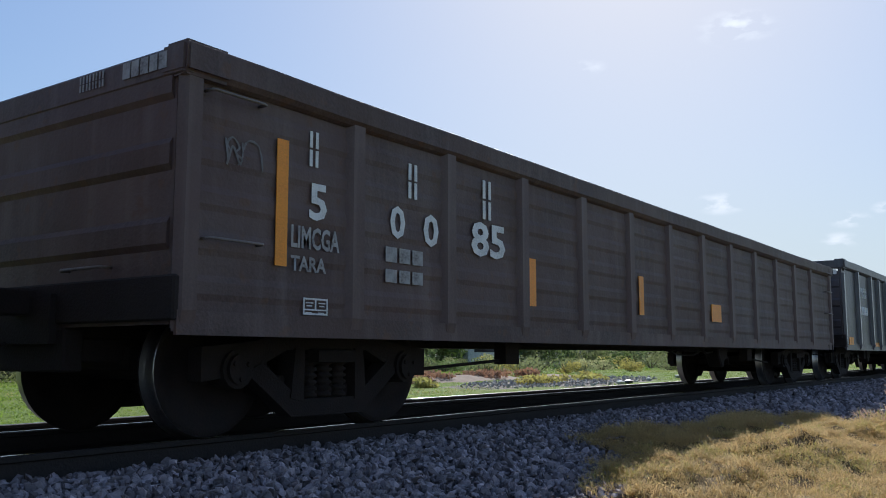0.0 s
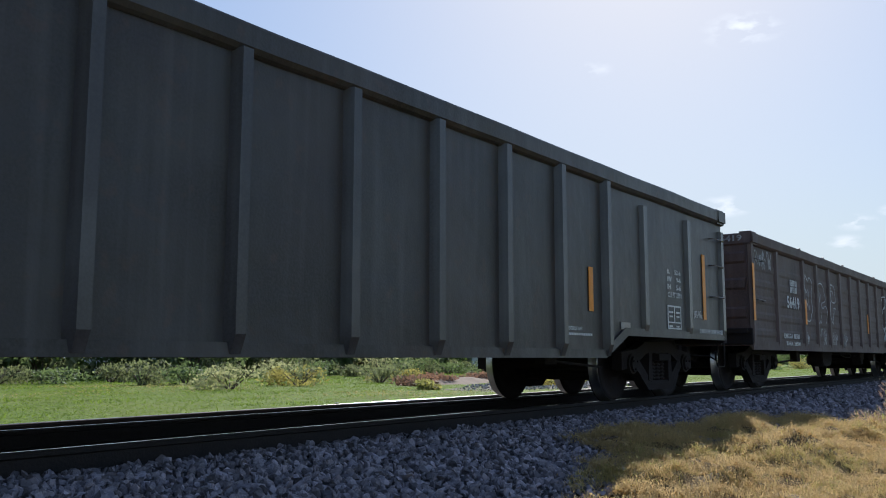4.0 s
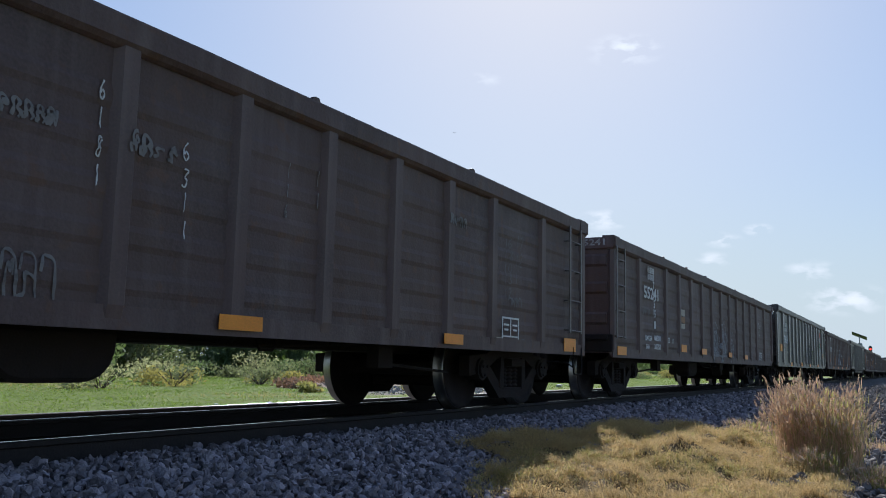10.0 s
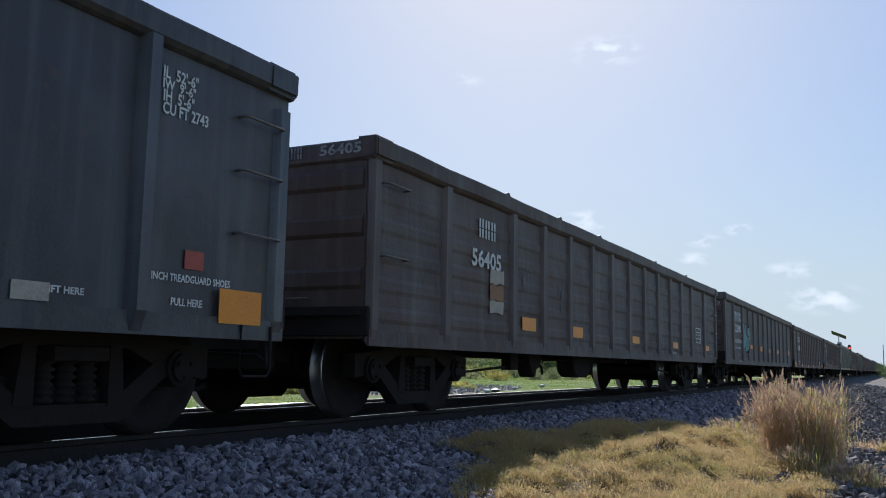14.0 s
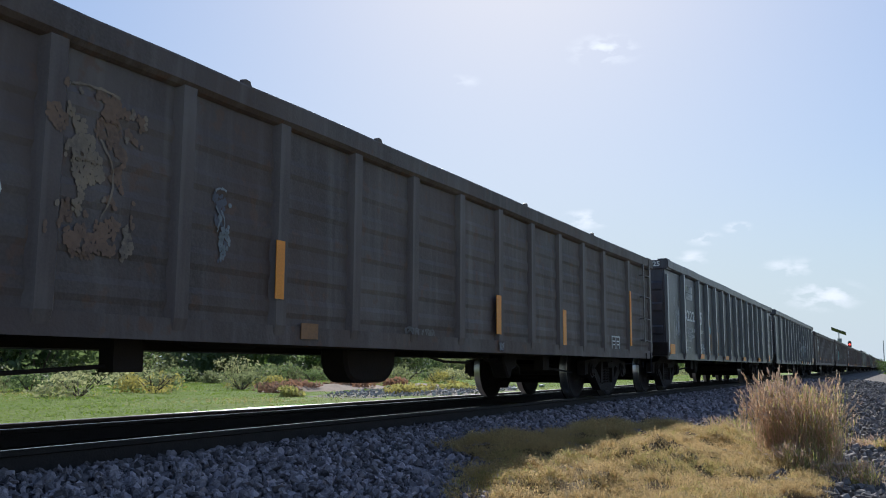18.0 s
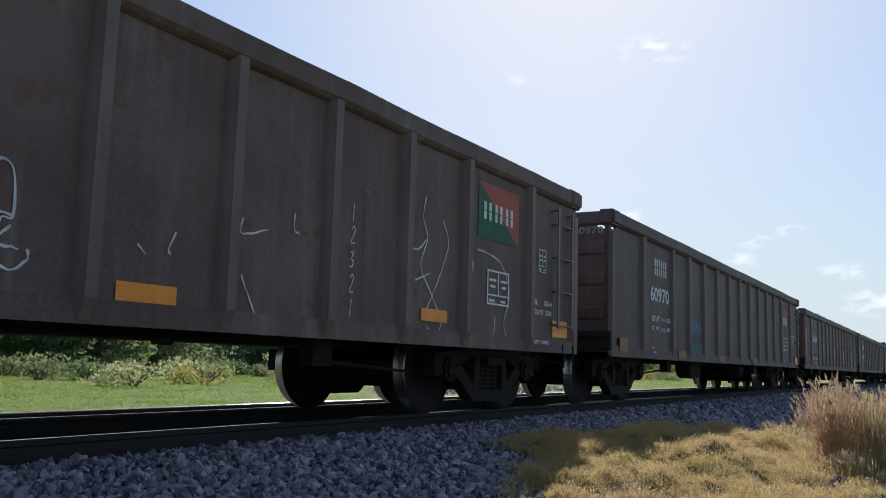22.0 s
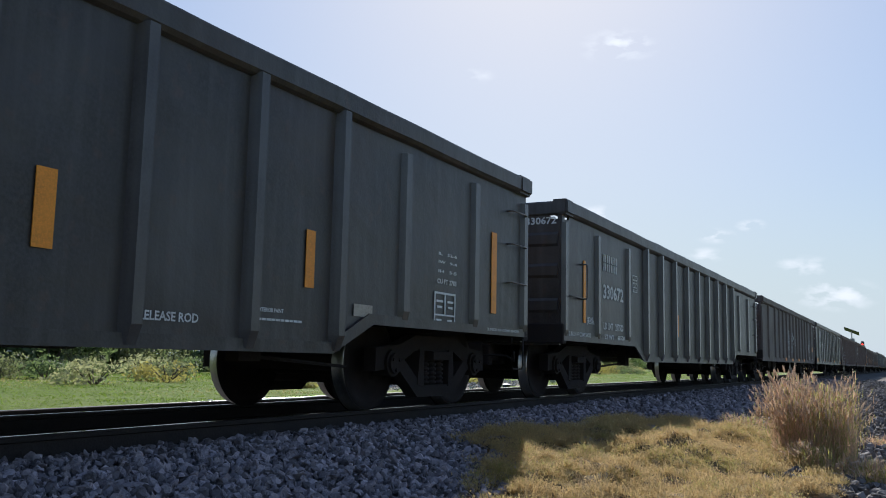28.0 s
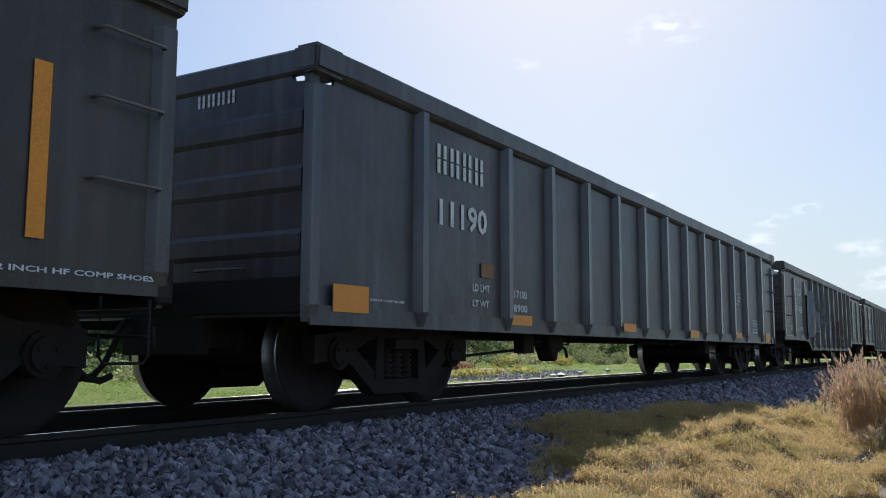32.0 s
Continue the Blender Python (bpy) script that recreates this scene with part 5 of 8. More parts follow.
def make_lug(m):
    """A small rope lug welded on the rim."""
    bm = bmesh.new()
    prism(bm, [(-0.05, -0.01), (-0.045, 0.02), (-0.015, 0.03), (0.03, 0.026), (0.05, -0.01)], -0.06, -0.03)
    bmesh.ops.recalc_face_normals(bm, faces=bm.faces[:])
    return mesh_of("tie_down_lug", bm, m)


def make_grab():
    bm = bmesh.new()
    tube(bm, [(0, 0, 0), (0.06, 0, 0), (0.07, 0.02, 0), (0.07, 0.42, 0), (0.06, 0.44, 0), (0, 0.44, 0)], 0.011)
    return mesh_of("grab_iron", bm, GRAB)


def make_side_grab():
    bm = bmesh.new()
    y = -SIDE
    tube(bm, [(0, y, 0), (0, y - 0.07, 0), (0.02, y - 0.08, 0), (0.4, y - 0.08, 0), (0.42, y - 0.07, 0), (0.42, y, 0)], 0.010)
    return mesh_of("grab_iron", bm, GRAB)


def make_stile(z0, z1):
    """One upright of a side ladder."""
    bm = bmesh.new()
    y = -SIDE - 0.08
    box(bm, -0.022, 0.022, y - 0.008, y + 0.008, z0, z1)
    for z in (z0 + 0.04, z1 - 0.04):
        box(bm, -0.018, 0.018, y + 0.006, -SIDE + 0.01, z - 0.012, z + 0.012)
    return mesh_of("ladder_stile", bm, GRAB)


def make_standing_grab():
    bm = bmesh.new()
    y = -SIDE
    tube(bm, [(0, y, 0), (0, y - 0.09, 0.0), (0, y - 0.1, 0.02), (0, y - 0.1, 0.46), (0, y - 0.09, 0.48), (0, y, 0.48)], 0.012)
    return mesh_of("grab_iron", bm, GRAB)


def plate(w, h, m, key):
    def build():
        bm = bmesh.new()
        box(bm, 0, w, -0.004, 0.002, 0, h)
        return mesh_of("plate", bm, m)
    return shared(("plate", w, h, key), build)


WHEELSETS = []
CARS = []


def gondola(number, spec):
    """One gondola car in parts; its origin lies on the rail top under its middle."""
    kind, paint, posts = spec["kind"], spec["paint"], [x + spec.get("mid", MID) - MID + spec.get("post_shift", 0) for x in POSTS[spec["posts"]]]
    top = spec.get("top", TOPS[kind])
    mm = car_meshes(kind, paint, top, number not in (10, 11))
    car = new("gondola_car")
    tagged(car, spec["label"], "freight car", "cars of the train")
    flip = Matrix.Rotation(math.pi, 4, "Z")
    mid = pose(spec.get("mid", MID), 0, 0)
    for m in (mid, mid @ flip):
        part("side_wall", mm["side"], car, m)
        part("side_sill", mm["sill"], car, m)
        part("top_chord", mm["chord"], car, m)
        part("end_wall", mm["end"], car, m)
        part("end_chord", mm["echord"], car, m)
        part("end_sill", mm["esill"], car, m)
        for k in (-1, 1):
            part("corner_cap", shared(("cap", paint, k), lambda: make_cap(PAINT[paint], k)), car, m @ pose(HALF - 0.12, k * SIDE, top))
        part("grab_iron", shared("grab", make_grab), car, m @ pose(HALF + 0.005, 0.42, 1.07))
        for z in (1.24, 1.70, 2.12):
            part("end_rib", mm["rib"], car, m @ pose(0, 0, z))
        if kind == "panel":
            for x in (-5.2, -3.4, -1.6, 1.9, 4.6):
                part("tie_down_lug", shared(("lug", paint), lambda: make_lug(PAINT[paint])), car, m @ pose(x, -SIDE, top))
        part("coupler", shared("coupler", make_coupler), car, m @ pose(HALF, 0, 0))
        part("draft_gear", shared("draft", make_draft_gear), car, m @ pose(HALF, 0, 0))
        part("air_hose", shared("hose", make_hose), car, m @ pose(HALF, 0, 0))
        part("sill_step", shared("stirrup", make_stirrup), car, m @ pose(7.68, 0, 0))
        for z in {"low": (1.22, 2.1), "panel": (1.45, 2.1), "tub": (1.37,)}.get(kind, ()) if m is not mid or -7.98 not in spec.get("ladders", ()) else ():
            part("grab_iron", shared("sidegrab", make_side_grab), car, m @ pose(-7.98, 0, z))
        if kind == "tub":
            part("grab_iron", shared("standgrab", make_standing_grab), car, m @ pose(-7.42, 0, 1.37))
        for z in () if spec.get("ladders") and m is mid else (1.38, 1.82, 2.2):
            part("ladder_rung", shared("sidegrab", make_side_grab), car, m @ pose(7.6, 0, z))
    for x in spec.get("ladders", ()):
        for k in (0, 0.42):
            part("ladder_stile", shared("stile", lambda: make_stile(0.94, 2.34)), car, pose(x + k, 0, 0))
        for z in (0.97, 1.36, 1.75, 2.14):
            part("ladder_rung", shared("sidegrab", make_side_grab), car, pose(x, 0, z))
    for m in (Matrix(), pose(2 * spec.get("mid", MID), 0, 0) @ flip):
        for i, x in enumerate(posts):
            low = kind == "tub" and abs(x) > 4.4
            part("side_post", mm["endpost"] if low or i in (0, len(posts) - 1) else mm["post"], car, m @ pose(x, 0, 0))
    part("car_floor", mm["floor"], car)
    part("centre_sill", shared("csill", make_centre_sill), car)
    for x in (-4.2, -2.1, 0, 2.1, 4.2):
        part("cross_bearer", shared("bearer", make_bearer), car, pose(x, 0, 0))
    if spec.get("sump"):
        part("sump", shared("belly", make_belly), car, pose(spec["sump"], 0, 0))
    part("brake_cylinder", shared("cyl", lambda: mesh_of("brake_cylinder", make_tank(0.7, 0.12), UNDER)), car, pose(1.9, -0.6, 0.74))
    part("air_reservoir", shared("res", lambda: mesh_of("air_reservoir", make_tank(0.9, 0.14), UNDER)), car, pose(-2.4, -0.6, 0.78))
    style = number % 2
    part("brake_rod", shared(("rods", style), lambda: make_brake_rods(style)), car)
    part("brake_valve", shared("valve", make_valve), car, pose((2.7, -2.9)[style], 0, 0))
    for s in TRUCKS:
        part("body_bolster", shared("bodybolster", make_body_bolster), car, pose(s, 0, 0))
        truck = part("truck", shared("bolster", make_bolster), car, pose(s, 0, 0))
        for m in (None, flip):
            part("side_frame", shared("frame", make_side_frame), truck, m)
            for sx in (-0.155, 0.0, 0.155):
                part("spring", shared("spring", make_spring), truck, (m or Matrix()) @ pose(sx, -0.995, 0))
        part("spring_plank", shared("plank", make_spring_plank), truck)
        part("brake_beam", shared("beam", make_brake_beam), truck, pose(0.4, 0, 0))
        part("brake_beam", shared("beam", make_brake_beam), truck, pose(-0.4, 0, 0) @ flip)
        for w in (-0.889, 0.889):
            ws = part("wheelset", shared("wheelset", make_wheelset), truck, pose(w, 0, WR))
            WHEELSETS.append((ws, w, number))
    dress(car, number, spec, posts)
    CARS.append((car, number, spec))
    return car


def dress(car, number, spec, posts):
    """Reflectors, lettering, stickers and graffiti on the near side, and the number on the rear end."""
    FOLDED[0] = spec["kind"] in ("panel", "low")
    POST_HALF[:] = 0.075 if spec["kind"] in ("close", "tub") else 0.105, POST_DEEP[spec["kind"]]
    y = lay(4) - (0.009 if FOLDED[0] else 0.0)

    def stand(x, z, w):
        near = min(posts, key=lambda p: abs(x + w / 2 - p))
        if abs(x + w / 2 - near) < 0.09 + w / 2:
            return -SIDE - (0.056 if near in (posts[0], posts[-1]) else POST_DEEP[spec["kind"]] + 0.004)
        return -SIDE - 0.036 if z < 0.79 and spec["kind"] != "tub" else y

    for x, z, w, h in spec.get("plates", ()):
        part("reflector", plate(w, h, YELLOW, "y"), car, pose(x, stand(x, z, w), z), "yellow-orange reflective sheet")
    for x, z, w, h in spec.get("dull", ()):
        part("reflector", plate(w, h, DULL, "d"), car, pose(x, stand(x, z, w), z), "faded orange reflective sheet")
    for x, z, w, h in spec.get("red", ()):
        part("sticker", plate(w, h, FLAGRED, "r"), car, pose(x, y, z), "small red sticker")
    for x, z, w, h in spec.get("patches", ()):
        if 0.2 < w < 0.42 and h > 0.3:
            # a torn card: ragged pale and rusty orange strips
            rnd = random.Random(number * 5 + 1)
            for lo, hi, m, label in ((0.66, 1.04, PATCH, "torn pale card"), (0.3, 0.68, DULL, "rusty orange card"), (0.0, 0.32, PATCH, "torn pale card")):
                ragged = [(w * (q / 6 + rnd.uniform(-0.03, 0.03)), 0, h * (hi - rnd.uniform(0, 0.06))) for q in range(7)] + [(w * (1 - q / 6 + rnd.uniform(-0.03, 0.03)), 0, h * (lo + rnd.uniform(0, 0.06))) for q in range(7)]
                part("sticker", raw("sticker", ragged[::-1], [tuple(range(14))], m), car, pose(x, y, z), label)
            continue
        part("sticker", plate(w, h, PATCH, "w"), car, pose(x, y, z), "dusty white sticker")
    for x, z, w, h in spec.get("boxes", ()):
        part("data_box", frame_box(w, h), car, pose(x, y, z), "white stencilled data box")
    for x, z, w, h, body in spec.get("texts", ()):
        turn = 90 if body.startswith("|") else 0  # reads downwards
        body = body.lstrip("|")
        m, body = (FADED, body[1:]) if body.startswith("~") else (WHITE, body)
        if body.startswith("#"):
            me = bars_mesh(len(body) - 1, w, h, m)
        elif body.startswith("="):
            me = bars_mesh(len(body), w, h * 0.8, m, True)
        else:
            me = text_mesh(body, w, h, m)
        low = z < 0.8 if spec["kind"] != "tub" else (z < 0.87 and abs(x) > 4.5)
        part("lettering", me, car, pose(x, -SIDE - 0.035 if low else y, z, 0, turn, 0), "white stencilled lettering" if m is WHITE else "worn stencilled lettering")
    for x, z, w, h in spec.get("flags", ()):
        part("flag_panel", raw("flag_panel", [(0, 0, 0), (w, 0, 0), (0, 0, h)], [(0, 1, 2)], FLAGGREEN), car, pose(x, y + 0.002, z), "faded green half of a painted flag panel")
        part("flag_panel", raw("flag_panel", [(w, 0, 0), (w, 0, h), (0, 0, h)], [(0, 1, 2)], FLAGRED), car, pose(x, y + 0.002, z), "faded red half of a painted flag panel")
        part("lettering", bars_mesh(3, w * 0.8, h * 0.32, WHITE), car, pose(x + w * 0.1, y - 0.002, z + h * 0.34), "white block shapes on the flag panel")
    for x, z, w, h in spec.get("placards", ()):
        part("placard", raw("placard", [(w / 2, 0, 0), (w, 0, h / 2), (w / 2, 0, h), (0, 0, h / 2)], [(0, 1, 2, 3)], SPRAY["pale"]), car, pose(x, y, z), "grey diamond placard")
    POST_LINES[:] = posts[1:-1]
    for k, row in enumerate(spec.get("graffiti", ())):
        graffiti(car, row, number * 31 + k * 7 + 5)
    if spec.get("scrawl"):
        strokes(car, spec["scrawl"], CHALK, 0.016, 3, "worn white spray scrawl", 0.002)
    for row in spec.get("chalked", ()):
        chalked(car, row)
    digits = [b.strip("~") for *_, b in spec.get("texts", ()) if b.strip("~").isdigit() and len(b) > 3]
    m = WHITE if spec["paint"] in ("blue", "black") else FADED
    z, x = spec.get("top", TOPS[spec["kind"]]) - (0.14 if spec["kind"] in ("panel", "low") or number == 11 else 0.32), spec.get("mid", MID) - HALF - 0.008 - (0.03 if spec["kind"] in ("panel", "low") or number == 11 else 0.0)
    rows = ((-0.33, 0.42, 0), (-0.33, 0.42, -0.25)) if number == 21 else ((-0.48, 0.28, 0), (-0.94, 0.44, 0))
    for k, (y0, w, dz) in enumerate(rows):
        h = 0.1
        if k:
            me = text_mesh(digits[0] + ("25" if number == 11 else ""), w, h, m) if digits else bars_mesh(5, w, h, m, True)
        else:
            me = bars_mesh(4, w, h, m)
        part("lettering", me, car, pose(x, y0, z + dz, 0, 0, -90), "stencilled lettering on the end wall")
    if number == 11:
        for y0, w, lo, hi, m, label in ((-0.56, 0.26, 0, 0.34, PATCH, "dusty white diamond placard"), (-0.605, 0.17, 0.11, 0.23, ROSE, "rosy middle of the diamond placard")):
            mid = (lo + hi) / 2
            shape = [(w / 2, 0, lo), (w, 0, mid), (w / 2, 0, hi), (0, 0, mid)] if w > 0.2 else [(0, 0, lo), (w, 0, lo), (w, 0, hi), (0, 0, hi)]
            part("placard", raw("placard", shape, [(0, 1, 2, 3)], m), car, pose(x + 0.0 - (0.003 if w < 0.2 else 0), y0, 1.36, 0, 0, -90), label)


SPECS = {}


def car_spec(c, kind, paint, label, **rest):
    SPECS[c] = dict(kind=kind, paint=paint, label=label, posts=kind if kind in ("low", "panel", "flat") else "even", **rest)


car_spec(0, "low", "brown", "dark brown weathered gondola with patchy stencils", mid=0.05, shift=0.00, sump=0,
         plates=[(-7.36, 1.11, 0.1, 0.82), (-4.18, 1.0, 0.13, 0.44), (-1.65, 1.01, 0.13, 0.45), (0.83, 1.01, 0.4, 0.24)],
         texts=[(-7.07, 1.8, 0.12, 0.24, '#T'), (-6.0, 1.74, 0.16, 0.27, '#F'), (-4.96, 1.71, 0.19, 0.34, '#N'), (-7.06, 1.44, 0.17, 0.25, '5'), (-6.21, 1.41, 0.18, 0.25, '0'), (-5.8, 1.39, 0.2, 0.26, '0'), (-5.13, 1.38, 0.54, 0.3, '85'), (-7.22, 1.24, 0.46, 0.15, '~LIMCGA'), (-7.22, 1.09, 0.33, 0.1, '~TARA'), (-6.26, 1.23, 0.48, 0.14, '~==='), (-6.26, 1.08, 0.48, 0.12, '~===')],
         boxes=[(-7.1, 0.81, 0.23, 0.11)],
         graffiti=[(-7.79, 1.69, 0.33, 0.17, 2, 'faint')])
car_spec(1, "flat", "grey", "dull brown gondola with large stencilled digits", shift=-0.04, sump=0,
         plates=[(-7.7, 1.14, 0.4, 0.23), (-3.82, 1.12, 0.11, 0.47), (-0.34, 1.12, 0.13, 0.47), (3.03, 1.15, 0.13, 0.46), (5.42, 1.13, 0.13, 0.49), (7.46, 1.25, 0.46, 0.24)],
         texts=[(-6.24, 1.82, 0.99, 0.27, '#KCSM'), (-6.29, 1.44, 1.06, 0.26, '22060'), (-4.71, 1.5, 0.61, 0.09, 'LD LMT 197800'), (-4.68, 1.4, 0.58, 0.09, 'LT WT 65200'), (-7.13, 0.9, 0.22, 0.04, 'PULL HERE'), (-5.94, 0.73, 0.41, 0.04, '2 INCH HF COMP SHOES')],
         chalked=[(-2.54, 1.14, 0.27, 0.82, '11/12/13/14/15', False)],
         patches=[(-5.82, 0.89, 0.1, 0.08), (-4.54, 0.88, 0.12, 0.08), (-2.28, 0.86, 0.09, 0.03), (-1.2, 0.87, 0.1, 0.07), (6.3, 1.71, 0.33, 0.3)],
         graffiti=[(-7.35, 1.4, 0.5, 0.34, 2, 'chalk'), (-6.51, 1.32, 0.09, 0.4, 3, 'white'), (-2.2, 1.42, 0.24, 0.1, 3, 'faint'), (-2.22, 1.54, 0.14, 0.1, 2, 'faint'), (1.9, 1.3, 0.28, 0.1, 2, 'faint'), (2.6, 1.25, 0.12, 0.3, 1, 'chalk'), (0.6, 0.74, 1.6, 0.16, 5, 'faint')])
car_spec(2, "panel", "brown", "dark brown gondola covered with white outline graffiti", top=2.52, shift=-0.02, sump=-0.7,
         plates=[(-8.04, 1.12, 0.1, 0.9), (-4.88, 1.15, 0.11, 0.46), (1.06, 1.11, 0.1, 0.46), (4.15, 1.18, 0.1, 0.46), (7.88, 1.0, 0.13, 0.89)],
         texts=[(-5.73, 1.69, 0.49, 0.23, '#TFM'), (-5.96, 1.4, 0.82, 0.23, '56419'), (-6.24, 0.87, 1.02, 0.09, 'LIMCGA  88500'), (-6.18, 0.75, 0.92, 0.07, 'TARA  26500')],
         boxes=[(5.62, 1.0, 0.45, 0.32)],
         graffiti=[(3.0, 0.69, 2.5, 1.42, 1, 'loops'), (-4.85, 1.2, 0.7, 0.88, 1, 'white'), (-3.85, 1.2, 0.85, 0.82, 1, 'white'), (-2.85, 1.25, 0.65, 0.78, 1, 'white'), (-3.75, 0.78, 0.65, 0.32, 3, 'chalk'), (-2.7, 0.74, 0.55, 0.34, 3, 'chalk'), (-4.65, 0.72, 0.16, 0.28, 2, 'chalk'), (-1.72, 0.75, 0.5, 0.3, 3, 'chalk'), (-7.82, 2.0, 0.5, 0.26, 2, 'chalk'), (-7.35, 1.98, 0.5, 0.3, 4, 'chalk')])
car_spec(3, "tub", "black", "clean black gondola with a drop-centre side sill", shift=-0.11, sump=0,
         plates=[(3.96, 1.02, 0.1, 0.47), (7.41, 1.05, 0.11, 0.9)],
         texts=[(3.5, 0.81, 0.3, 0.04, 'EXTERIOR PAINT'), (3.5, 0.76, 0.53, 0.03, '=========='), (6.15, 1.59, 0.45, 0.06, 'IL     52-6'), (6.15, 1.49, 0.45, 0.07, 'IW     9-6'), (6.15, 1.39, 0.45, 0.07, 'IH     5-6'), (6.15, 1.29, 0.46, 0.07, 'CU FT 2791'), (7.05, 1.1, 0.27, 0.06, 'LIFT AND'), (7.05, 1.05, 0.31, 0.06, 'JACK HERE'), (7.19, 0.86, 0.91, 0.06, '2 INCH HF COMP SHOES')],
         boxes=[(6.13, 0.89, 0.45, 0.3)],
         patches=[(4.74, 0.85, 0.25, 0.08)])
car_spec(4, "panel", "brown", "brown gondola with white bubble graffiti", top=2.52, shift=-0.20, sump=-0.25,
         plates=[(-6.26, 0.95, 0.1, 0.48), (-4.67, 0.7, 0.45, 0.12), (-3.77, 0.89, 0.1, 0.47), (-1.84, 0.7, 0.44, 0.11), (1.01, 0.7, 0.46, 0.12), (2.21, 0.85, 0.12, 0.48), (3.99, 0.7, 0.46, 0.13), (6.79, 1.0, 0.13, 0.52)],
         texts=[(-5.95, 2.1, 0.68, 0.17, '#TFM'), (-6.13, 1.57, 1.01, 0.21, '55233'), (-6.04, 0.95, 0.36, 0.07, '~===='), (-5.93, 0.81, 0.19, 0.08, '~TARA'), (-5.46, 0.81, 0.37, 0.07, '~====')],
         boxes=[(5.59, 0.77, 0.47, 0.3)],
         patches=[(-3.55, 1.31, 0.38, 0.38)],
         graffiti=[(-1.55, 0.82, 0.65, 1.15, 1, 'bubble'), (-0.85, 0.8, 0.95, 1.0, 1, 'bubble'), (0.18, 0.78, 0.72, 0.95, 1, 'bubble'), (0.95, 1.2, 0.9, 0.4, 3, 'chalk'), (-7.11, 1.7, 0.4, 0.21, 4, 'faint')])
car_spec(5, "wide", "black", "black gondola with a red and green flag panel", top=2.655, post_shift=-0.13, shift=-0.07, sump=1.0,
         plates=[(-7.28, 1.17, 0.46, 0.24), (-4.86, 0.7, 0.44, 0.13), (-1.94, 0.7, 0.44, 0.15), (0.96, 0.7, 0.41, 0.12), (4.41, 0.72, 0.46, 0.11), (6.95, 1.12, 0.42, 0.24)],
         texts=[(5.43, 1.38, 0.87, 0.12, 'IL  52\'-6"  16.00 M'), (5.44, 1.28, 0.87, 0.11, 'IW  9\'-6"  2.90 M'), (5.44, 1.17, 0.88, 0.1, 'IH  5\'-6"  1.68 M'), (5.44, 1.06, 0.89, 0.09, 'CU FT 2743  77.95 M'), (-6.45, 1.86, 1.1, 0.3, '#TFM'), (-6.53, 1.45, 1.13, 0.3, '60604'), (-5.54, 1.26, 0.17, 0.08, 'LBS'), (-5.55, 1.12, 0.18, 0.08, 'LBS'), (-4.61, 1.26, 0.21, 0.09, 'KGS'), (-4.61, 1.12, 0.2, 0.08, '~KGS'), (-6.33, 1.24, 0.49, 0.12, '~LD LMT'), (-6.33, 1.08, 0.35, 0.11, '~LT WT')],
         boxes=[(4.43, 1.07, 0.43, 0.47)],
         graffiti=[(-3.96, 0.7, 1.53, 0.41, 3, 'greyfill'), (-0.85, 0.78, 0.62, 0.45, 3, 'brownfill'), (0.15, 0.8, 0.5, 0.3, 1, 'greyblob'), (0.3, 0.95, 0.5, 0.6, 2, 'greyblob'), (1.12, 0.9, 0.85, 0.72, 3, 'greyblob'), (2.22, 0.8, 0.1, 0.95, 1, 'greyblob')],
         flags=[(5.48, 1.56, 0.88, 0.75)])
car_spec(6, "panel", "brown", "brown gondola with chalked column of digits", ladders=(-7.98,), shift=-0.13, sump=-0.2,
         plates=[(-7.82, 0.7, 0.46, 0.13), (-3.8, 0.83, 0.43, 0.14), (-1.98, 0.82, 0.46, 0.12), (0.97, 0.81, 0.4, 0.11), (3.19, 0.79, 0.4, 0.11)],
         texts=[(-6.03, 2.01, 0.43, 0.22, '#TFM'), (-6.27, 1.68, 0.93, 0.21, '55241'), (-5.7, 1.86, 0.09, 0.14, '7'), (-5.69, 1.71, 0.09, 0.14, '6'), (-5.66, 1.54, 0.08, 0.15, '5'), (-5.66, 1.38, 0.12, 0.14, '15'), (-5.64, 1.19, 0.1, 0.13, '1'), (-6.2, 0.97, 0.43, 0.09, 'LIMCGA'), (-5.64, 0.98, 0.43, 0.1, '88500'), (-6.17, 0.83, 0.23, 0.08, 'TARA'), (-5.64, 0.83, 0.43, 0.1, '30750'), (-4.74, 0.97, 0.17, 0.1, 'KGS'), (-4.4, 0.97, 0.16, 0.09, '~00')],
         boxes=[(5.77, 0.71, 0.43, 0.31)],
         patches=[(-3.7, 1.27, 0.36, 0.38)],
         graffiti=[(5.78, 1.33, 0.13, 0.7, 6, 'chalk'), (5.48, 1.5, 0.2, 0.4, 2, 'faint'), (6.08, 1.6, 0.14, 0.4, 3, 'faint'), (-6.31, 1.4, 0.43, 0.1, 4, 'faint'), (-0.75, 0.68, 0.76, 0.95, 4, 'speck'), (0.06, 0.68, 0.95, 1.08, 4, 'speck'), (1.2, 0.68, 0.7, 1.05, 2, 'speck'), (-0.6, 1.75, 0.4, 0.5, 1, 'faint')])
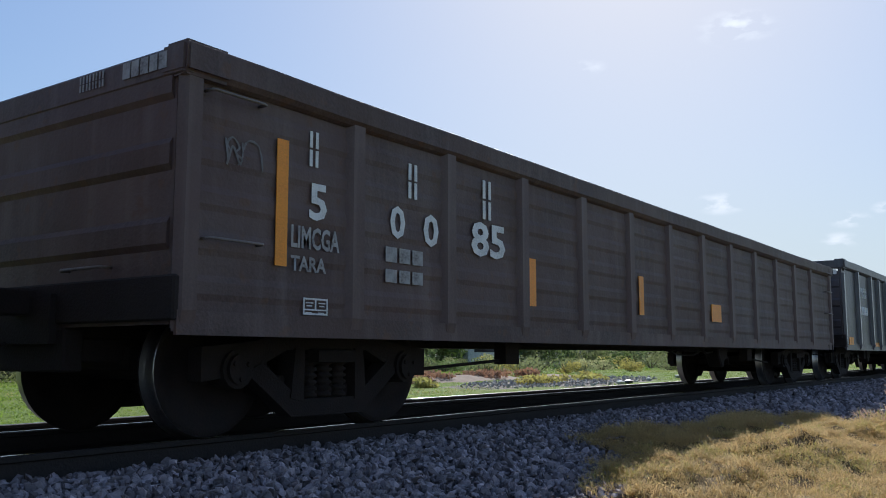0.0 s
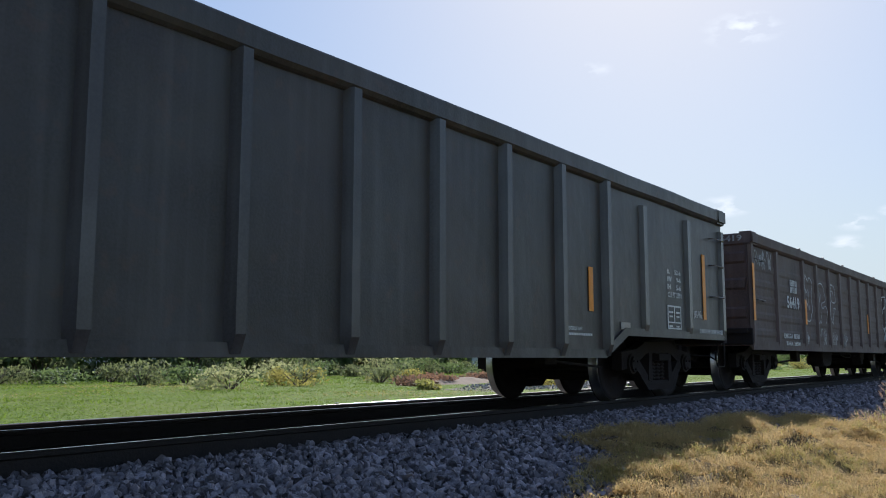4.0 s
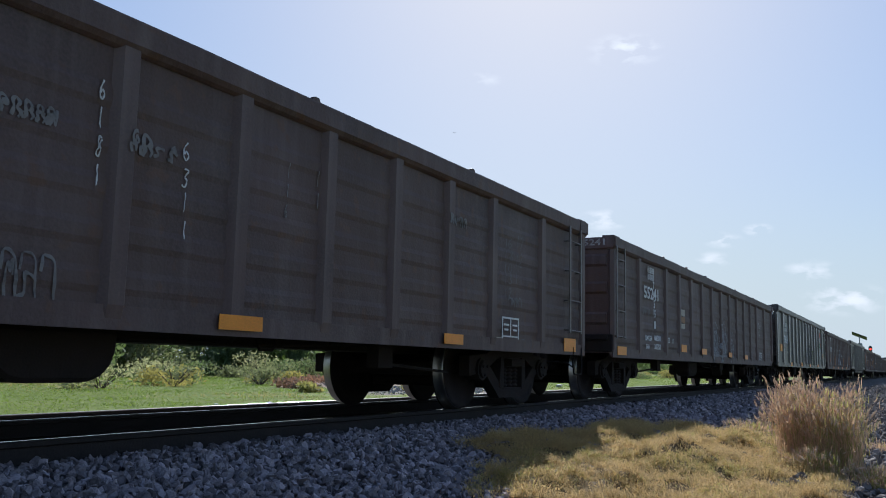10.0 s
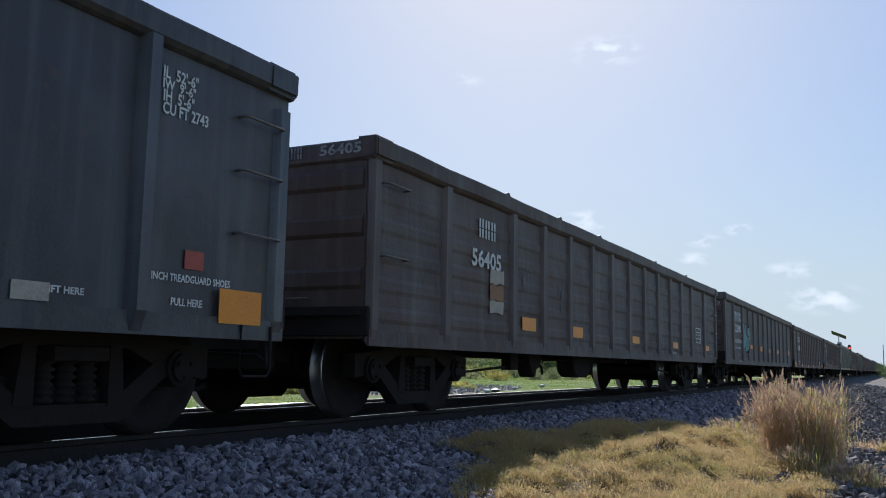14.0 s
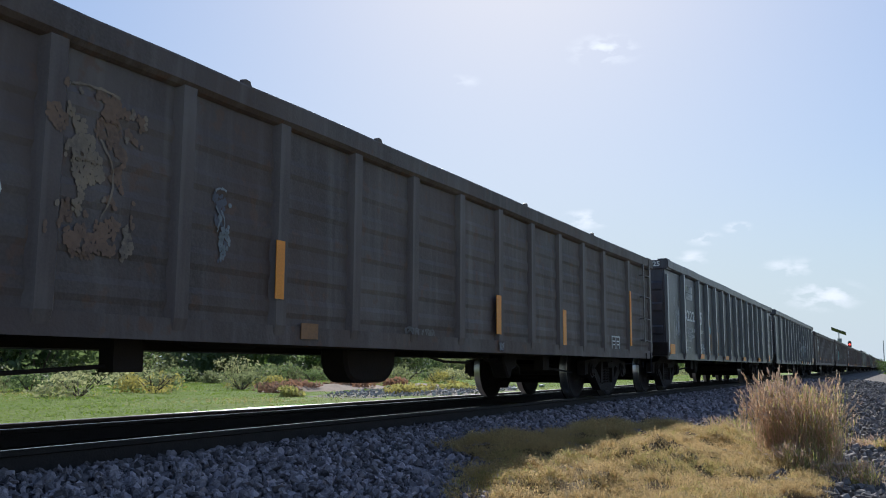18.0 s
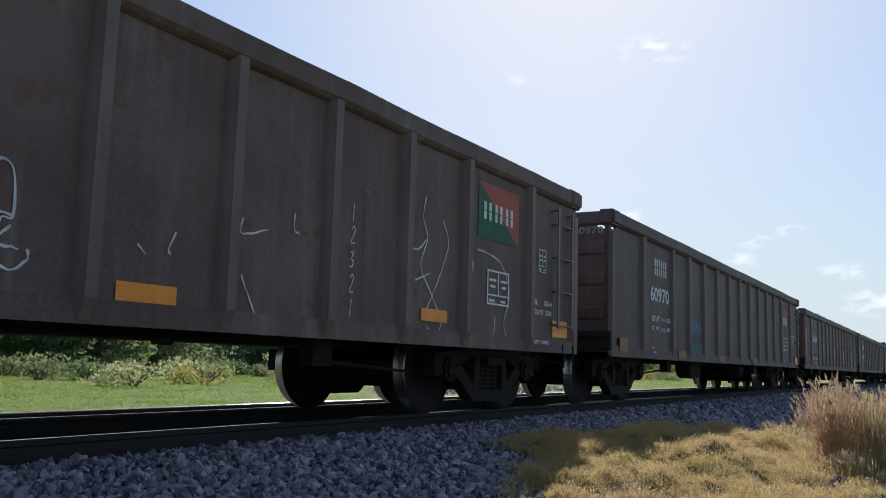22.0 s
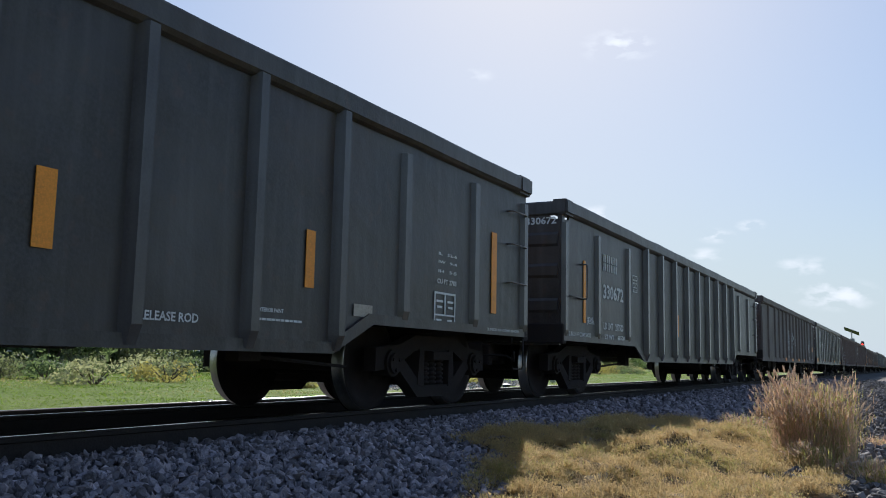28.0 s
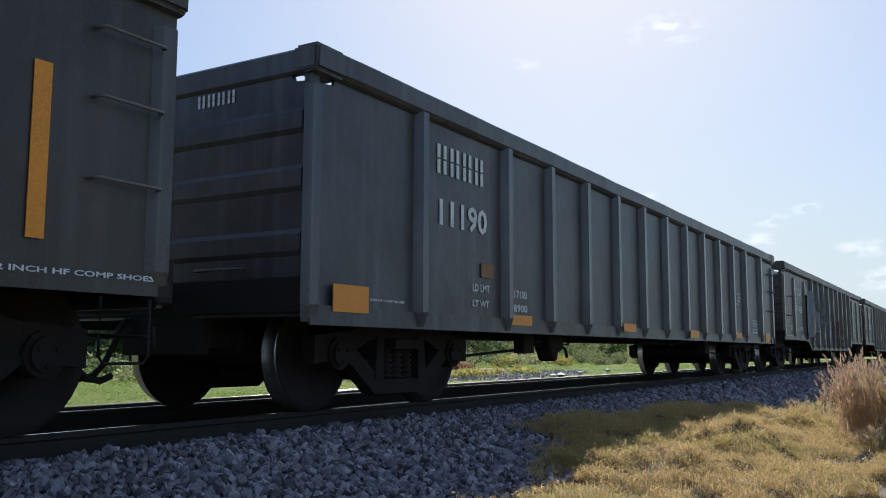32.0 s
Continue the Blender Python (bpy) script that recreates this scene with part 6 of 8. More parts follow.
car_spec(7, "panel", "brown", "dusty brown gondola with ribbed side panels", ladders=(7.56,), shift=-0.20, sump=0.45,
         plates=[(-7.92, 0.69, 0.43, 0.22), (-4.68, 0.7, 0.44, 0.13), (-1.82, 0.7, 0.43, 0.1), (1.08, 0.7, 0.43, 0.1), (4.17, 0.7, 0.4, 0.1), (7.46, 0.7, 0.43, 0.17)],
         texts=[(-6.12, 1.8, 0.83, 0.26, '#TFM'), (-6.21, 1.43, 1.02, 0.26, '56344'), (-6.03, 0.9, 0.58, 0.07, 'LIMCGA  88500'), (-6.03, 0.81, 0.58, 0.07, 'TARA  30530')],
         boxes=[(5.58, 0.74, 0.46, 0.3)],
         graffiti=[(-4.76, 0.83, 0.55, 0.18, 5, 'faint'), (5.75, 1.17, 0.38, 0.1, 4, 'faint'), (4.25, 1.88, 0.45, 0.1, 5, 'faint'), (-0.56, 1.72, 0.36, 0.1, 5, 'faint'), (-0.47, 0.78, 0.35, 0.26, 3, 'faint'), (0.27, 1.7, 0.42, 0.13, 4, 'faint'), (6.1, 0.71, 0.2, 0.1, 1, 'faint')],
         chalked=[(5.6, 1.26, 0.26, 0.7, '16/18/10/13/12', True), (5.92, 1.42, 0.24, 0.62, '17/12/11', True), (0.05, 1.46, 0.1, 0.66, '6/1/8/1', False), (0.72, 1.24, 0.14, 0.66, '6/3/1/1', False), (1.75, 1.56, 0.08, 0.42, '1/1/6', True), (2.12, 1.67, 0.08, 0.34, '1/1', True)],
         patches=[(5.4, 0.77, 0.16, 0.04)])
car_spec(8, "flat", "grey", "dull grey gondola with pale teal graffiti", shift=-0.03, sump=0,
         plates=[(-3.43, 1.16, 0.44, 0.12), (-1.22, 1.13, 0.45, 0.15), (0.89, 1.13, 0.41, 0.12), (3.34, 1.13, 0.46, 0.14), (6.98, 1.13, 0.43, 0.2)],
         texts=[(6.93, 0.91, 0.23, 0.06, 'PULL HERE'), (5.66, 0.74, 0.39, 0.05, '2 INCH HF COMP SHOES'), (-6.28, 1.88, 1.1, 0.26, '#KCSM'), (-6.21, 1.56, 0.99, 0.23, '22090'), (-6.35, 1.27, 1.23, 0.1, 'LD LMT 197200 LBS'), (-6.34, 1.09, 1.17, 0.07, 'LT WT   65800   ,,'), (-5.82, 0.74, 0.41, 0.03, '2 INCH HF COMP SHOES')],
         patches=[(-5.72, 0.91, 0.1, 0.08)],
         graffiti=[(-5.3, 0.7, 2.0, 1.2, 1, 'wildstyle'), (5.45, 1.1, 1.1, 0.95, 1, 'smudge'), (-2.3, 0.9, 0.5, 0.7, 2, 'faint'), (-1.1, 0.85, 0.6, 0.8, 2, 'faint'), (0.3, 0.8, 0.5, 0.9, 3, 'faint'), (1.7, 0.8, 0.5, 0.8, 2, 'faint'), (3.0, 0.8, 0.6, 0.8, 3, 'faint'), (4.2, 0.8, 0.4, 0.8, 2, 'faint')])
car_spec(9, "panel", "grey", "grey-brown gondola with faded stencils", shift=-0.08, sump=-0.5,
         plates=[(-4.55, 0.94, 0.45, 0.16), (-2.68, 0.92, 0.43, 0.15), (0.43, 0.93, 0.45, 0.12), (3.5, 0.92, 0.43, 0.12), (6.92, 0.94, 0.4, 0.12)],
         texts=[(-5.81, 1.9, 0.48, 0.21, '#TFM'), (-5.98, 1.57, 0.78, 0.2, '56405')],
         boxes=[(5.76, 1.09, 0.56, 0.34)],
         patches=[(-5.5, 1.08, 0.38, 0.5)],
         graffiti=[(-3.31, 1.22, 0.28, 0.43, 2, 'faint'), (-4.52, 1.42, 0.33, 0.27, 3, 'faint'), (1.4, 0.76, 0.5, 0.38, 2, 'brownfill'), (2.4, 0.76, 0.45, 0.42, 2, 'faint'), (3.45, 0.75, 0.45, 0.1, 4, 'chalk')])
car_spec(10, "close", "blue", "dark blue-grey gondola with thick grey graffiti", top=2.665, shift=-0.07, sump=1.0,
         plates=[(1.51, 0.7, 0.44, 0.12), (4.45, 0.7, 0.45, 0.11), (7.57, 0.76, 0.43, 0.23)],
         texts=[(6.99, 2.27, 0.31, 0.08, 'IL  52\'-6"'), (6.99, 2.2, 0.29, 0.07, 'IW  9\'-6"'), (7.0, 2.12, 0.27, 0.08, 'IH  5\'-6"'), (7.0, 2.04, 0.41, 0.08, 'CU FT 2743'), (6.94, 1.0, 0.76, 0.05, '2 INCH TREADGUARD SHOES'), (6.24, 0.86, 0.26, 0.04, 'LIFT HERE'), (7.16, 0.85, 0.28, 0.05, 'PULL HERE'), (6.88, 1.3, 0.36, 0.045, '|JACK HERE')],
         patches=[(6.04, 0.81, 0.23, 0.1), (3.64, 1.13, 0.27, 0.16)],
         graffiti=[(0.9, 0.78, 1.1, 1.5, 1, 'greyline'), (2.2, 0.8, 1.0, 1.4, 1, 'greyline'), (3.3, 0.8, 0.8, 1.45, 1, 'greyline'), (4.62, 1.11, 0.52, 0.5, 3, 'chalk')],
         red=[(7.26, 1.09, 0.17, 0.12)])
car_spec(11, "close", "blue", "dark blue-grey gondola with faded tan graffiti", top=2.65, shift=-0.02, sump=0,
         plates=[(-7.84, 0.77, 0.4, 0.2), (-4.84, 0.7, 0.44, 0.11), (-1.83, 0.7, 0.44, 0.1), (1.14, 0.7, 0.46, 0.1), (4.24, 0.7, 0.4, 0.11), (7.05, 0.72, 0.46, 0.2)],
         texts=[(-6.36, 1.98, 0.92, 0.3, '#NDYX'), (-6.32, 1.51, 1.05, 0.24, '3222'), (-4.88, 1.48, 0.45, 0.3, '25'), (-5.61, 1.28, 0.37, 0.08, 'LD LMT'), (-5.62, 1.14, 0.34, 0.07, 'LT WT'), (-4.61, 1.28, 0.29, 0.08, '220400'), (-4.6, 1.12, 0.25, 0.07, '~65600'), (-6.25, 0.92, 0.51, 0.03, '2 INCH HF COMP SHOES'), (-6.29, 0.85, 0.27, 0.04, 'LIFT HERE')],
         graffiti=[(-6.42, 1.06, 0.76, 0.3, 5, 'white'), (-7.35, 1.05, 0.55, 0.85, 3, 'chalk'), (-7.2, 1.2, 0.4, 0.5, 2, 'chalk'), (-4.87, 0.78, 0.68, 0.26, 5, 'white'), (-3.88, 0.72, 0.7, 1.0, 2, 'ghost'), (-3.9, 1.72, 0.42, 0.3, 2, 'chalk'), (-3.75, 1.62, 0.5, 0.22, 3, 'faint'), (-2.7, 1.62, 0.55, 0.3, 4, 'faint'), (-2.85, 0.72, 0.6, 0.95, 1, 'ghost'), (-1.8, 0.8, 0.5, 0.9, 1, 'ghost'), (-0.82, 0.95, 0.5, 0.85, 1, 'ghost'), (-0.75, 0.76, 0.4, 0.18, 3, 'chalk'), (0.2, 0.95, 0.6, 0.95, 1, 'white'), (0.25, 1.9, 0.5, 0.25, 2, 'chalk'), (1.27, 0.95, 0.5, 1.15, 1, 'white'), (2.3, 1.7, 0.35, 0.4, 1, 'white'), (2.3, 0.85, 0.4, 0.5, 2, 'faint'), (3.3, 1.62, 0.35, 0.45, 1, 'white'), (4.35, 1.55, 0.4, 0.4, 1, 'white'), (5.4, 1.5, 0.45, 0.3, 2, 'chalk')])
car_spec(12, "panel", "grey", "grey-brown ribbed gondola with upright yellow reflectors", ladders=(7.56,), shift=-0.10, sump=-0.5,
         plates=[(-7.24, 0.98, 0.1, 0.9), (-2.89, 0.99, 0.1, 0.43), (1.1, 0.87, 0.13, 0.44), (3.43, 0.8, 0.13, 0.48), (6.7, 0.86, 0.1, 0.93)],
         texts=[(-5.82, 1.76, 0.57, 0.22, '#TFM'), (-5.95, 1.29, 0.85, 0.22, '56360'), (-7.37, 0.74, 0.42, 0.04, '~====='), (-7.36, 0.7, 0.59, 0.05, '~======')],
         boxes=[(5.73, 0.71, 0.45, 0.29)],
         dull=[(-2.54, 0.71, 0.22, 0.12)],
         patches=[(-4.52, 0.7, 0.36, 0.08)],
         graffiti=[(-1.68, 0.69, 0.36, 0.09, 14, 'speck'), (1.2, 0.69, 0.36, 0.1, 12, 'speck'), (-0.9, 0.8, 0.6, 0.06, 6, 'faint'), (-4.9, 1.1, 0.75, 1.0, 1, 'rusty'), (-3.55, 1.2, 0.2, 0.5, 2, 'smudge')])
car_spec(13, "panel", "brown", "dark brown ribbed gondola with worn stencils", shift=-0.01, sump=-0.3,
         plates=[(-7.94, 1.03, 0.1, 0.83), (-3.82, 1.12, 0.1, 0.44), (-0.75, 1.05, 0.11, 0.46), (2.31, 0.99, 0.13, 0.46), (5.4, 1.02, 0.13, 0.45)],
         texts=[(-5.83, 2.02, 0.43, 0.21, '~#TFM'), (-6.17, 1.52, 1.02, 0.23, '56414'), (-6.17, 0.97, 0.42, 0.07, 'LIMCGA'), (-5.59, 0.96, 0.43, 0.08, '89400'), (-6.07, 0.82, 0.23, 0.07, 'TARA'), (-5.6, 0.81, 0.42, 0.08, '29900')],
         boxes=[(5.57, 0.75, 0.41, 0.14)],
         graffiti=[(1.22, 1.24, 0.07, 0.69, 5, 'faint')])
car_spec(14, "wide", "brown", "brown-black gondola with a flag panel and blue scrawl", shift=-0.09, sump=-1.3,
         plates=[(7.5, 0.75, 0.42, 0.2)],
         texts=[(5.68, 1.41, 0.34, 0.06, 'IL  52\'-6"'), (6.17, 1.4, 0.26, 0.06, '16.00 M'), (5.68, 1.3, 0.35, 0.06, 'IW  9\'-6"'), (6.2, 1.31, 0.23, 0.05, '2.90 M'), (5.68, 1.2, 0.34, 0.06, 'IH  5\'-6"'), (6.21, 1.21, 0.22, 0.05, '1.68 M'), (5.67, 1.1, 0.41, 0.05, 'CU FT 2743'), (6.15, 1.11, 0.27, 0.05, '77.95 M'), (7.15, 1.5, 0.47, 0.06, 'EMPTY LOAD'), (7.16, 1.39, 0.35, 0.06, '7.16 ADJ'), (7.16, 1.3, 0.24, 0.06, 'BLOCK'), (7.13, 1.05, 0.5, 0.035, '~2 INCH HF COMP SHOES'), (6.86, 1.12, 0.3, 0.04, '|~JACK HERE'), (7.25, 0.82, 0.24, 0.03, '~PULL HERE'), (-5.98, 1.96, 0.71, 0.26, '#TFM'), (-6.19, 1.54, 1.01, 0.24, '60970'), (-6.1, 1.24, 0.39, 0.09, 'LD LMT'), (-5.63, 1.25, 0.29, 0.07, '~======'), (-5.29, 1.25, 0.18, 0.07, 'LBS'), (-6.1, 1.11, 0.38, 0.06, 'LT   WT'), (-5.65, 1.09, 0.28, 0.08, '~======'), (-5.3, 1.11, 0.18, 0.06, 'LBS'), (-6.1, 0.82, 0.11, 0.03, 'LIFT'), (-6.1, 0.75, 0.12, 0.03, 'HERE')],
         patches=[(5.85, 0.76, 0.19, 0.08)],
         graffiti=[(-3.75, 1.11, 0.69, 0.29, 4, 'blue'), (-3.72, 0.74, 0.65, 0.29, 4, 'blue')],
         flags=[(5.75, 1.6, 0.75, 0.58)],
         dull=[(-4.73, 0.7, 0.45, 0.13), (-1.77, 0.7, 0.42, 0.1), (1.32, 0.7, 0.49, 0.1), (-7.69, 0.74, 0.34, 0.19)])
car_spec(15, "close", "rust", "rust-brown gondola with flag panel and scraped paint", top=2.625, ladders=(7.56,), shift=-0.12, sump=0,
         plates=[(-7.82, 0.92, 0.44, 0.19), (-1.68, 0.84, 0.43, 0.13), (1.45, 0.8, 0.44, 0.11), (4.67, 0.87, 0.45, 0.11), (7.55, 0.84, 0.44, 0.19)],
         texts=[(7.06, 1.18, 0.48, 0.06, 'IL     52-6'), (7.05, 1.07, 0.48, 0.06, 'CU FT  2700'), (7.0, 0.75, 0.41, 0.04, 'LIFT HERE'), (-2.6, 0.73, 0.24, 0.03, 'REL. ROD'), (-5.9, 1.91, 0.56, 0.19, '#TFM'), (-6.05, 1.47, 0.79, 0.26, '60113')],
         boxes=[(5.91, 1.1, 0.49, 0.35), (7.16, 1.55, 0.2, 0.26), (-7.0, 1.65, 0.2, 0.24)],
         scrawl=[[(0.80, 1.12), (0.72, 1.04), (0.72, 0.96), (0.81, 0.90), (0.90, 0.96), (0.90, 1.01)], [(0.74, 1.02), (0.85, 1.01)], [(4.71, 1.97), (4.67, 1.77), (4.75, 1.60), (4.65, 1.34), (4.84, 1.11), (5.02, 0.88), (4.93, 0.77), (4.78, 0.81)], [(4.41, 1.51), (4.59, 1.48), (4.73, 1.58)], [(4.56, 1.21), (4.80, 1.29)], [(5.02, 1.80), (5.12, 1.60), (5.02, 1.36), (4.86, 1.11), (4.72, 0.91)], [(5.70, 1.62), (5.95, 1.60), (6.23, 1.52), (6.42, 1.24), (6.30, 0.94), (6.40, 0.75)], [(5.61, 1.50), (5.58, 1.28)], [(6.10, 0.99), (6.05, 0.76), (5.87, 0.69), (5.80, 0.75)], [(2.43, 1.04), (2.50, 0.92), (2.59, 0.78), (2.66, 0.67)], [(2.42, 1.41), (2.42, 1.31), (2.67, 1.37)], [(2.94, 1.53), (2.94, 1.41), (3.00, 1.39)], [(1.86, 1.24), (1.81, 1.13), (1.83, 1.10)], [(1.58, 1.13), (1.64, 1.08)]],
         chalked=[(3.60, 0.84, 0.16, 0.93, '1/2/3/2/1', False), (3.75, 1.29, 0.20, 0.65, '6/1/8/8/1', True)],
         graffiti=[(-5.05, 0.66, 1.6, 0.3, 3, 'speck'), (-4.0, 0.66, 1.2, 0.46, 5, 'speck'), (-2.9, 0.66, 1.0, 0.34, 3, 'speck'), (-5.05, 1.1, 0.5, 0.35, 2, 'chalk'), (-4.58, 1.65, 0.42, 0.38, 2, 'chalk'), (-4.62, 1.2, 0.3, 0.3, 2, 'chalk'), (-3.64, 2.0, 0.3, 0.22, 3, 'chalk'), (-3.3, 1.65, 0.14, 0.62, 5, 'faint'), (-4.25, 1.1, 0.12, 0.6, 5, 'faint'), (-1.7, 0.7, 0.67, 0.66, 2, 'white'), (-0.71, 0.72, 0.68, 0.62, 3, 'white'), (0.45, 0.87, 0.4, 0.56, 2, 'chalk'), (-0.59, 1.36, 0.45, 0.28, 2, 'white'), (-7.82, 0.75, 1.32, 0.66, 4, 'white'), (-6.14, 0.93, 1.01, 0.64, 3, 'chalk')],
         flags=[(5.7, 1.75, 0.92, 0.56)])
car_spec(16, "wide", "black", "black gondola with a diamond placard and square patches", shift=-0.10, sump=-1.4,
         plates=[(-7.71, 0.74, 0.41, 0.2), (-3.61, 0.81, 0.45, 0.12), (-0.56, 0.82, 0.43, 0.11), (2.31, 0.8, 0.4, 0.1), (4.59, 0.81, 0.4, 0.1), (7.28, 0.73, 0.46, 0.17)],
         texts=[(-6.04, 1.98, 0.81, 0.34, '#WFRX'), (-5.58, 1.51, 0.48, 0.26, '321'), (-4.71, 1.49, 0.49, 0.27, '781'), (-5.79, 1.25, 0.71, 0.06, 'LD LMT 217400'), (-5.81, 1.1, 0.71, 0.06, 'LT WT   68600'), (-5.82, 0.83, 0.24, 0.03, '2 INCH HF'), (-5.81, 0.78, 0.26, 0.03, 'COMP SHOE'), (-4.66, 1.2, 0.26, 0.035, 'DEFECT CARD'), (7.04, 0.79, 0.16, 0.03, 'JACK HERE'), (7.3, 0.88, 0.17, 0.03, 'PULL HERE')],
         patches=[(-5.33, 0.83, 0.19, 0.11), (-1.48, 0.81, 0.19, 0.11), (1.55, 0.81, 0.21, 0.1), (4.64, 1.08, 0.24, 0.12), (5.67, 1.07, 0.45, 0.32)],
         graffiti=[(7.64, 1.44, 0.35, 0.37, 2, 'white'), (-3.69, 0.91, 0.71, 0.32, 3, 'greyfill'), (-7.63, 0.91, 0.76, 0.46, 3, 'chalk'), (-2.75, 1.0, 0.2, 0.6, 2, 'smudge'), (-0.3, 0.95, 0.7, 0.9, 2, 'rusty'), (1.2, 0.95, 0.7, 0.9, 2, 'rusty'), (2.6, 0.9, 0.6, 0.9, 2, 'rusty'), (4.0, 0.9, 0.6, 0.9, 2, 'rusty')],
         placards=[(6.45, 1.19, 0.32, 0.49)])
car_spec(17, "wide", "grey", "grey-brown gondola with white line graffiti", shift=-0.02, sump=-1.2,
         plates=[(-2.53, 0.7, 0.4, 0.12), (-0.59, 0.7, 0.43, 0.1), (1.53, 0.72, 0.43, 0.1), (3.54, 0.72, 0.44, 0.1), (7.19, 1.18, 0.45, 0.22)],
         texts=[(7.19, 0.82, 0.3, 0.05, 'PULL HERE'), (7.1, 2.16, 0.37, 0.13, '~===='), (7.11, 2.07, 0.37, 0.13, '~===='), (7.16, 2.0, 0.36, 0.11, '~====')],
         boxes=[(5.7, 1.12, 0.44, 0.34)],
         patches=[(2.59, 0.7, 0.035, 0.31), (3.52, 1.1, 0.22, 0.11), (3.57, 1.26, 0.14, 0.03), (6.13, 0.83, 0.23, 0.11), (-1.45, 0.81, 0.24, 0.1)],
         graffiti=[(-1.56, 1.12, 0.59, 0.75, 3, 'white'), (-0.54, 1.05, 0.64, 0.74, 2, 'white'), (0.66, 1.32, 0.33, 0.24, 1, 'white'), (-2.45, 1.41, 0.36, 0.59, 4, 'faint'), (2.46, 1.36, 0.1, 0.5, 6, 'faint')],
         chalked=[(2.64, 1.14, 0.2, 0.9, '1/6/11/8/6/10', False)],
         placards=[(6.39, 1.3, 0.3, 0.47)])
car_spec(18, "tub", "black", "clean black gondola with drop-centre sill and white stencils", mid=0.04, shift=0.06, sump=0,
         plates=[(-7.28, 1.05, 0.1, 0.87), (-1.68, 1.03, 0.12, 0.43)],
         texts=[(-6.37, 1.87, 0.74, 0.25, '#WFRX'), (-6.37, 1.45, 1.03, 0.22, '330672'), (-6.36, 0.99, 1.01, 0.11, 'LD LMT   217500'), (-6.38, 0.85, 1.02, 0.07, 'LT WT    68500'), (-7.93, 0.85, 0.91, 0.06, '2 INCH HF COMP SHOES'), (-7.11, 1.08, 0.26, 0.06, 'LIFT AND'), (-7.11, 1.03, 0.31, 0.06, 'JACK HERE')],
         boxes=[(-4.79, 1.67, 0.27, 0.28)])
car_spec(19, "tub", "black", "clean black gondola with yellow upright reflectors", top=2.655, shift=-0.08, sump=0,
         plates=[(-7.32, 1.02, 0.1, 0.81), (-1.85, 1.02, 0.13, 0.43), (1.6, 1.04, 0.13, 0.43), (3.95, 1.02, 0.11, 0.44), (7.29, 1.01, 0.13, 0.89)],
         texts=[(-6.33, 1.89, 0.87, 0.25, '#KCSM'), (-6.36, 1.43, 1.05, 0.23, '32179'), (-6.32, 0.99, 0.4, 0.07, 'LD LMT'), (-5.72, 0.99, 0.41, 0.09, '219300'), (-6.31, 0.83, 0.33, 0.09, 'LT WT'), (-5.64, 0.82, 0.34, 0.08, '66700'), (-7.88, 0.85, 0.8, 0.055, '2 INCH HF COMP SHOES'), (-7.2, 1.05, 0.24, 0.045, 'LIFT AND'), (-7.2, 0.97, 0.3, 0.045, 'JACK HERE'), (2.35, 0.7, 0.5, 0.06, 'RELEASE ROD'), (7.15, 0.82, 0.87, 0.03, '2 INCH HF COMP SHOES'), (6.07, 1.51, 0.39, 0.03, 'IL   52-6'), (6.07, 1.43, 0.39, 0.03, 'IW   9-4'), (6.07, 1.34, 0.39, 0.03, 'IH   5-5'), (6.05, 1.23, 0.41, 0.05, 'CU FT 2785'), (3.42, 0.81, 0.29, 0.03, 'EXTERIOR PAINT'), (3.42, 0.75, 0.52, 0.02, '==========')],
         boxes=[(-4.71, 1.63, 0.23, 0.28), (6.0, 0.84, 0.44, 0.31)],
         patches=[(4.62, 0.84, 0.28, 0.1)])
car_spec(20, "tub", "black", "black gondola covered with large coloured graffiti", top=2.655, shift=-0.20, sump=0,
         plates=[(-3.88, 0.97, 0.1, 0.47), (-1.52, 0.99, 0.1, 0.47), (3.92, 0.99, 0.11, 0.47)],
         texts=[(-6.32, 1.93, 0.86, 0.21, '#KCSM'), (-6.31, 1.48, 0.92, 0.21, '61406'), (-6.35, 1.03, 0.39, 0.06, 'LD LMT'), (-5.76, 1.04, 0.42, 0.09, '218200'), (-6.34, 0.87, 0.33, 0.05, 'LT WT'), (-5.68, 0.86, 0.35, 0.08, '67800'), (-7.9, 0.86, 0.92, 0.04, '2 INCH HF COMP SHOES'), (-7.09, 1.1, 0.24, 0.04, 'LIFT AND'), (-7.08, 1.03, 0.3, 0.05, 'JACK HERE'), (6.0, 1.55, 0.43, 0.03, 'IL   52-6'), (6.01, 1.45, 0.43, 0.03, 'IW   9-4'), (6.01, 1.35, 0.43, 0.03, 'IH   5-5'), (5.98, 1.25, 0.47, 0.04, 'CU FT 2785')],
         boxes=[(5.96, 0.86, 0.45, 0.28)],
         patches=[(4.6, 0.81, 0.24, 0.09)],
         graffiti=[(-5.0, 0.6, 8.0, 1.8, 1, 'mural'), (2.42, 1.76, 0.45, 0.3, 3, 'white'), (3.42, 1.05, 0.5, 1.05, 3, 'white'), (4.4, 1.05, 0.5, 1.05, 4, 'chalk'), (3.5, 0.72, 0.4, 0.3, 2, 'chalk')])
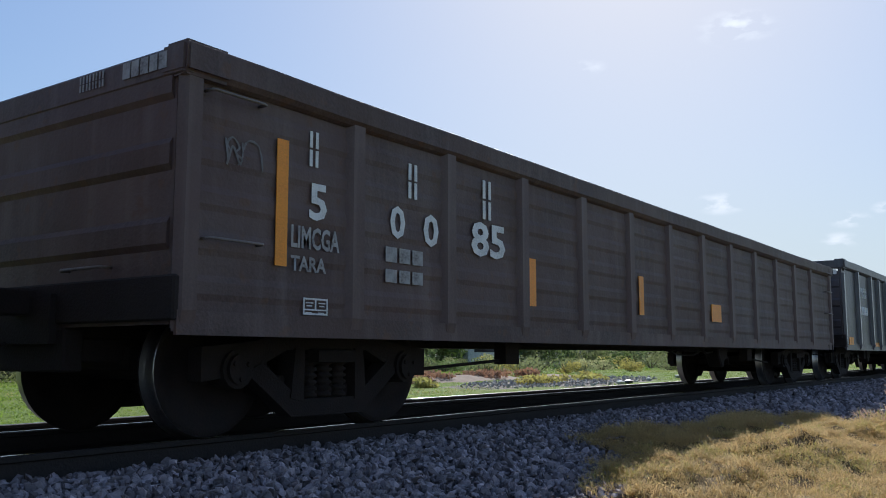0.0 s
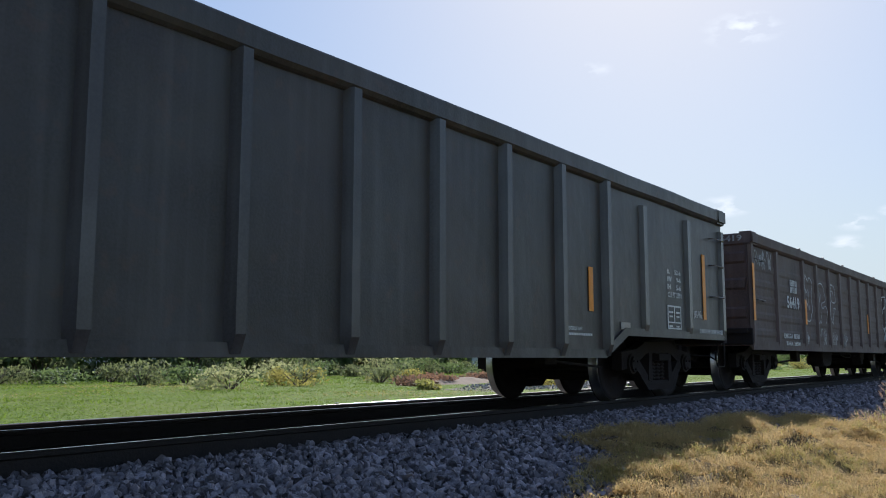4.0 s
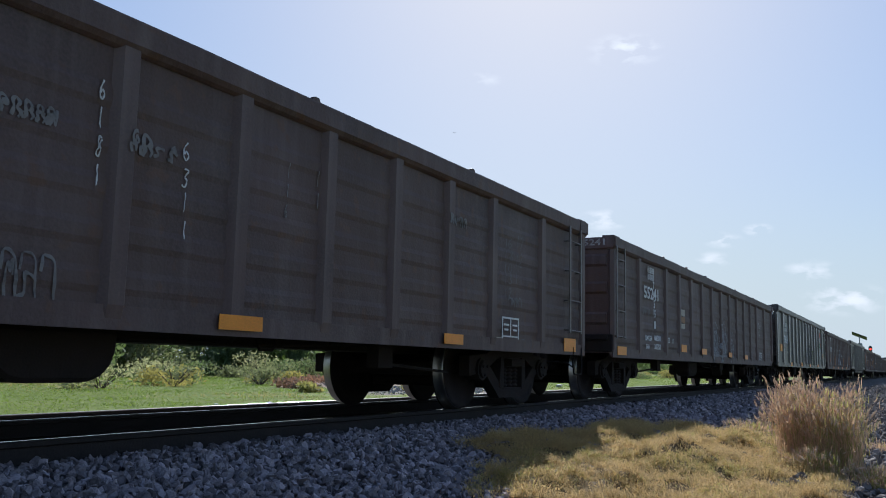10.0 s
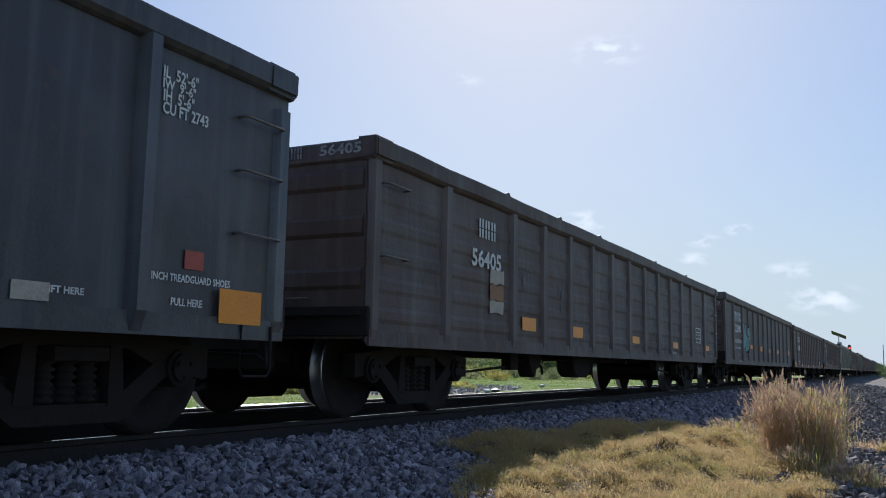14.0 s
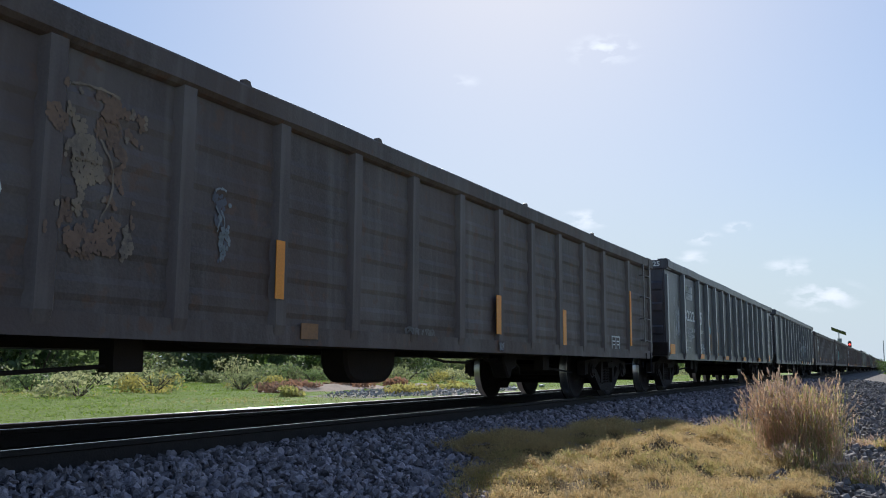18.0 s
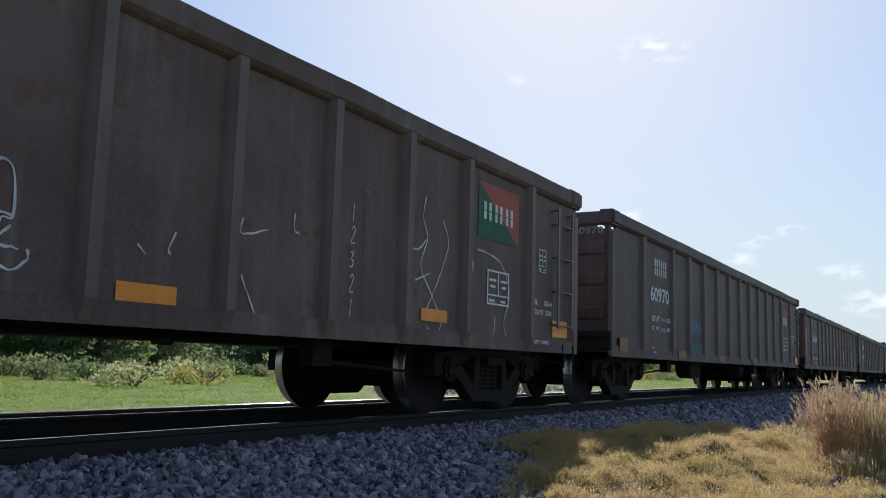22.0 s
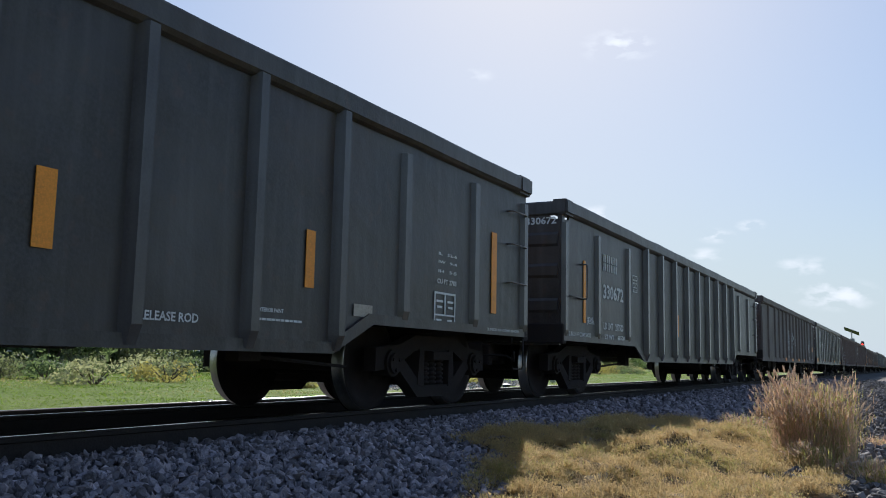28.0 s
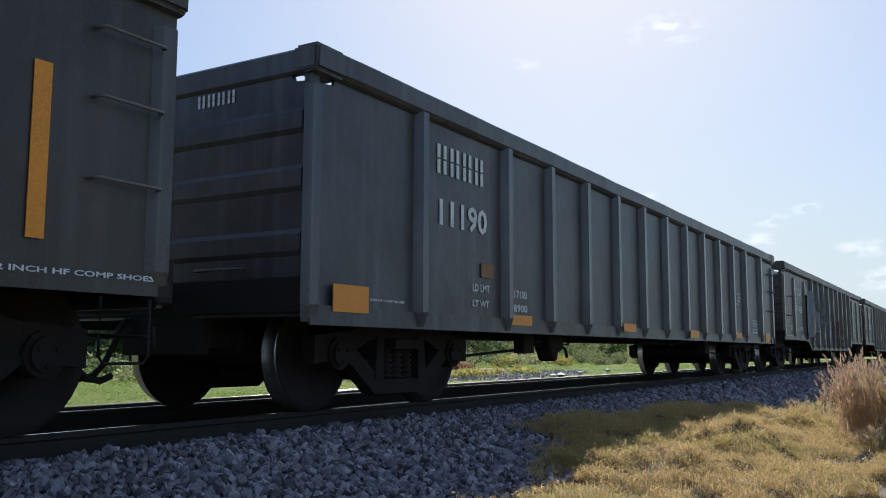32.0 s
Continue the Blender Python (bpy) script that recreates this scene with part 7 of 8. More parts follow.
car_spec(21, "close", "blue", "blue-black gondola with bold posts and white lettering", top=2.66, mid=0.0, post_shift=-0.05, shift=-0.13, sump=0,
         plates=[(-7.91, 0.76, 0.43, 0.2), (-5.08, 0.74, 0.46, 0.1), (-2.0, 0.74, 0.46, 0.1), (1.08, 0.7, 0.46, 0.12), (4.37, 0.74, 0.45, 0.11), (7.09, 0.7, 0.46, 0.18)],
         texts=[(-6.46, 2.03, 0.9, 0.26, '#HEQX'), (-6.41, 1.57, 0.87, 0.24, '11190'), (-5.82, 1.03, 0.33, 0.07, 'LD LMT'), (-5.05, 1.01, 0.37, 0.08, '217100'), (-5.82, 0.89, 0.32, 0.06, 'LT WT'), (-5.06, 0.87, 0.39, 0.08, '68900'), (-7.42, 0.86, 0.47, 0.02, '2 IN HF COMP SHOES'), (4.4, 1.58, 0.48, 0.05, 'IL    52-6'), (4.4, 1.5, 0.48, 0.06, 'IW    9-6'), (4.4, 1.44, 0.48, 0.06, 'IH    5-6'), (4.39, 1.37, 0.34, 0.05, 'CU FT 2743')],
         boxes=[(5.94, 0.86, 0.44, 0.27)],
         dull=[(-5.66, 1.17, 0.24, 0.13)])
car_spec(22, "tub", "black", "clean black gondola with one long yellow reflector", mid=0.03, shift=-0.20, sump=0,
         plates=[(7.28, 1.03, 0.1, 0.9)],
         texts=[(7.12, 0.86, 0.94, 0.03, '2 INCH HF COMP SHOES')])

PLAIN_PLATES = [(-7.75, 0.78, 0.45, 0.17), (-4.65, 0.76, 0.44, 0.1), (-1.7, 0.76, 0.44, 0.1), (1.25, 0.76, 0.44, 0.1), (4.25, 0.76, 0.44, 0.1), (7.3, 0.78, 0.45, 0.17)]
for c, kind, paint in ((-1, "close", "blue"), (-2, "wide", "grey"), (-3, "panel", "brown"), (-4, "close", "black"), (-5, "wide", "grey"), (-6, "panel", "brown"), (-7, "close", "black"), (-8, "panel", "brown")):
    car_spec(c, kind, paint, "dark weathered gondola far along the train", plates=PLAIN_PLATES, texts=[(-6.2, 1.9, 0.85, 0.24, "#AAAA"), (-6.25, 1.5, 1.0, 0.24, "=====")])
for c in range(-8, 23):
    gondola(c, SPECS[c])

# ---- track and ground ----


def profile(y):
    """Height of the ground across the track, rail top at nought."""
    if y > 0:
        return -0.17 if y < 1.5 else max(-0.42, -0.17 - 0.11 * (y - 1.5))
    return -0.15 if y > -1.35 else max(-0.62, -0.15 - 0.108 * (-1.35 - y))


def profiles(y):
    y = np.asarray(y, float)
    return np.where(y > 0, np.where(y < 1.5, -0.17, np.maximum(-0.42, -0.17 - 0.11 * (y - 1.5))), np.where(y > -1.35, -0.15, np.maximum(-0.62, -0.15 - 0.108 * (-1.35 - y))))


def grid(name, xs, ys, height, material):
    verts = [(x, y, height(x, y)) for x in xs for y in ys]
    k = len(ys)
    me = raw(name, verts, [(i * k + j, (i + 1) * k + j, (i + 1) * k + j + 1, i * k + j + 1) for i in range(len(xs) - 1) for j in range(k - 1)], material)
    me.polygons.foreach_set("use_smooth", [True] * len(me.polygons))
    return new(name, me)


def ground_sheet():
    xs = [-3000, -800, -200, -60, -20] + [-10 + 1.0 * i for i in range(70)] + [70, 90, 120, 200, 400, 900, 4500]
    ys = [-3000, -600, -120, -40, -20, -12, -9, -7, -6, -5, -4, -3, -2.2, -1.4, 0, 1.4, 2, 3, 4, 5, 6, 8, 10, 13, 17, 22, 30, 45, 70, 120, 250, 700, 4000]
    g = grid("ground", xs, ys, lambda x, y: profile(y) - 0.05 + (0.05 * noise.noise(Vector((x * 0.4, y * 0.4, 0))) if abs(y) > 3.3 and -20 < x < 60 else 0), SOIL)
    tagged(g, "green and yellow grass field beside the track", "ground", kind="structure")


ground_sheet()
BED = grid("ballast_bed", [-30 + 0.5 * i for i in range(180)] + [60 + 10 * i for i in range(60)], [-3.3, -2.9, -2.4, -2.0, -1.6, -1.2, -0.7, 0.7, 1.4, 2.0, 2.6, 3.1],
           lambda x, y: profile(y) + (-0.12 if y in (-3.3, 3.1) else 0.0) + 0.02 * noise.noise(Vector((x * 2, y * 2, 1))), GRAVEL)
tagged(BED, "blue-grey crushed stone ballast under the track", "ballast", kind="structure")
PATHWAY = grid("pathway", [-12 + 1.0 * i for i in range(80)] + [70, 100, 160, 300], [-9.5, -8.5, -7.5, -6.5, -5.9, -5.4, -5.0, -4.5, -4.0, -3.6, -3.2, -2.9],
               lambda x, y: profile(y) + (-0.1 if y in (-9.5, -2.9) else 0.03 if y < -5.2 else -0.012) + 0.02 * noise.noise(Vector((x, y, 4))), DIRT)
tagged(PATHWAY, "pale dusty gravel pathway along the track", "path", kind="structure")


def rail(name, y, z, label):
    bm = bmesh.new()
    sec = [(-0.075, -0.172), (0.075, -0.172), (0.075, -0.160), (0.012, -0.14), (0.009, -0.045), (0.036, -0.034), (0.036, -0.008), (0.019, -0.001), (0.017, 0.0), (-0.017, 0.0), (-0.019, -0.001), (-0.036, -0.008), (-0.036, -0.034), (-0.009, -0.045), (-0.012, -0.14), (-0.075, -0.160)]
    prism(bm, sec, -60, 650, "x")
    bmesh.ops.recalc_face_normals(bm, faces=bm.faces[:])
    for f in bm.faces:
        if f.calc_center_median().z > -0.002 and abs(f.normal.z) > 0.3:
            f.material_index = 1
    ob = new(name, mesh_of(name, bm, RAILSIDE, RAILTOP))
    ob.location = (0, y, z)
    return tagged(ob, label, "rail", "rails", kind="structure")


rail("rail", -0.753, 0, "steel rail with a polished running top")
rail("rail", 0.753, 0, "steel rail with a polished running top")
rail("spare_rail", 2.7, -0.1, "dark spare rail lying along the ballast edge")

# ---- plants ----
RNG = np.random.default_rng(11)


def blades(base, height, lean, width, material, name, droop=0.6, way=None):
    """Curved tapering blades from arrays of foot points, heights and leans."""
    n = len(base)
    a = RNG.uniform(0, 2 * np.pi, n) if way is None else way
    out = np.stack([np.cos(a), np.sin(a), np.zeros(n)], 1)
    side = np.stack([-np.sin(a), np.cos(a), np.zeros(n)], 1) * (width * 0.5)[:, None]
    up = np.array([0, 0, 1.0])
    mid = base + up * (height * 0.6)[:, None] + out * (lean * 0.35)[:, None]
    tip = base + up * (height * (1 - 0.25 * droop * RNG.random(n)))[:, None] + out * lean[:, None]
    v = np.stack([base - side, base + side, mid - side * 0.75, mid + side * 0.75, tip], 1).reshape(-1, 3)
    o = np.arange(n) * 5
    quads = np.stack([o, o + 1, o + 3, o + 2], 1)
    tris = np.stack([o + 2, o + 3, o + 4], 1)
    return raw(name, v.tolist(), quads.tolist() + tris.tolist(), material)


def leaves(centres, size, material, name, flat=0.0):
    """Small pointed leaves turned every way."""
    n = len(centres)
    a = RNG.normal(size=(n, 3))
    a /= np.linalg.norm(a, axis=1)[:, None]
    b = np.cross(a, RNG.normal(size=(n, 3)))
    b /= np.linalg.norm(b, axis=1)[:, None]
    s = (size * RNG.uniform(0.6, 1.4, n))[:, None]
    v = np.stack([centres - a * s, centres + b * s * 0.45, centres + a * s, centres - b * s * 0.45], 1).reshape(-1, 3)
    o = np.arange(n) * 4
    return raw(name, v.tolist(), np.stack([o, o + 1, o + 2, o + 3], 1).tolist(), material)


MOUNDS = [(6.3, -3.35, 1.2, 0.6, 0.18), (7.5, -2.65, 1.0, 0.5, 0.15), (9.3, -2.62, 1.2, 0.5, 0.14), (7.9, -2.2, 1.2, 0.42, 0.12), (10.4, -2.4, 1.2, 0.38, 0.12), (11.6, -2.8, 1.0, 0.4, 0.12), (8.4, -3.5, 1.6, 0.62, 0.22), (10.9, -3.5, 1.3, 0.6, 0.18), (4.2, -3.6, 1.2, 0.6, 0.10), (6.6, -4.3, 1.6, 0.5, 0.12), (9.4, -4.35, 1.1, 0.5, 0.13), (8.2, -4.75, 1.1, 0.4, 0.09), (8.5, -4.12, 1.0, 0.42, 0.13)]


def mound(x, y):
    z = 0 * x
    for cx, cy, rx, ry, h in MOUNDS:
        z = np.maximum(z, h * np.exp(-(((x - cx) / rx) ** 2 + ((y - cy) / ry) ** 2)))
    lump = np.sin(x * 6.1 + 1.3 * np.sin(y * 5.2)) * np.sin(y * 8.3 + 1.1 * np.sin(x * 4.4)) + 0.6 * np.sin(x * 13.0 + y * 9.0) * np.sin(y * 15.0 - x * 7.0)
    return z * (1 + 0.42 * lump + 0.16 * np.sin(x * 23.0 + 2.0 * np.sin(y * 11.0)) * np.sin(y * 27.0 + 1.7 * np.sin(x * 9.0)))


CREST = (7.0, -3.15)  # where the mat is still green


def dry_grass():
    """Matted tufts of dry grass: curly blades that fan out from each tuft."""
    t = 5200
    tx, ty = RNG.uniform(2.6, 13.5, t), RNG.uniform(-4.9, -1.3, t)
    size = RNG.uniform(0.6, 1.5, t)
    per = 62
    i = np.repeat(np.arange(t), per)
    n = len(i)
    a, d = RNG.uniform(0, 2 * np.pi, n), np.sqrt(RNG.random(n)) * 0.085 * size[i]
    x, y = tx[i] + d * np.cos(a), ty[i] + d * np.sin(a)
    m = mound(x, y)
    wob = 0.012 * np.sin(x * 5.1 + 2 * np.sin(y * 4.3)) + 0.014 * np.sin(y * 7.7 + x * 2.3)
    keep = m + wob > 0.048 + 0.012 * RNG.random(n)
    x, y, m, i, a, d = x[keep], y[keep], m[keep], i[keep], a[keep], d[keep]
    n = len(x)
    h = RNG.uniform(0.02, 0.085, n) * size[i] * (1.15 - 4 * d)
    base = np.stack([x, y, profiles(y) + m * 0.8 - 0.02], 1)
    lean = RNG.uniform(0.02, 0.09, n) + 0.9 * d * RNG.random(n)
    way = a + RNG.normal(0, 1.6, n)
    tone = 0.35 * np.sin(tx * 1.7 + 1.1) * np.sin(ty * 2.9) + 0.3 * np.sin(tx * 4.1 + ty * 3) + RNG.normal(0, 0.3, t) + 0.9 * np.exp(-((tx - CREST[0]) / 0.35) ** 2 - ((ty - CREST[1]) / 0.22) ** 2)
    green = (tone[i] + RNG.normal(0, 0.45, n) > 0.6) & (y < -2.7 + 0.2 * np.sin(x * 3))
    turf = grid("dry_grass", [2.4 + 0.12 * q for q in range(94)], [-5.0 + 0.1 * q for q in range(39)], lambda u, v: profile(v) - 0.06 + float(mound(np.float64(u), np.float64(v))) * 0.95 - 0.005, TURF)
    tagged(turf, "sunlit mat of dry straw-coloured grass", "grass", kind="stuff")
    for k, mt, nm in ((~green, STRAW, "dry_blades"), (green, STRAWGREEN, "green_blades")):
        c = int(k.sum())
        tagged(part(nm, blades(base[k], h[k], lean[k], RNG.uniform(0.002, 0.0045, c), mt, nm, 3.0, way[k]), turf), kind="stuff")
    # small curled leaves and seed bits over the mat
    k = RNG.random(n) < 0.38
    c = int(k.sum())
    bits = base[k] + np.stack([RNG.normal(0, 0.02, c), RNG.normal(0, 0.02, c), 0.005 + 0.07 * RNG.random(c) ** 1.5 * size[i[k]]], 1)
    g = green[k]
    for pick, mt, nm in ((~g, STRAW, "dry_leaves"), (g, OLIVE, "olive_leaves")):
        tagged(part(nm, leaves(bits[pick], np.full(int(pick.sum()), 0.0075), mt, nm), turf), kind="stuff")


def spindles(foot, way, size, material, name):
    """Slim seed heads: four-sided spindles that point along their stalks."""
    n = len(foot)
    way = way / np.linalg.norm(way, axis=1)[:, None]
    u = np.cross(way, RNG.normal(size=(n, 3)))
    u /= np.linalg.norm(u, axis=1)[:, None]
    w = np.cross(way, u)
    g, t = way * size[:, None], (size * RNG.uniform(0.09, 0.15, n))[:, None]
    belly = foot + g * 0.4
    v = np.stack([foot, belly + u * t, belly + w * t, belly - u * t, belly - w * t, foot + g], 1).reshape(-1, 3)
    o = (np.arange(n) * 6)[:, None]
    tri = np.array([(0, 2, 1), (0, 3, 2), (0, 4, 3), (0, 1, 4), (5, 1, 2), (5, 2, 3), (5, 3, 4), (5, 4, 1)])
    return raw(name, v.tolist(), (o[:, :, None] + tri[None]).reshape(-1, 3).tolist(), material)


def grass_bush(cx, cy, r, tall, n, label, leafy=1.0, heads=0.5):
    """A ragged weed clump: upright bent stalks with narrow leaves, slim seed heads on top, olive leaves low inside."""
    root = new("grass_bush")
    root.location = (cx, cy, profile(cy) - 0.02)
    tagged(root, label, "grass clump")
    tufts = max(5, n // 30)
    ta, td = RNG.uniform(0, 2 * np.pi, tufts), np.sqrt(RNG.random(tufts))
    th = RNG.uniform(0.68, 1.0, tufts) * (1.0 - 0.24 * td ** 2)
    i = RNG.integers(0, tufts, n)
    a, d = ta[i] + RNG.normal(0, 0.35, n), td[i]
    base = np.stack([r * 0.75 * d * np.cos(ta[i]), r * 0.75 * d * np.sin(ta[i]), np.zeros(n)], 1) + np.concatenate([RNG.normal(0, 0.03, (n, 2)), np.zeros((n, 1))], 1)
    h = tall * th[i] * RNG.uniform(0.35, 1.0, n) ** 0.7
    way = a + RNG.normal(0, 0.7, n)
    lean = r * (0.12 + 0.55 * d) * RNG.uniform(0.1, 1.6, n)
    tagged(part("dry_growth", blades(base, h, lean, RNG.uniform(0.003, 0.006, n), RUSSET, "dry_growth", 0.3, way), root), kind="stuff")
    rise = np.stack([np.cos(way) * lean, np.sin(way) * lean, h * 0.95], 1)
    # narrow leaves that rise from the stalks
    f = np.concatenate([RNG.random(n) ** 0.8 for _ in range(int(6 * leafy) + 1)])
    many = len(f) // n
    q = np.tile(base, (many, 1)) + np.tile(rise, (many, 1)) * f[:, None]
    q = q + RNG.normal(0, 0.022, q.shape)
    q[:, 2] = np.maximum(q[:, 2], 0.01)
    turn = np.tile(way, many) + RNG.normal(0, 1.1, len(q))
    pick = RNG.random(len(q))
    inner = (q[:, 2] < tall * 0.7) & (q[:, 1] < r * 0.5)
    olive = np.where(inner, pick < 0.6, pick < 0.2)
    pale = ~olive & (q[:, 2] > tall * 0.35) & (pick > 0.5)
    for k, mt, nm in ((~olive & ~pale, RUSSET, "dry_foliage"), (pale, PINK, "pale_foliage"), (olive, OLIVE, "olive_foliage")):
        c = int(k.sum())
        tagged(part(nm, blades(q[k], RNG.uniform(0.02, 0.12, c), RNG.uniform(0.01, 0.07, c), RNG.uniform(0.004, 0.0085, c), mt, nm, 1.0, turn[k]), root), kind="stuff")
    k = pick < 0.22
    tagged(part("curled_leaves", leaves(q[k], np.full(int(k.sum()), 0.011), RUSSET, "curled_leaves"), root), kind="stuff")
    # slim pale seed heads on the taller stalks, a few more below
    k = (h > tall * 0.4) & (RNG.random(n) < heads)
    c = int(k.sum())
    top = base[k] + rise[k] * RNG.uniform(0.86, 1.0, (c, 1))
    lay_over = rise[k] * np.array([1.6, 1.6, 1.0]) + RNG.normal(0, 0.12, (c, 3)) * tall
    tagged(part("seed_growth", spindles(top, lay_over, RNG.uniform(0.05, 0.1, c), SEED, "seed_growth"), root), kind="stuff")
    bits = np.concatenate([top + lay_over / np.linalg.norm(lay_over, axis=1)[:, None] * 0.08 * RNG.random((c, 1)) for _ in range(5)])
    tagged(part("seed_fluff", leaves(bits + RNG.normal(0, 0.006, bits.shape), np.full(len(bits), 0.0075), SEED, "seed_fluff"), root), kind="stuff")


TURF = mat("matted_straw_litter", (0.17, 0.115, 0.055), 0.95, 0, (0.08, 0.06, 0.03), 3, 60, 0.8)
RUSSET = thin(mat("russet_dry_stalks", (0.64, 0.45, 0.31), 0.8, 0, (0.5, 0.33, 0.21), 2, 12, 0, island=(0.5, 1.4)), (0.7, 0.49, 0.32), 0.5)
SEED = thin(mat("pale_seed_heads", (0.70, 0.57, 0.47), 0.8, 0, (0.5, 0.38, 0.29), 5, 30, 0, island=True), (0.72, 0.58, 0.46), 0.55)
dry_grass()
grass_bush(10.2, -4.46, 0.34, 1.27, 820, "tall tawny dry weed clump with pale seed heads", 0.8, 0.9)
grass_bush(9.95, -4.74, 0.34, 1.12, 680, "leafy tawny weed clump with olive leaves at its foot", 1.1, 0.5)
grass_bush(9.5, -4.62, 0.3, 0.34, 260, "low tawny weeds at the foot of a taller clump", 1.2)
grass_bush(9.3, -5.15, 0.3, 0.25, 220, "low reddish dry weed clump on gravel")
grass_bush(13.2, -5.35, 0.35, 0.22, 220, "low reddish dry weed clump on gravel")
grass_bush(12.6, -3.6, 0.4, 0.28, 260, "low tawny dry weed clump on gravel")


def field_grass():
    """Short turf, in low clumps that thicken in lush patches and yellow in others."""
    n = 260000
    x, y = 3 + 107 * RNG.random(n) ** 1.5, 3.2 + 31 * RNG.random(n) ** 1.3
    bare = ((x - 30 - 1.2 * (y - 10)) / 8) ** 2 + ((y - 10) / 2.9) ** 2 < 0.8 + 0.5 * np.sin(x * 1.3) * np.sin(y * 2.1) + RNG.normal(0, 0.25, n)
    lush = np.sin(x * 1.1 + 2 * np.sin(y * 0.7)) * np.sin(y * 1.6 + 0.8 * np.sin(x * 0.6))
    dry = np.sin(x * 0.35 + 1) + np.sin(y * 0.55 + x * 0.12) + RNG.normal(0, 0.5, n) > 1.75
    dry |= (y > 16 + np.sin(x * 0.3)) & (y < 19 + np.sin(x * 0.4)) & (RNG.random(n) < 0.2)
    h = RNG.uniform(0.01, 0.032, n) * (1 + 1.3 * np.clip(lush, 0, 1)) * (1 + y / 60)
    base = np.stack([x, y, profiles(y) - 0.04], 1)
    for k, mt, nm, lb in ((~dry & ~bare, GREENBLADE, "field_grass", "short bright green grass of the open field"), (dry & ~bare, STRAWGREEN, "dry_field_grass", "yellowing dry grass patches of the field")):
        c = int(k.sum())
        ob = new(nm, blades(base[k], h[k], RNG.uniform(0.05, 0.2, c), RNG.uniform(0.008, 0.018, c) * (1 + y[k] / 14), mt, nm, 1.6))
        tagged(ob, lb, "grass", kind="stuff")


def brush(cx, cy, rx, rz, n, material, label, name="shrub"):
    root = new(name)
    root.location = (cx, cy, -0.45)
    tagged(root, label, "shrub")
    bm = bmesh.new()
    for k in range(7):
        a = k * 0.9 + cx
        rod(bm, (0.08 * math.cos(a), 0.08 * math.sin(a), 0), (rx * 0.6 * math.cos(a), rx * 0.6 * math.sin(a), rz * 0.75), 0.03, 5, 0, 0.008)
    part("branching", mesh_of("branching", bm, BARK), root)
    c = []
    for k in range(12):
        o = np.array([RNG.uniform(-0.7, 0.7) * rx, RNG.uniform(-0.7, 0.7) * rx, rz * RNG.uniform(0.08, 0.8)])
        p = RNG.normal(size=(n // 12, 3))
        p *= (RNG.random(n // 12) ** 0.33 / np.linalg.norm(p, axis=1))[:, None]
        c.append(o + p * np.array([rx * 0.45, rx * 0.45, rz * 0.3]))
    c = np.concatenate(c)
    c[:, 2] = np.abs(c[:, 2])
    part("foliage", leaves(c, np.full(len(c), 0.07 * max(1, rz / 1.5)), material, "foliage"), root)


def tree(cx, cy, tall, n, label, spread=0.4):
    root = new("tree")
    root.location = (cx, cy, -0.5)
    tagged(root, label, "tree")
    rnd = random.Random(int(cx * 10 + cy))
    bm = bmesh.new()
    p, r = Vector((0, 0, 0)), tall * 0.03
    ends = []
    for k in range(4):
        q = p + Vector((rnd.uniform(-0.1, 0.1), rnd.uniform(-0.1, 0.1), 0.11)) * tall
        rod(bm, p, q, r, 8, 0, r * 0.82)
        p, r = q, r * 0.82
        if k:
            for _ in range(3):
                a = rnd.uniform(0, 6.3)
                e = p + Vector((math.cos(a) * spread, math.sin(a) * spread, rnd.uniform(0.12, 0.35))) * tall * rnd.uniform(0.6, 1)
                rod(bm, p, e, r * 0.55, 6, 0, r * 0.2)
                ends.append(e)
    part("trunk", mesh_of("trunk", bm, BARK), root)
    c = []
    for e in ends:
        q = RNG.normal(size=(n // len(ends), 3))
        q *= (RNG.random(len(q)) ** 0.4 / np.linalg.norm(q, axis=1))[:, None]
        c.append(np.array(e) + q * np.array([0.2, 0.2, 0.14]) * tall)
    part("crown", leaves(np.concatenate(c), np.full(sum(map(len, c)), 0.035 * tall), LEAF, "crown"), root)


field_grass()
SAGE = thin(mat("sage_green_leaves", (0.11, 0.14, 0.07), 0.65, 0, (0.07, 0.095, 0.04), 1, 10, 0, island=True), (0.2, 0.27, 0.1))
WEED = thin(mat("grey_green_weeds", (0.12, 0.14, 0.07), 0.7, 0, (0.2, 0.19, 0.1), 1, 10, 0, island=True), (0.25, 0.28, 0.12))
HEDGE = ((WEED, "tall grey-green weeds at the field's edge"), (LEAF, "dark green shrub at the field's edge"), (SAGE, "dusty sage-green bush at the field's edge"))
for k in range(22):
    m, text = HEDGE[(0, 2)[k % 2]]
    brush(13 + k * 1.9 + RNG.uniform(-0.7, 0.7), 26.3 + 0.06 * k + RNG.uniform(-0.8, 0.8), RNG.uniform(0.7, 1.5), RNG.uniform(0.5, 1.2), 800, m, text)
for k in range(34):
    m, text = HEDGE[(1, 2, 2, 0)[k % 4]]
    brush(10 + k * 1.75 + RNG.uniform(-0.9, 0.9), 30.5 + 0.1 * k + RNG.uniform(-1.6, 2.6), RNG.uniform(1.5, 2.7), RNG.uniform(2.2, 4.6), 1900, m, text)
SEEDGREEN = thin(mat("pale_green_weed_heads", (0.42, 0.4, 0.22), 0.8, 0, (0.3, 0.3, 0.14), 2, 12, 0, island=True), (0.45, 0.45, 0.22))
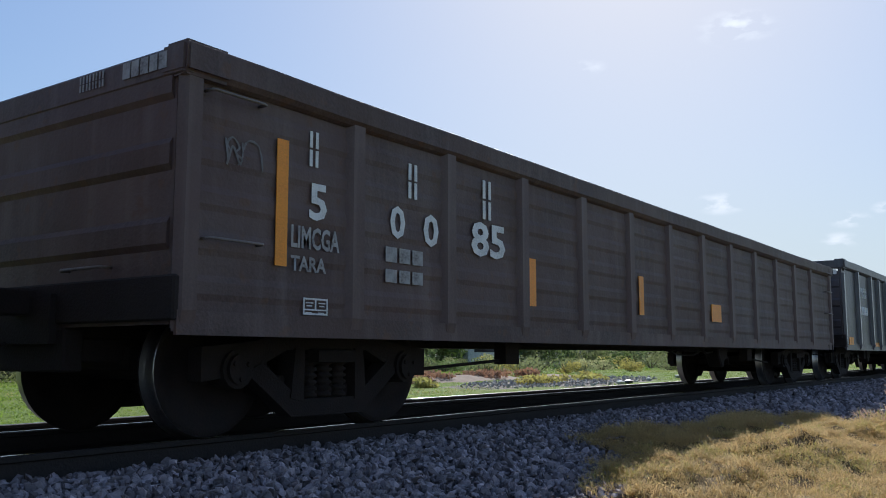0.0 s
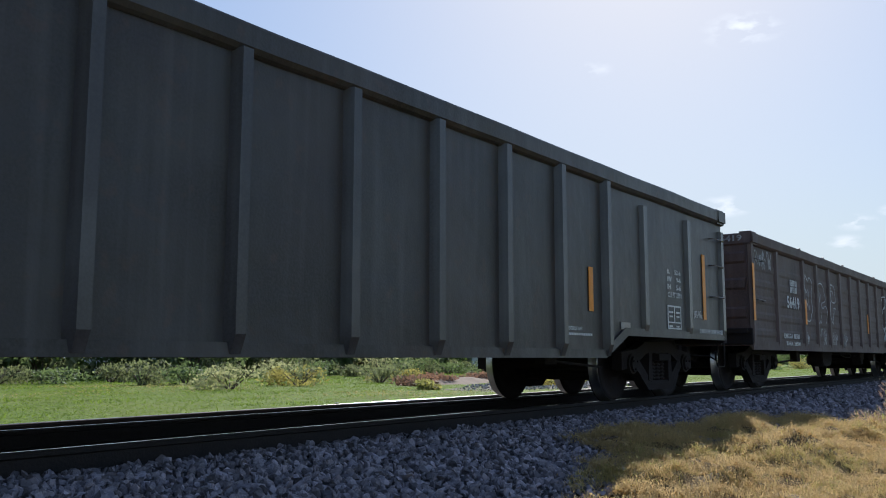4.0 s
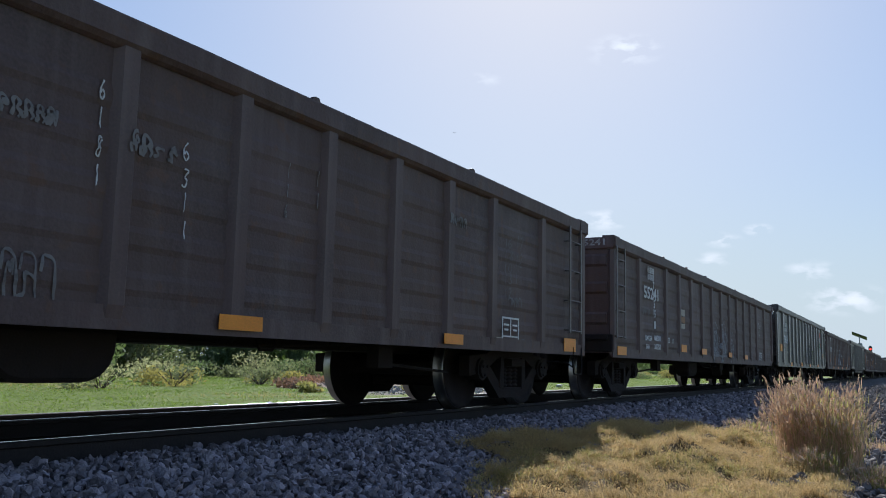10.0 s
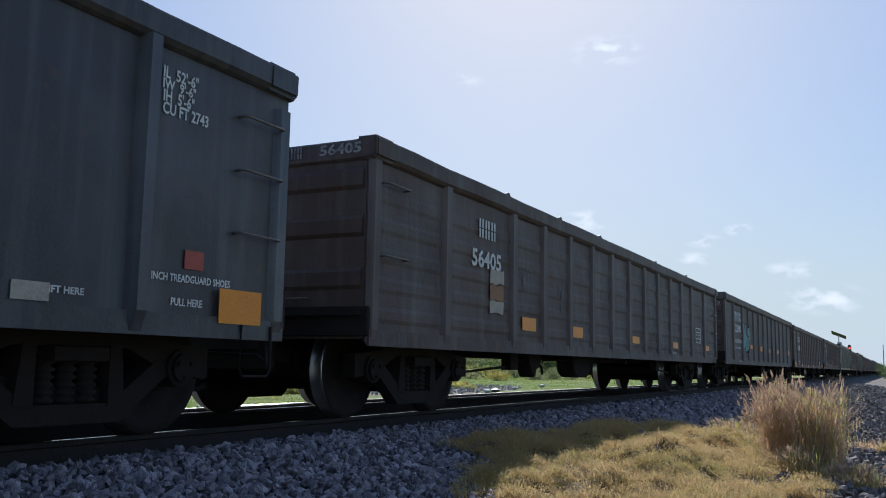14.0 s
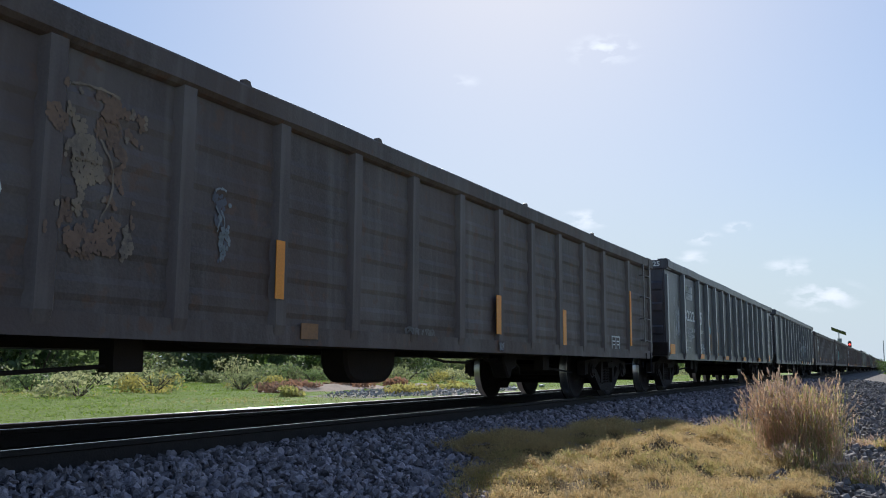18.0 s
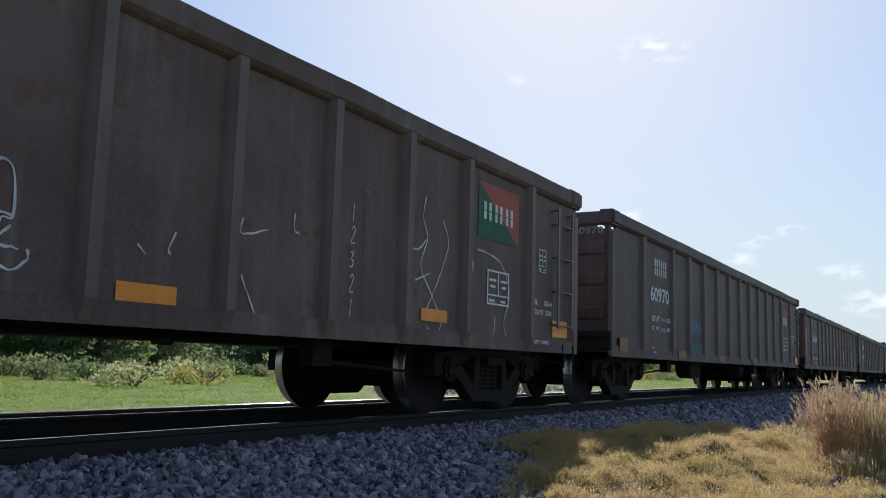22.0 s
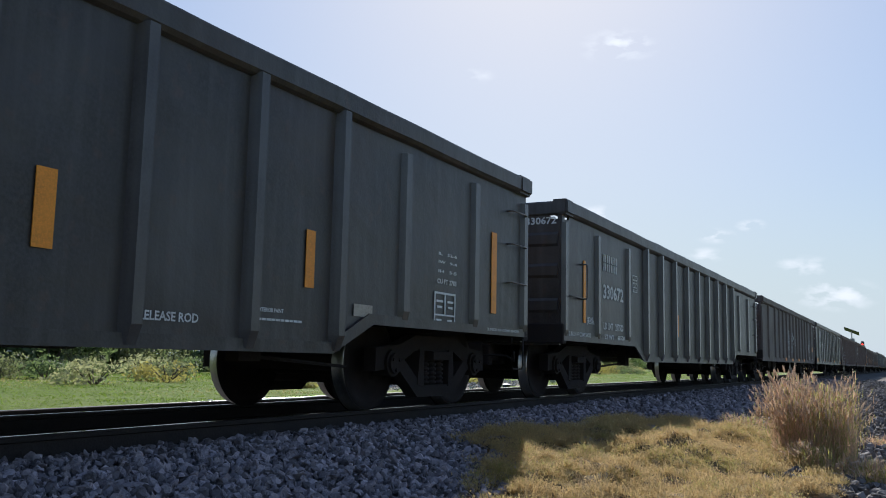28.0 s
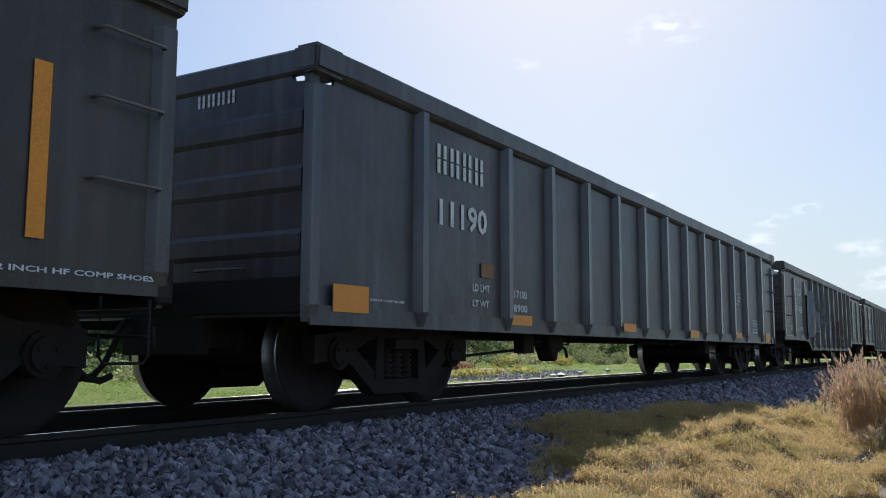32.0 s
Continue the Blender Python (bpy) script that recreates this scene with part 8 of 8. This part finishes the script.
REDWEED = thin(mat("reddish_dead_weeds", (0.34, 0.2, 0.13), 0.8, 0, (0.26, 0.15, 0.1), 2, 12, 0, island=True), (0.36, 0.2, 0.12))
DEAD = thin(mat("dead_brown_stalks", (0.36, 0.25, 0.17), 0.8, 0, (0.27, 0.18, 0.12), 2, 12, 0, island=True), (0.25, 0.14, 0.09))
for k in range(10):
    brush(25.5 + 1.0 * k + RNG.uniform(-0.5, 0.5), 14.6 + RNG.uniform(-0.9, 1.0), RNG.uniform(0.5, 0.9), RNG.uniform(0.3, 0.5), 420, (DEAD, REDWEED)[k % 2], "low reddish dry weeds on a dirt heap", "dry_weed")
for k in range(6):
    brush((26.4, 27.6, 28.9, 32.5, 34.0, 22.6)[k], 9.6 + 0.35 * k, RNG.uniform(0.6, 0.9), RNG.uniform(0.2, 0.34), 500, (STRAWGREEN, OLIVE)[k % 2], "low olive and straw grass clump on gravel", "grass_clump")
for k in range(64):
    x = 19 + 1.35 * k + 0.006 * k * k
    brush(x + RNG.uniform(-0.7, 0.7), 18.0 + RNG.uniform(-1.6, 5.0), RNG.uniform(0.7, 1.5), RNG.uniform(0.5, 1.15) * (1.25 if k % 5 == 0 else 1), 620, (SEEDGREEN, WEED, SAGE, STRAWGREEN, WEED)[k % 5], "tall pale weeds in the rough part of the field", "tall_weed")
for k in range(26):
    m, text = HEDGE[(2, 0, 1)[k % 3]]
    brush(68 + k * 3.4 + RNG.uniform(-1, 1), 31 + 0.1 * k + RNG.uniform(-2.5, 3), RNG.uniform(2.2, 3.6), RNG.uniform(2.4, 4.4), 1500, m, text)
for x, y, h in ((20, 44, 7), (31, 41, 6), (44, 47, 8), (58, 50, 7), (75, 46, 6.5), (92, 52, 8), (12, 50, 7), (110, 60, 8), (150, 60, 7)):
    tree(x, y, h, 2600, "green broad-crowned tree behind the field")
tree(330, -5.0, 6.0, 1800, "green roadside tree far along the track", 0.3)
tree(300, -1.6, 3.0, 1200, "low green tree far along the track", 0.3)
brush(150, -4.4, 1.9, 2.3, 1500, LEAF, "green bush beside the far track")
tree(235, 7.5, 5.6, 900, "small dark tree beside the far signal", 0.25)


def far_woods():
    n = 26000
    x = RNG.uniform(-20, 420, n)
    y = 66 + 12 * np.sin(x * 0.05) + RNG.uniform(-6, 6, n)
    z = -0.4 + (3.4 + 1.3 * np.sin(x * 0.21) + 1.1 * np.sin(x * 0.53 + 1)) * RNG.random(n) ** 0.8
    ob = new("far_woods", leaves(np.stack([x, y, z], 1), np.full(n, 0.42), LEAF, "far_woods"))
    tagged(ob, "dark green woods behind the field", "woods", kind="stuff")


far_woods()

# ---- stones, dirt, litter ----


def stone_mesh(seed):
    rnd = random.Random(seed)
    bm = bmesh.new()
    ax = (rnd.uniform(0.8, 1.15), rnd.uniform(0.6, 0.95), rnd.uniform(0.45, 0.75))
    for _ in range(11):
        d = Vector((rnd.gauss(0, 1), rnd.gauss(0, 1), rnd.gauss(0, 1))).normalized() * rnd.uniform(0.5, 0.62)
        bm.verts.new((d.x * ax[0], d.y * ax[1], d.z * ax[2]))
    hull = bmesh.ops.convex_hull(bm, input=bm.verts[:])
    loose = {g for g in hull["geom_interior"] + hull["geom_unused"] if isinstance(g, bmesh.types.BMVert)}
    bmesh.ops.delete(bm, geom=list(loose), context="VERTS")
    bmesh.ops.triangulate(bm, faces=bm.faces[:])
    bmesh.ops.recalc_face_normals(bm, faces=bm.faces[:])
    return mesh_of("ballast_stone", bm, STONE)


STONE_MESHES = [stone_mesh(k) for k in range(12)]


def stone_heap(name, label, x, y, size, material, sink=0.25, seed=3, category="stones"):
    """Many loose stones joined, each an uneven polyhedron, on the ground at x, y."""
    rng = np.random.default_rng(seed)
    shapes = []
    for me in STONE_MESHES:
        co = np.empty(len(me.vertices) * 3)
        me.vertices.foreach_get("co", co)
        shapes.append((co.reshape(-1, 3), np.array([p.vertices[:] for p in me.polygons])))
    V, F, off = [], [], 0
    which = rng.integers(0, len(shapes), len(x))
    for k, (co, fc) in enumerate(shapes):
        i = np.where(which == k)[0]
        if not len(i):
            continue
        q = rng.normal(size=(len(i), 4))
        q /= np.linalg.norm(q, axis=1)[:, None]
        w, a, b, c = q.T
        R = np.stack([1 - 2 * (b * b + c * c), 2 * (a * b - c * w), 2 * (a * c + b * w), 2 * (a * b + c * w), 1 - 2 * (a * a + c * c), 2 * (b * c - a * w), 2 * (a * c - b * w), 2 * (b * c + a * w), 1 - 2 * (a * a + b * b)], 1).reshape(-1, 3, 3)
        v = np.einsum("nij,vj->nvi", R, co) * size[i][:, None, None]
        v += np.stack([x[i], y[i], profiles(y[i]) + size[i] * sink + rng.uniform(0, 0.02, len(i))], 1)[:, None, :]
        V.append(v.reshape(-1, 3))
        F.append((fc[None] + (off + np.arange(len(i)) * len(co))[:, None, None]).reshape(-1, fc.shape[1]))
        off += len(i) * len(co)
    me = raw(name, np.concatenate(V).tolist(), np.concatenate(F).tolist(), material)
    return tagged(new(name, me), label, category, kind="stuff")


def ballast_stones():
    n = 17000
    x, y = 1.4 + 12 * RNG.random(n) ** 1.15, RNG.uniform(-3.15, -0.92, n)
    heap = stone_heap("ballast_stones", "loose blue-grey crushed ballast stones", x, y, 0.028 + 0.06 * RNG.random(n) ** 1.8, STONES, 0.2, 3, "")
    heap.parent = BED
    n = 8000
    x, y = 13 + 40 * RNG.random(n) ** 1.3, RNG.uniform(-3.1, -0.95, n)
    far = stone_heap("far_ballast_stones", "loose blue-grey crushed ballast stones", x, y, RNG.uniform(0.06, 0.13, n), STONES, 0.15, 4, "")
    far.parent = BED
    n = 9000
    x, y = RNG.uniform(8, 60, n), RNG.uniform(2.9, 13.5, n)
    keep = (((x - 30 - 1.2 * (y - 10)) / 8) ** 2 + ((y - 10) / 2.9) ** 2 < 0.9)
    stone_heap("field_stones", "pale gravel strewn on the field's edge", x[keep], y[keep], RNG.uniform(0.05, 0.12, int(keep.sum())), PALESTONES, 0.2, 5)
    n = 16000
    x, y = 8 + 55 * RNG.random(n) ** 1.6, RNG.uniform(-6.6, -3.0, n)
    keep = mound(x, y) < 0.06
    stone_heap("path_stones", "pale loose gravel beside the pathway", x[keep], y[keep], (0.03 + 0.07 * RNG.random(int(keep.sum())) ** 2) * (1 + x[keep] / 50), PATHSTONES, 0.25, 6)
    # the nearest stones one by one
    rnd = random.Random(5)
    for k in range(300):
        px, py, sz = rnd.uniform(2.6, 5.2), rnd.uniform(-2.75, -1.35), rnd.uniform(0.04, 0.07)
        ob = new("ballast_stone", STONE_MESHES[k % 12])
        ob.parent = BED
        ob.matrix_basis = Matrix.LocRotScale((px, py, profile(py) + sz * 0.35 + 0.02), Euler((rnd.uniform(0, 6), rnd.uniform(0, 6), rnd.uniform(0, 6))), (sz, sz, sz))


PATHSTONES = mat("grey_brown_gravel", (0.22, 0.19, 0.175), 0.9, 0, (0.10, 0.088, 0.08), 9, 60, 0.3, island=(0.5, 1.4))
PALESTONES = mat("pale_field_gravel", (0.42, 0.39, 0.355), 0.9, 0, (0.27, 0.25, 0.225), 9, 60, 0.3, island=True)


def dirt_heap(cx, cy, rx, ry, h, material, label, name="dirt_mound"):
    ob = grid(name, [-rx + 2 * rx * i / 24 for i in range(25)], [-ry + 2 * ry * i / 18 for i in range(19)],
              lambda x, y: h * max(0, 1 - (x / rx) ** 2 - (y / ry) ** 2) * (0.75 + 0.5 * noise.noise(Vector((x * 1.3 + cx, y * 1.3, 2)))) - 0.03, material)
    ob.location = (cx, cy, profile(cy) - 0.03)
    return tagged(ob, label, "dirt heap")


dirt_heap(29.5, 14.6, 4.6, 1.2, 0.3, REDDIRT, "low reddish dirt heap with dry weeds")
dirt_heap(36.5, 14.4, 3.0, 1.0, 0.2, REDDIRT, "low reddish dirt heap with dry weeds")
dirt_heap(30.0, 10.0, 8.5, 2.7, 0.07, DIRT, "pale spread gravel on the field's edge", "gravel_spread")


def litter(cx, cy, s, material, label, name="rubble"):
    bm = bmesh.new()
    bmesh.ops.create_icosphere(bm, subdivisions=1, radius=s)
    rnd = random.Random(int(cx * 100))
    for v in bm.verts:
        v.co = Vector((v.co.x * rnd.uniform(0.8, 1.4), v.co.y * rnd.uniform(0.6, 1.1), v.co.z * rnd.uniform(0.3, 0.6)))
    ob = new(name, mesh_of(name, bm, material))
    ob.location = (cx, cy, profile(cy) + s * 0.2)
    tagged(ob, label, "rubble")


PALE = mat("pale_concrete", (0.6, 0.59, 0.56), 0.85, 0, (0.45, 0.44, 0.42), 6, 50, 0.2)
BLACKBAG = mat("black_plastic", (0.02, 0.02, 0.022), 0.4, 0, None, 6, 50, 0.3)
for x, y, s in ((14.6, 6.4, 0.11), (13.9, 7.2, 0.05), (28.4, 7.3, 0.2), (33.5, 8.4, 0.16), (38.2, 9.0, 0.2)):
    litter(x, y, s, PALE, "pale lump of broken concrete in the grass")
litter(29.3, 7.4, 0.2, BLACKBAG, "black plastic sack lying in the grass", "plastic_sack")
ballast_stones()

# ---- ties ----


def ties():
    bm = bmesh.new()
    box(bm, -0.115, 0.115, -1.3, 1.3, -0.19, 0.0)
    me = mesh_of("tie", bevel(bm, 0.012), TIE)
    for k in range(110):
        ob = new("tie", me)
        ob.parent = BED
        ob.matrix_basis = pose(-2 + k * 0.52, random.uniform(-0.02, 0.02), -0.165, 0, 0, random.uniform(-0.6, 0.6))
    bm = bmesh.new()
    for k in range(600):
        x = 55.3 + k * 0.9
        box(bm, x - 0.115, x + 0.115, -1.3, 1.3, -0.3, -0.165)
    far = new("far_ties", mesh_of("far_ties", bm, TIE))
    tagged(far, "dark timber ties along the far track", kind="stuff")
    far.parent = BED


ties()

# ---- far things ----
WALLBLUE = mat("pale_blue_render", (0.4, 0.5, 0.55), 0.85, 0, (0.3, 0.39, 0.43), 1.5, 20, 0.15)
WALLGREY = mat("pale_grey_render", (0.5, 0.48, 0.44), 0.85, 0, (0.38, 0.36, 0.33), 1.5, 20, 0.15)
TIN = mat("rusty_tin_roof", (0.3, 0.27, 0.25), 0.5, 0.6, (0.2, 0.13, 0.1), 2, 20, 0.2)
DARKWOOD = mat("dark_weathered_boards", (0.05, 0.045, 0.045), 0.9, 0, (0.03, 0.028, 0.03), 3, 20, 0.3, stretch=(1, 1, 6))
GLASS = mat("dark_window_glass", (0.02, 0.025, 0.03), 0.08, 0, None, 2, 10, 0)
STEEL = mat("galvanised_mast", (0.25, 0.26, 0.27), 0.45, 0.7, (0.18, 0.19, 0.2), 4, 40, 0.1)
PANEL = mat("solar_cell_glass", (0.015, 0.02, 0.04), 0.15, 0, (0.02, 0.025, 0.05), 8, 20, 0)
REDLAMP = mat("red_signal_lens", (0.7, 0.03, 0.02), 0.3, 0, (0.5, 0.02, 0.02), 8, 20, 0)
REDLAMP.node_tree.nodes["Principled BSDF"].inputs["Emission Color"].default_value = (1, 0.05, 0.03, 1)
REDLAMP.node_tree.nodes["Principled BSDF"].inputs["Emission Strength"].default_value = 2.5


def house(cx, cy, turn, w, d, h, wall, roof, label, name="house"):
    root = new(name)
    root.matrix_basis = pose(cx, cy, -0.5, 0, 0, turn)
    tagged(root, label, "building")
    bm = bmesh.new()
    box(bm, -w / 2, w / 2, -d / 2, d / 2, 0, h)
    part("wall", mesh_of("wall", bm, wall), root)
    bm = bmesh.new()
    prism(bm, [(-d / 2 - 0.3, h), (d / 2 + 0.3, h), (d / 2 + 0.3, h + 0.12), (0, h + 0.75), (-d / 2 - 0.3, h + 0.12)], -w / 2 - 0.3, w / 2 + 0.3, "x")
    bmesh.ops.recalc_face_normals(bm, faces=bm.faces[:])
    part("roof", mesh_of("roof", bm, roof), root)
    bm = bmesh.new()
    box(bm, w * 0.2, w * 0.2 + 0.9, -d / 2 - 0.03, -d / 2 + 0.02, 0, 2.0)
    part("door", mesh_of("door", bm, DARKWOOD), root)
    bm = bmesh.new()
    box(bm, -w * 0.3, -w * 0.3 + 1.2, -d / 2 - 0.03, -d / 2 + 0.02, 1.0, 2.1)
    part("window", mesh_of("window", bm, GLASS), root)


house(66.0, 40.0, -25, 8, 5, 2.7, WALLBLUE, TIN, "small pale blue house with a tin roof")
house(80.0, 39.0, -25, 6, 5, 2.6, WALLGREY, TIN, "small pale grey house with a tin roof")
house(34.0, 38.5, -40, 2.6, 2.2, 1.9, DARKWOOD, TIN, "dark wooden shed under the trees", "shed")
house(45.0, 58.0, -35, 9, 5, 2.7, WALLGREY, TIN, "pale house behind the trees")


def parked_van(cx, cy, turn):
    root = new("parked_van")
    root.matrix_basis = pose(cx, cy, -0.45, 0, 0, turn)
    tagged(root, "white van parked at the field's edge", "van")
    bm = bmesh.new()
    prism(bm, [(-2.2, 0.35), (-2.2, 1.5), (-1.9, 1.9), (0.9, 1.9), (1.6, 1.2), (2.2, 1.05), (2.3, 0.35)], -0.85, 0.85)
    bmesh.ops.recalc_face_normals(bm, faces=bm.faces[:])
    part("body", mesh_of("body", bevel(bm, 0.05), PALE), root)
    bm = bmesh.new()
    prism(bm, [(-1.7, 1.25), (-1.6, 1.75), (0.8, 1.75), (1.25, 1.25)], -0.86, 0.86)
    bmesh.ops.recalc_face_normals(bm, faces=bm.faces[:])
    part("window", mesh_of("window", bm, GLASS), root)
    for x in (-1.4, 1.4):
        for y in (-0.75, 0.75):
            bm = bmesh.new()
            rod(bm, (x, y - 0.1, 0.33), (x, y + 0.1, 0.33), 0.33, 14)
            part("wheel", mesh_of("wheel", bm, BLACKBAG), root)


parked_van(57, 31, -30)


def mast(cx, cy, tall, name, label, category):
    root = new(name)
    root.location = (cx, cy, -0.5)
    tagged(root, label, category)
    bm = bmesh.new()
    rod(bm, (0, 0, 0), (0, 0, tall), 0.13, 10, 0, 0.09)
    box(bm, -0.3, 0.3, -0.3, 0.3, 0, 0.2)
    part("pole", mesh_of("pole", bm, STEEL), root)
    return root


sp = mast(200, 5.1, 8.4, "solar_panel_pole", "steel pole carrying a tilted solar panel", "solar pole")
bm = bmesh.new()
box(bm, -0.7, 0.7, -1.5, 1.5, -0.04, 0.04)
part("solar_panel", mesh_of("solar_panel", bm, PANEL), sp, pose(0, 0, 8.5, 24, 25, 0))
bm = bmesh.new()
box(bm, -0.3, 0.3, -0.5, 0.3, 6.2, 7.0)
part("equipment_box", mesh_of("equipment_box", bevel(bm, 0.03), STEEL), sp)
sg = mast(230, 4.45, 6.2, "railway_signal", "railway signal mast with a red lamp", "signal")
bm = bmesh.new()
prism(bm, [(-0.32, 5.2), (-0.4, 5.6), (-0.4, 6.4), (-0.2, 6.8), (0.2, 6.8), (0.4, 6.4), (0.4, 5.6), (0.32, 5.2)], -0.06, 0.06, "x")
bmesh.ops.recalc_face_normals(bm, faces=bm.faces[:])
head = part("signal_head", mesh_of("signal_head", bm, BLACKBAG), sg, pose(-0.2, 0, 0.5))
bm = bmesh.new()
rod(bm, (-0.12, 0, 6.0), (-0.06, 0, 6.0), 0.22, 16)
part("lamp", mesh_of("lamp", bm, REDLAMP), head, None, "glowing red lens")
pl = mast(260, -2.3, 8.2, "utility_pole", "thin grey utility pole far along the track", "pole")


# ---- a bird crossing the sky ----
def make_bird():
    root = new("bird")
    tagged(root, "small dark bird flying high in the sky", "bird")
    bm = bmesh.new()
    turned(bm, [(-0.22, 0.005), (-0.12, 0.04), (0.0, 0.06), (0.1, 0.05), (0.17, 0.035), (0.24, 0.005)], 10, 0, "x")
    bmesh.ops.scale(bm, vec=(0.45, 0.45, 0.45), verts=bm.verts[:])
    part("body", mesh_of("body", bm, BLACKBAG), root)
    for s in (-1, 1):
        bm = bmesh.new()
        prism(bm, [(0.036, 0), (0.027, s * 0.135), (-0.018, s * 0.25), (-0.045, s * 0.135), (-0.045, 0)], -0.004, 0.004, "z")
        bmesh.ops.recalc_face_normals(bm, faces=bm.faces[:])
        w = part("wing", mesh_of("wing", bm, BLACKBAG), root)
        WINGS.append((w, s))
    return root


WINGS = []
BIRD = make_bird()
BIRD_AT, BIRD_GOES = (53.6, 15.6, 17.5), (-19.4, -13.8, -5.4)  # where it is at 12 seconds, and metres a second


def motions():
    rows = [0, 4, 8, 12, 16, 20, 24, 28, 32]

    def way(t):
        return 19.366 + 11.4453 * t + 0.002926 * t * t

    for car, c, spec in CARS:
        off = -HALF - PITCH * c + spec.get("shift", 0)
        walk(car, [(t, pose(way(t) + off, 0, 0)) for t in rows])
    step = 0.05
    turn = [(i * step, math.degrees(way(i * step) / WR)) for i in range(int(32 / step) + 1)]
    for ws, w, c in WHEELSETS:
        walk(ws, [(t, pose(w, 0, WR, 0, a + 31 * c, 0)) for t, a in turn])
    # the bird glides from the field side over the track to the near side
    a, v = Vector(BIRD_AT), Vector(BIRD_GOES)
    head = math.degrees(math.atan2(v.y, v.x))
    walk(BIRD, [(t, pose(*(a + v * (t - 12.0)), 0, 0, head)) for t in (0, 8, 11, 12, 13, 14)] + [(t, pose(*(a + v * 2.0 + Vector((-19.4, -13.8, 2.0)) * (t - 14.0)), 0, 0, head)) for t in (16, 24, 32)])
    for w, s in WINGS:
        walk(w, [(k * 0.1, pose(0, 0, 0, s * 28 * math.sin(k * 1.9), 0, 0)) for k in range(321)])


motions()
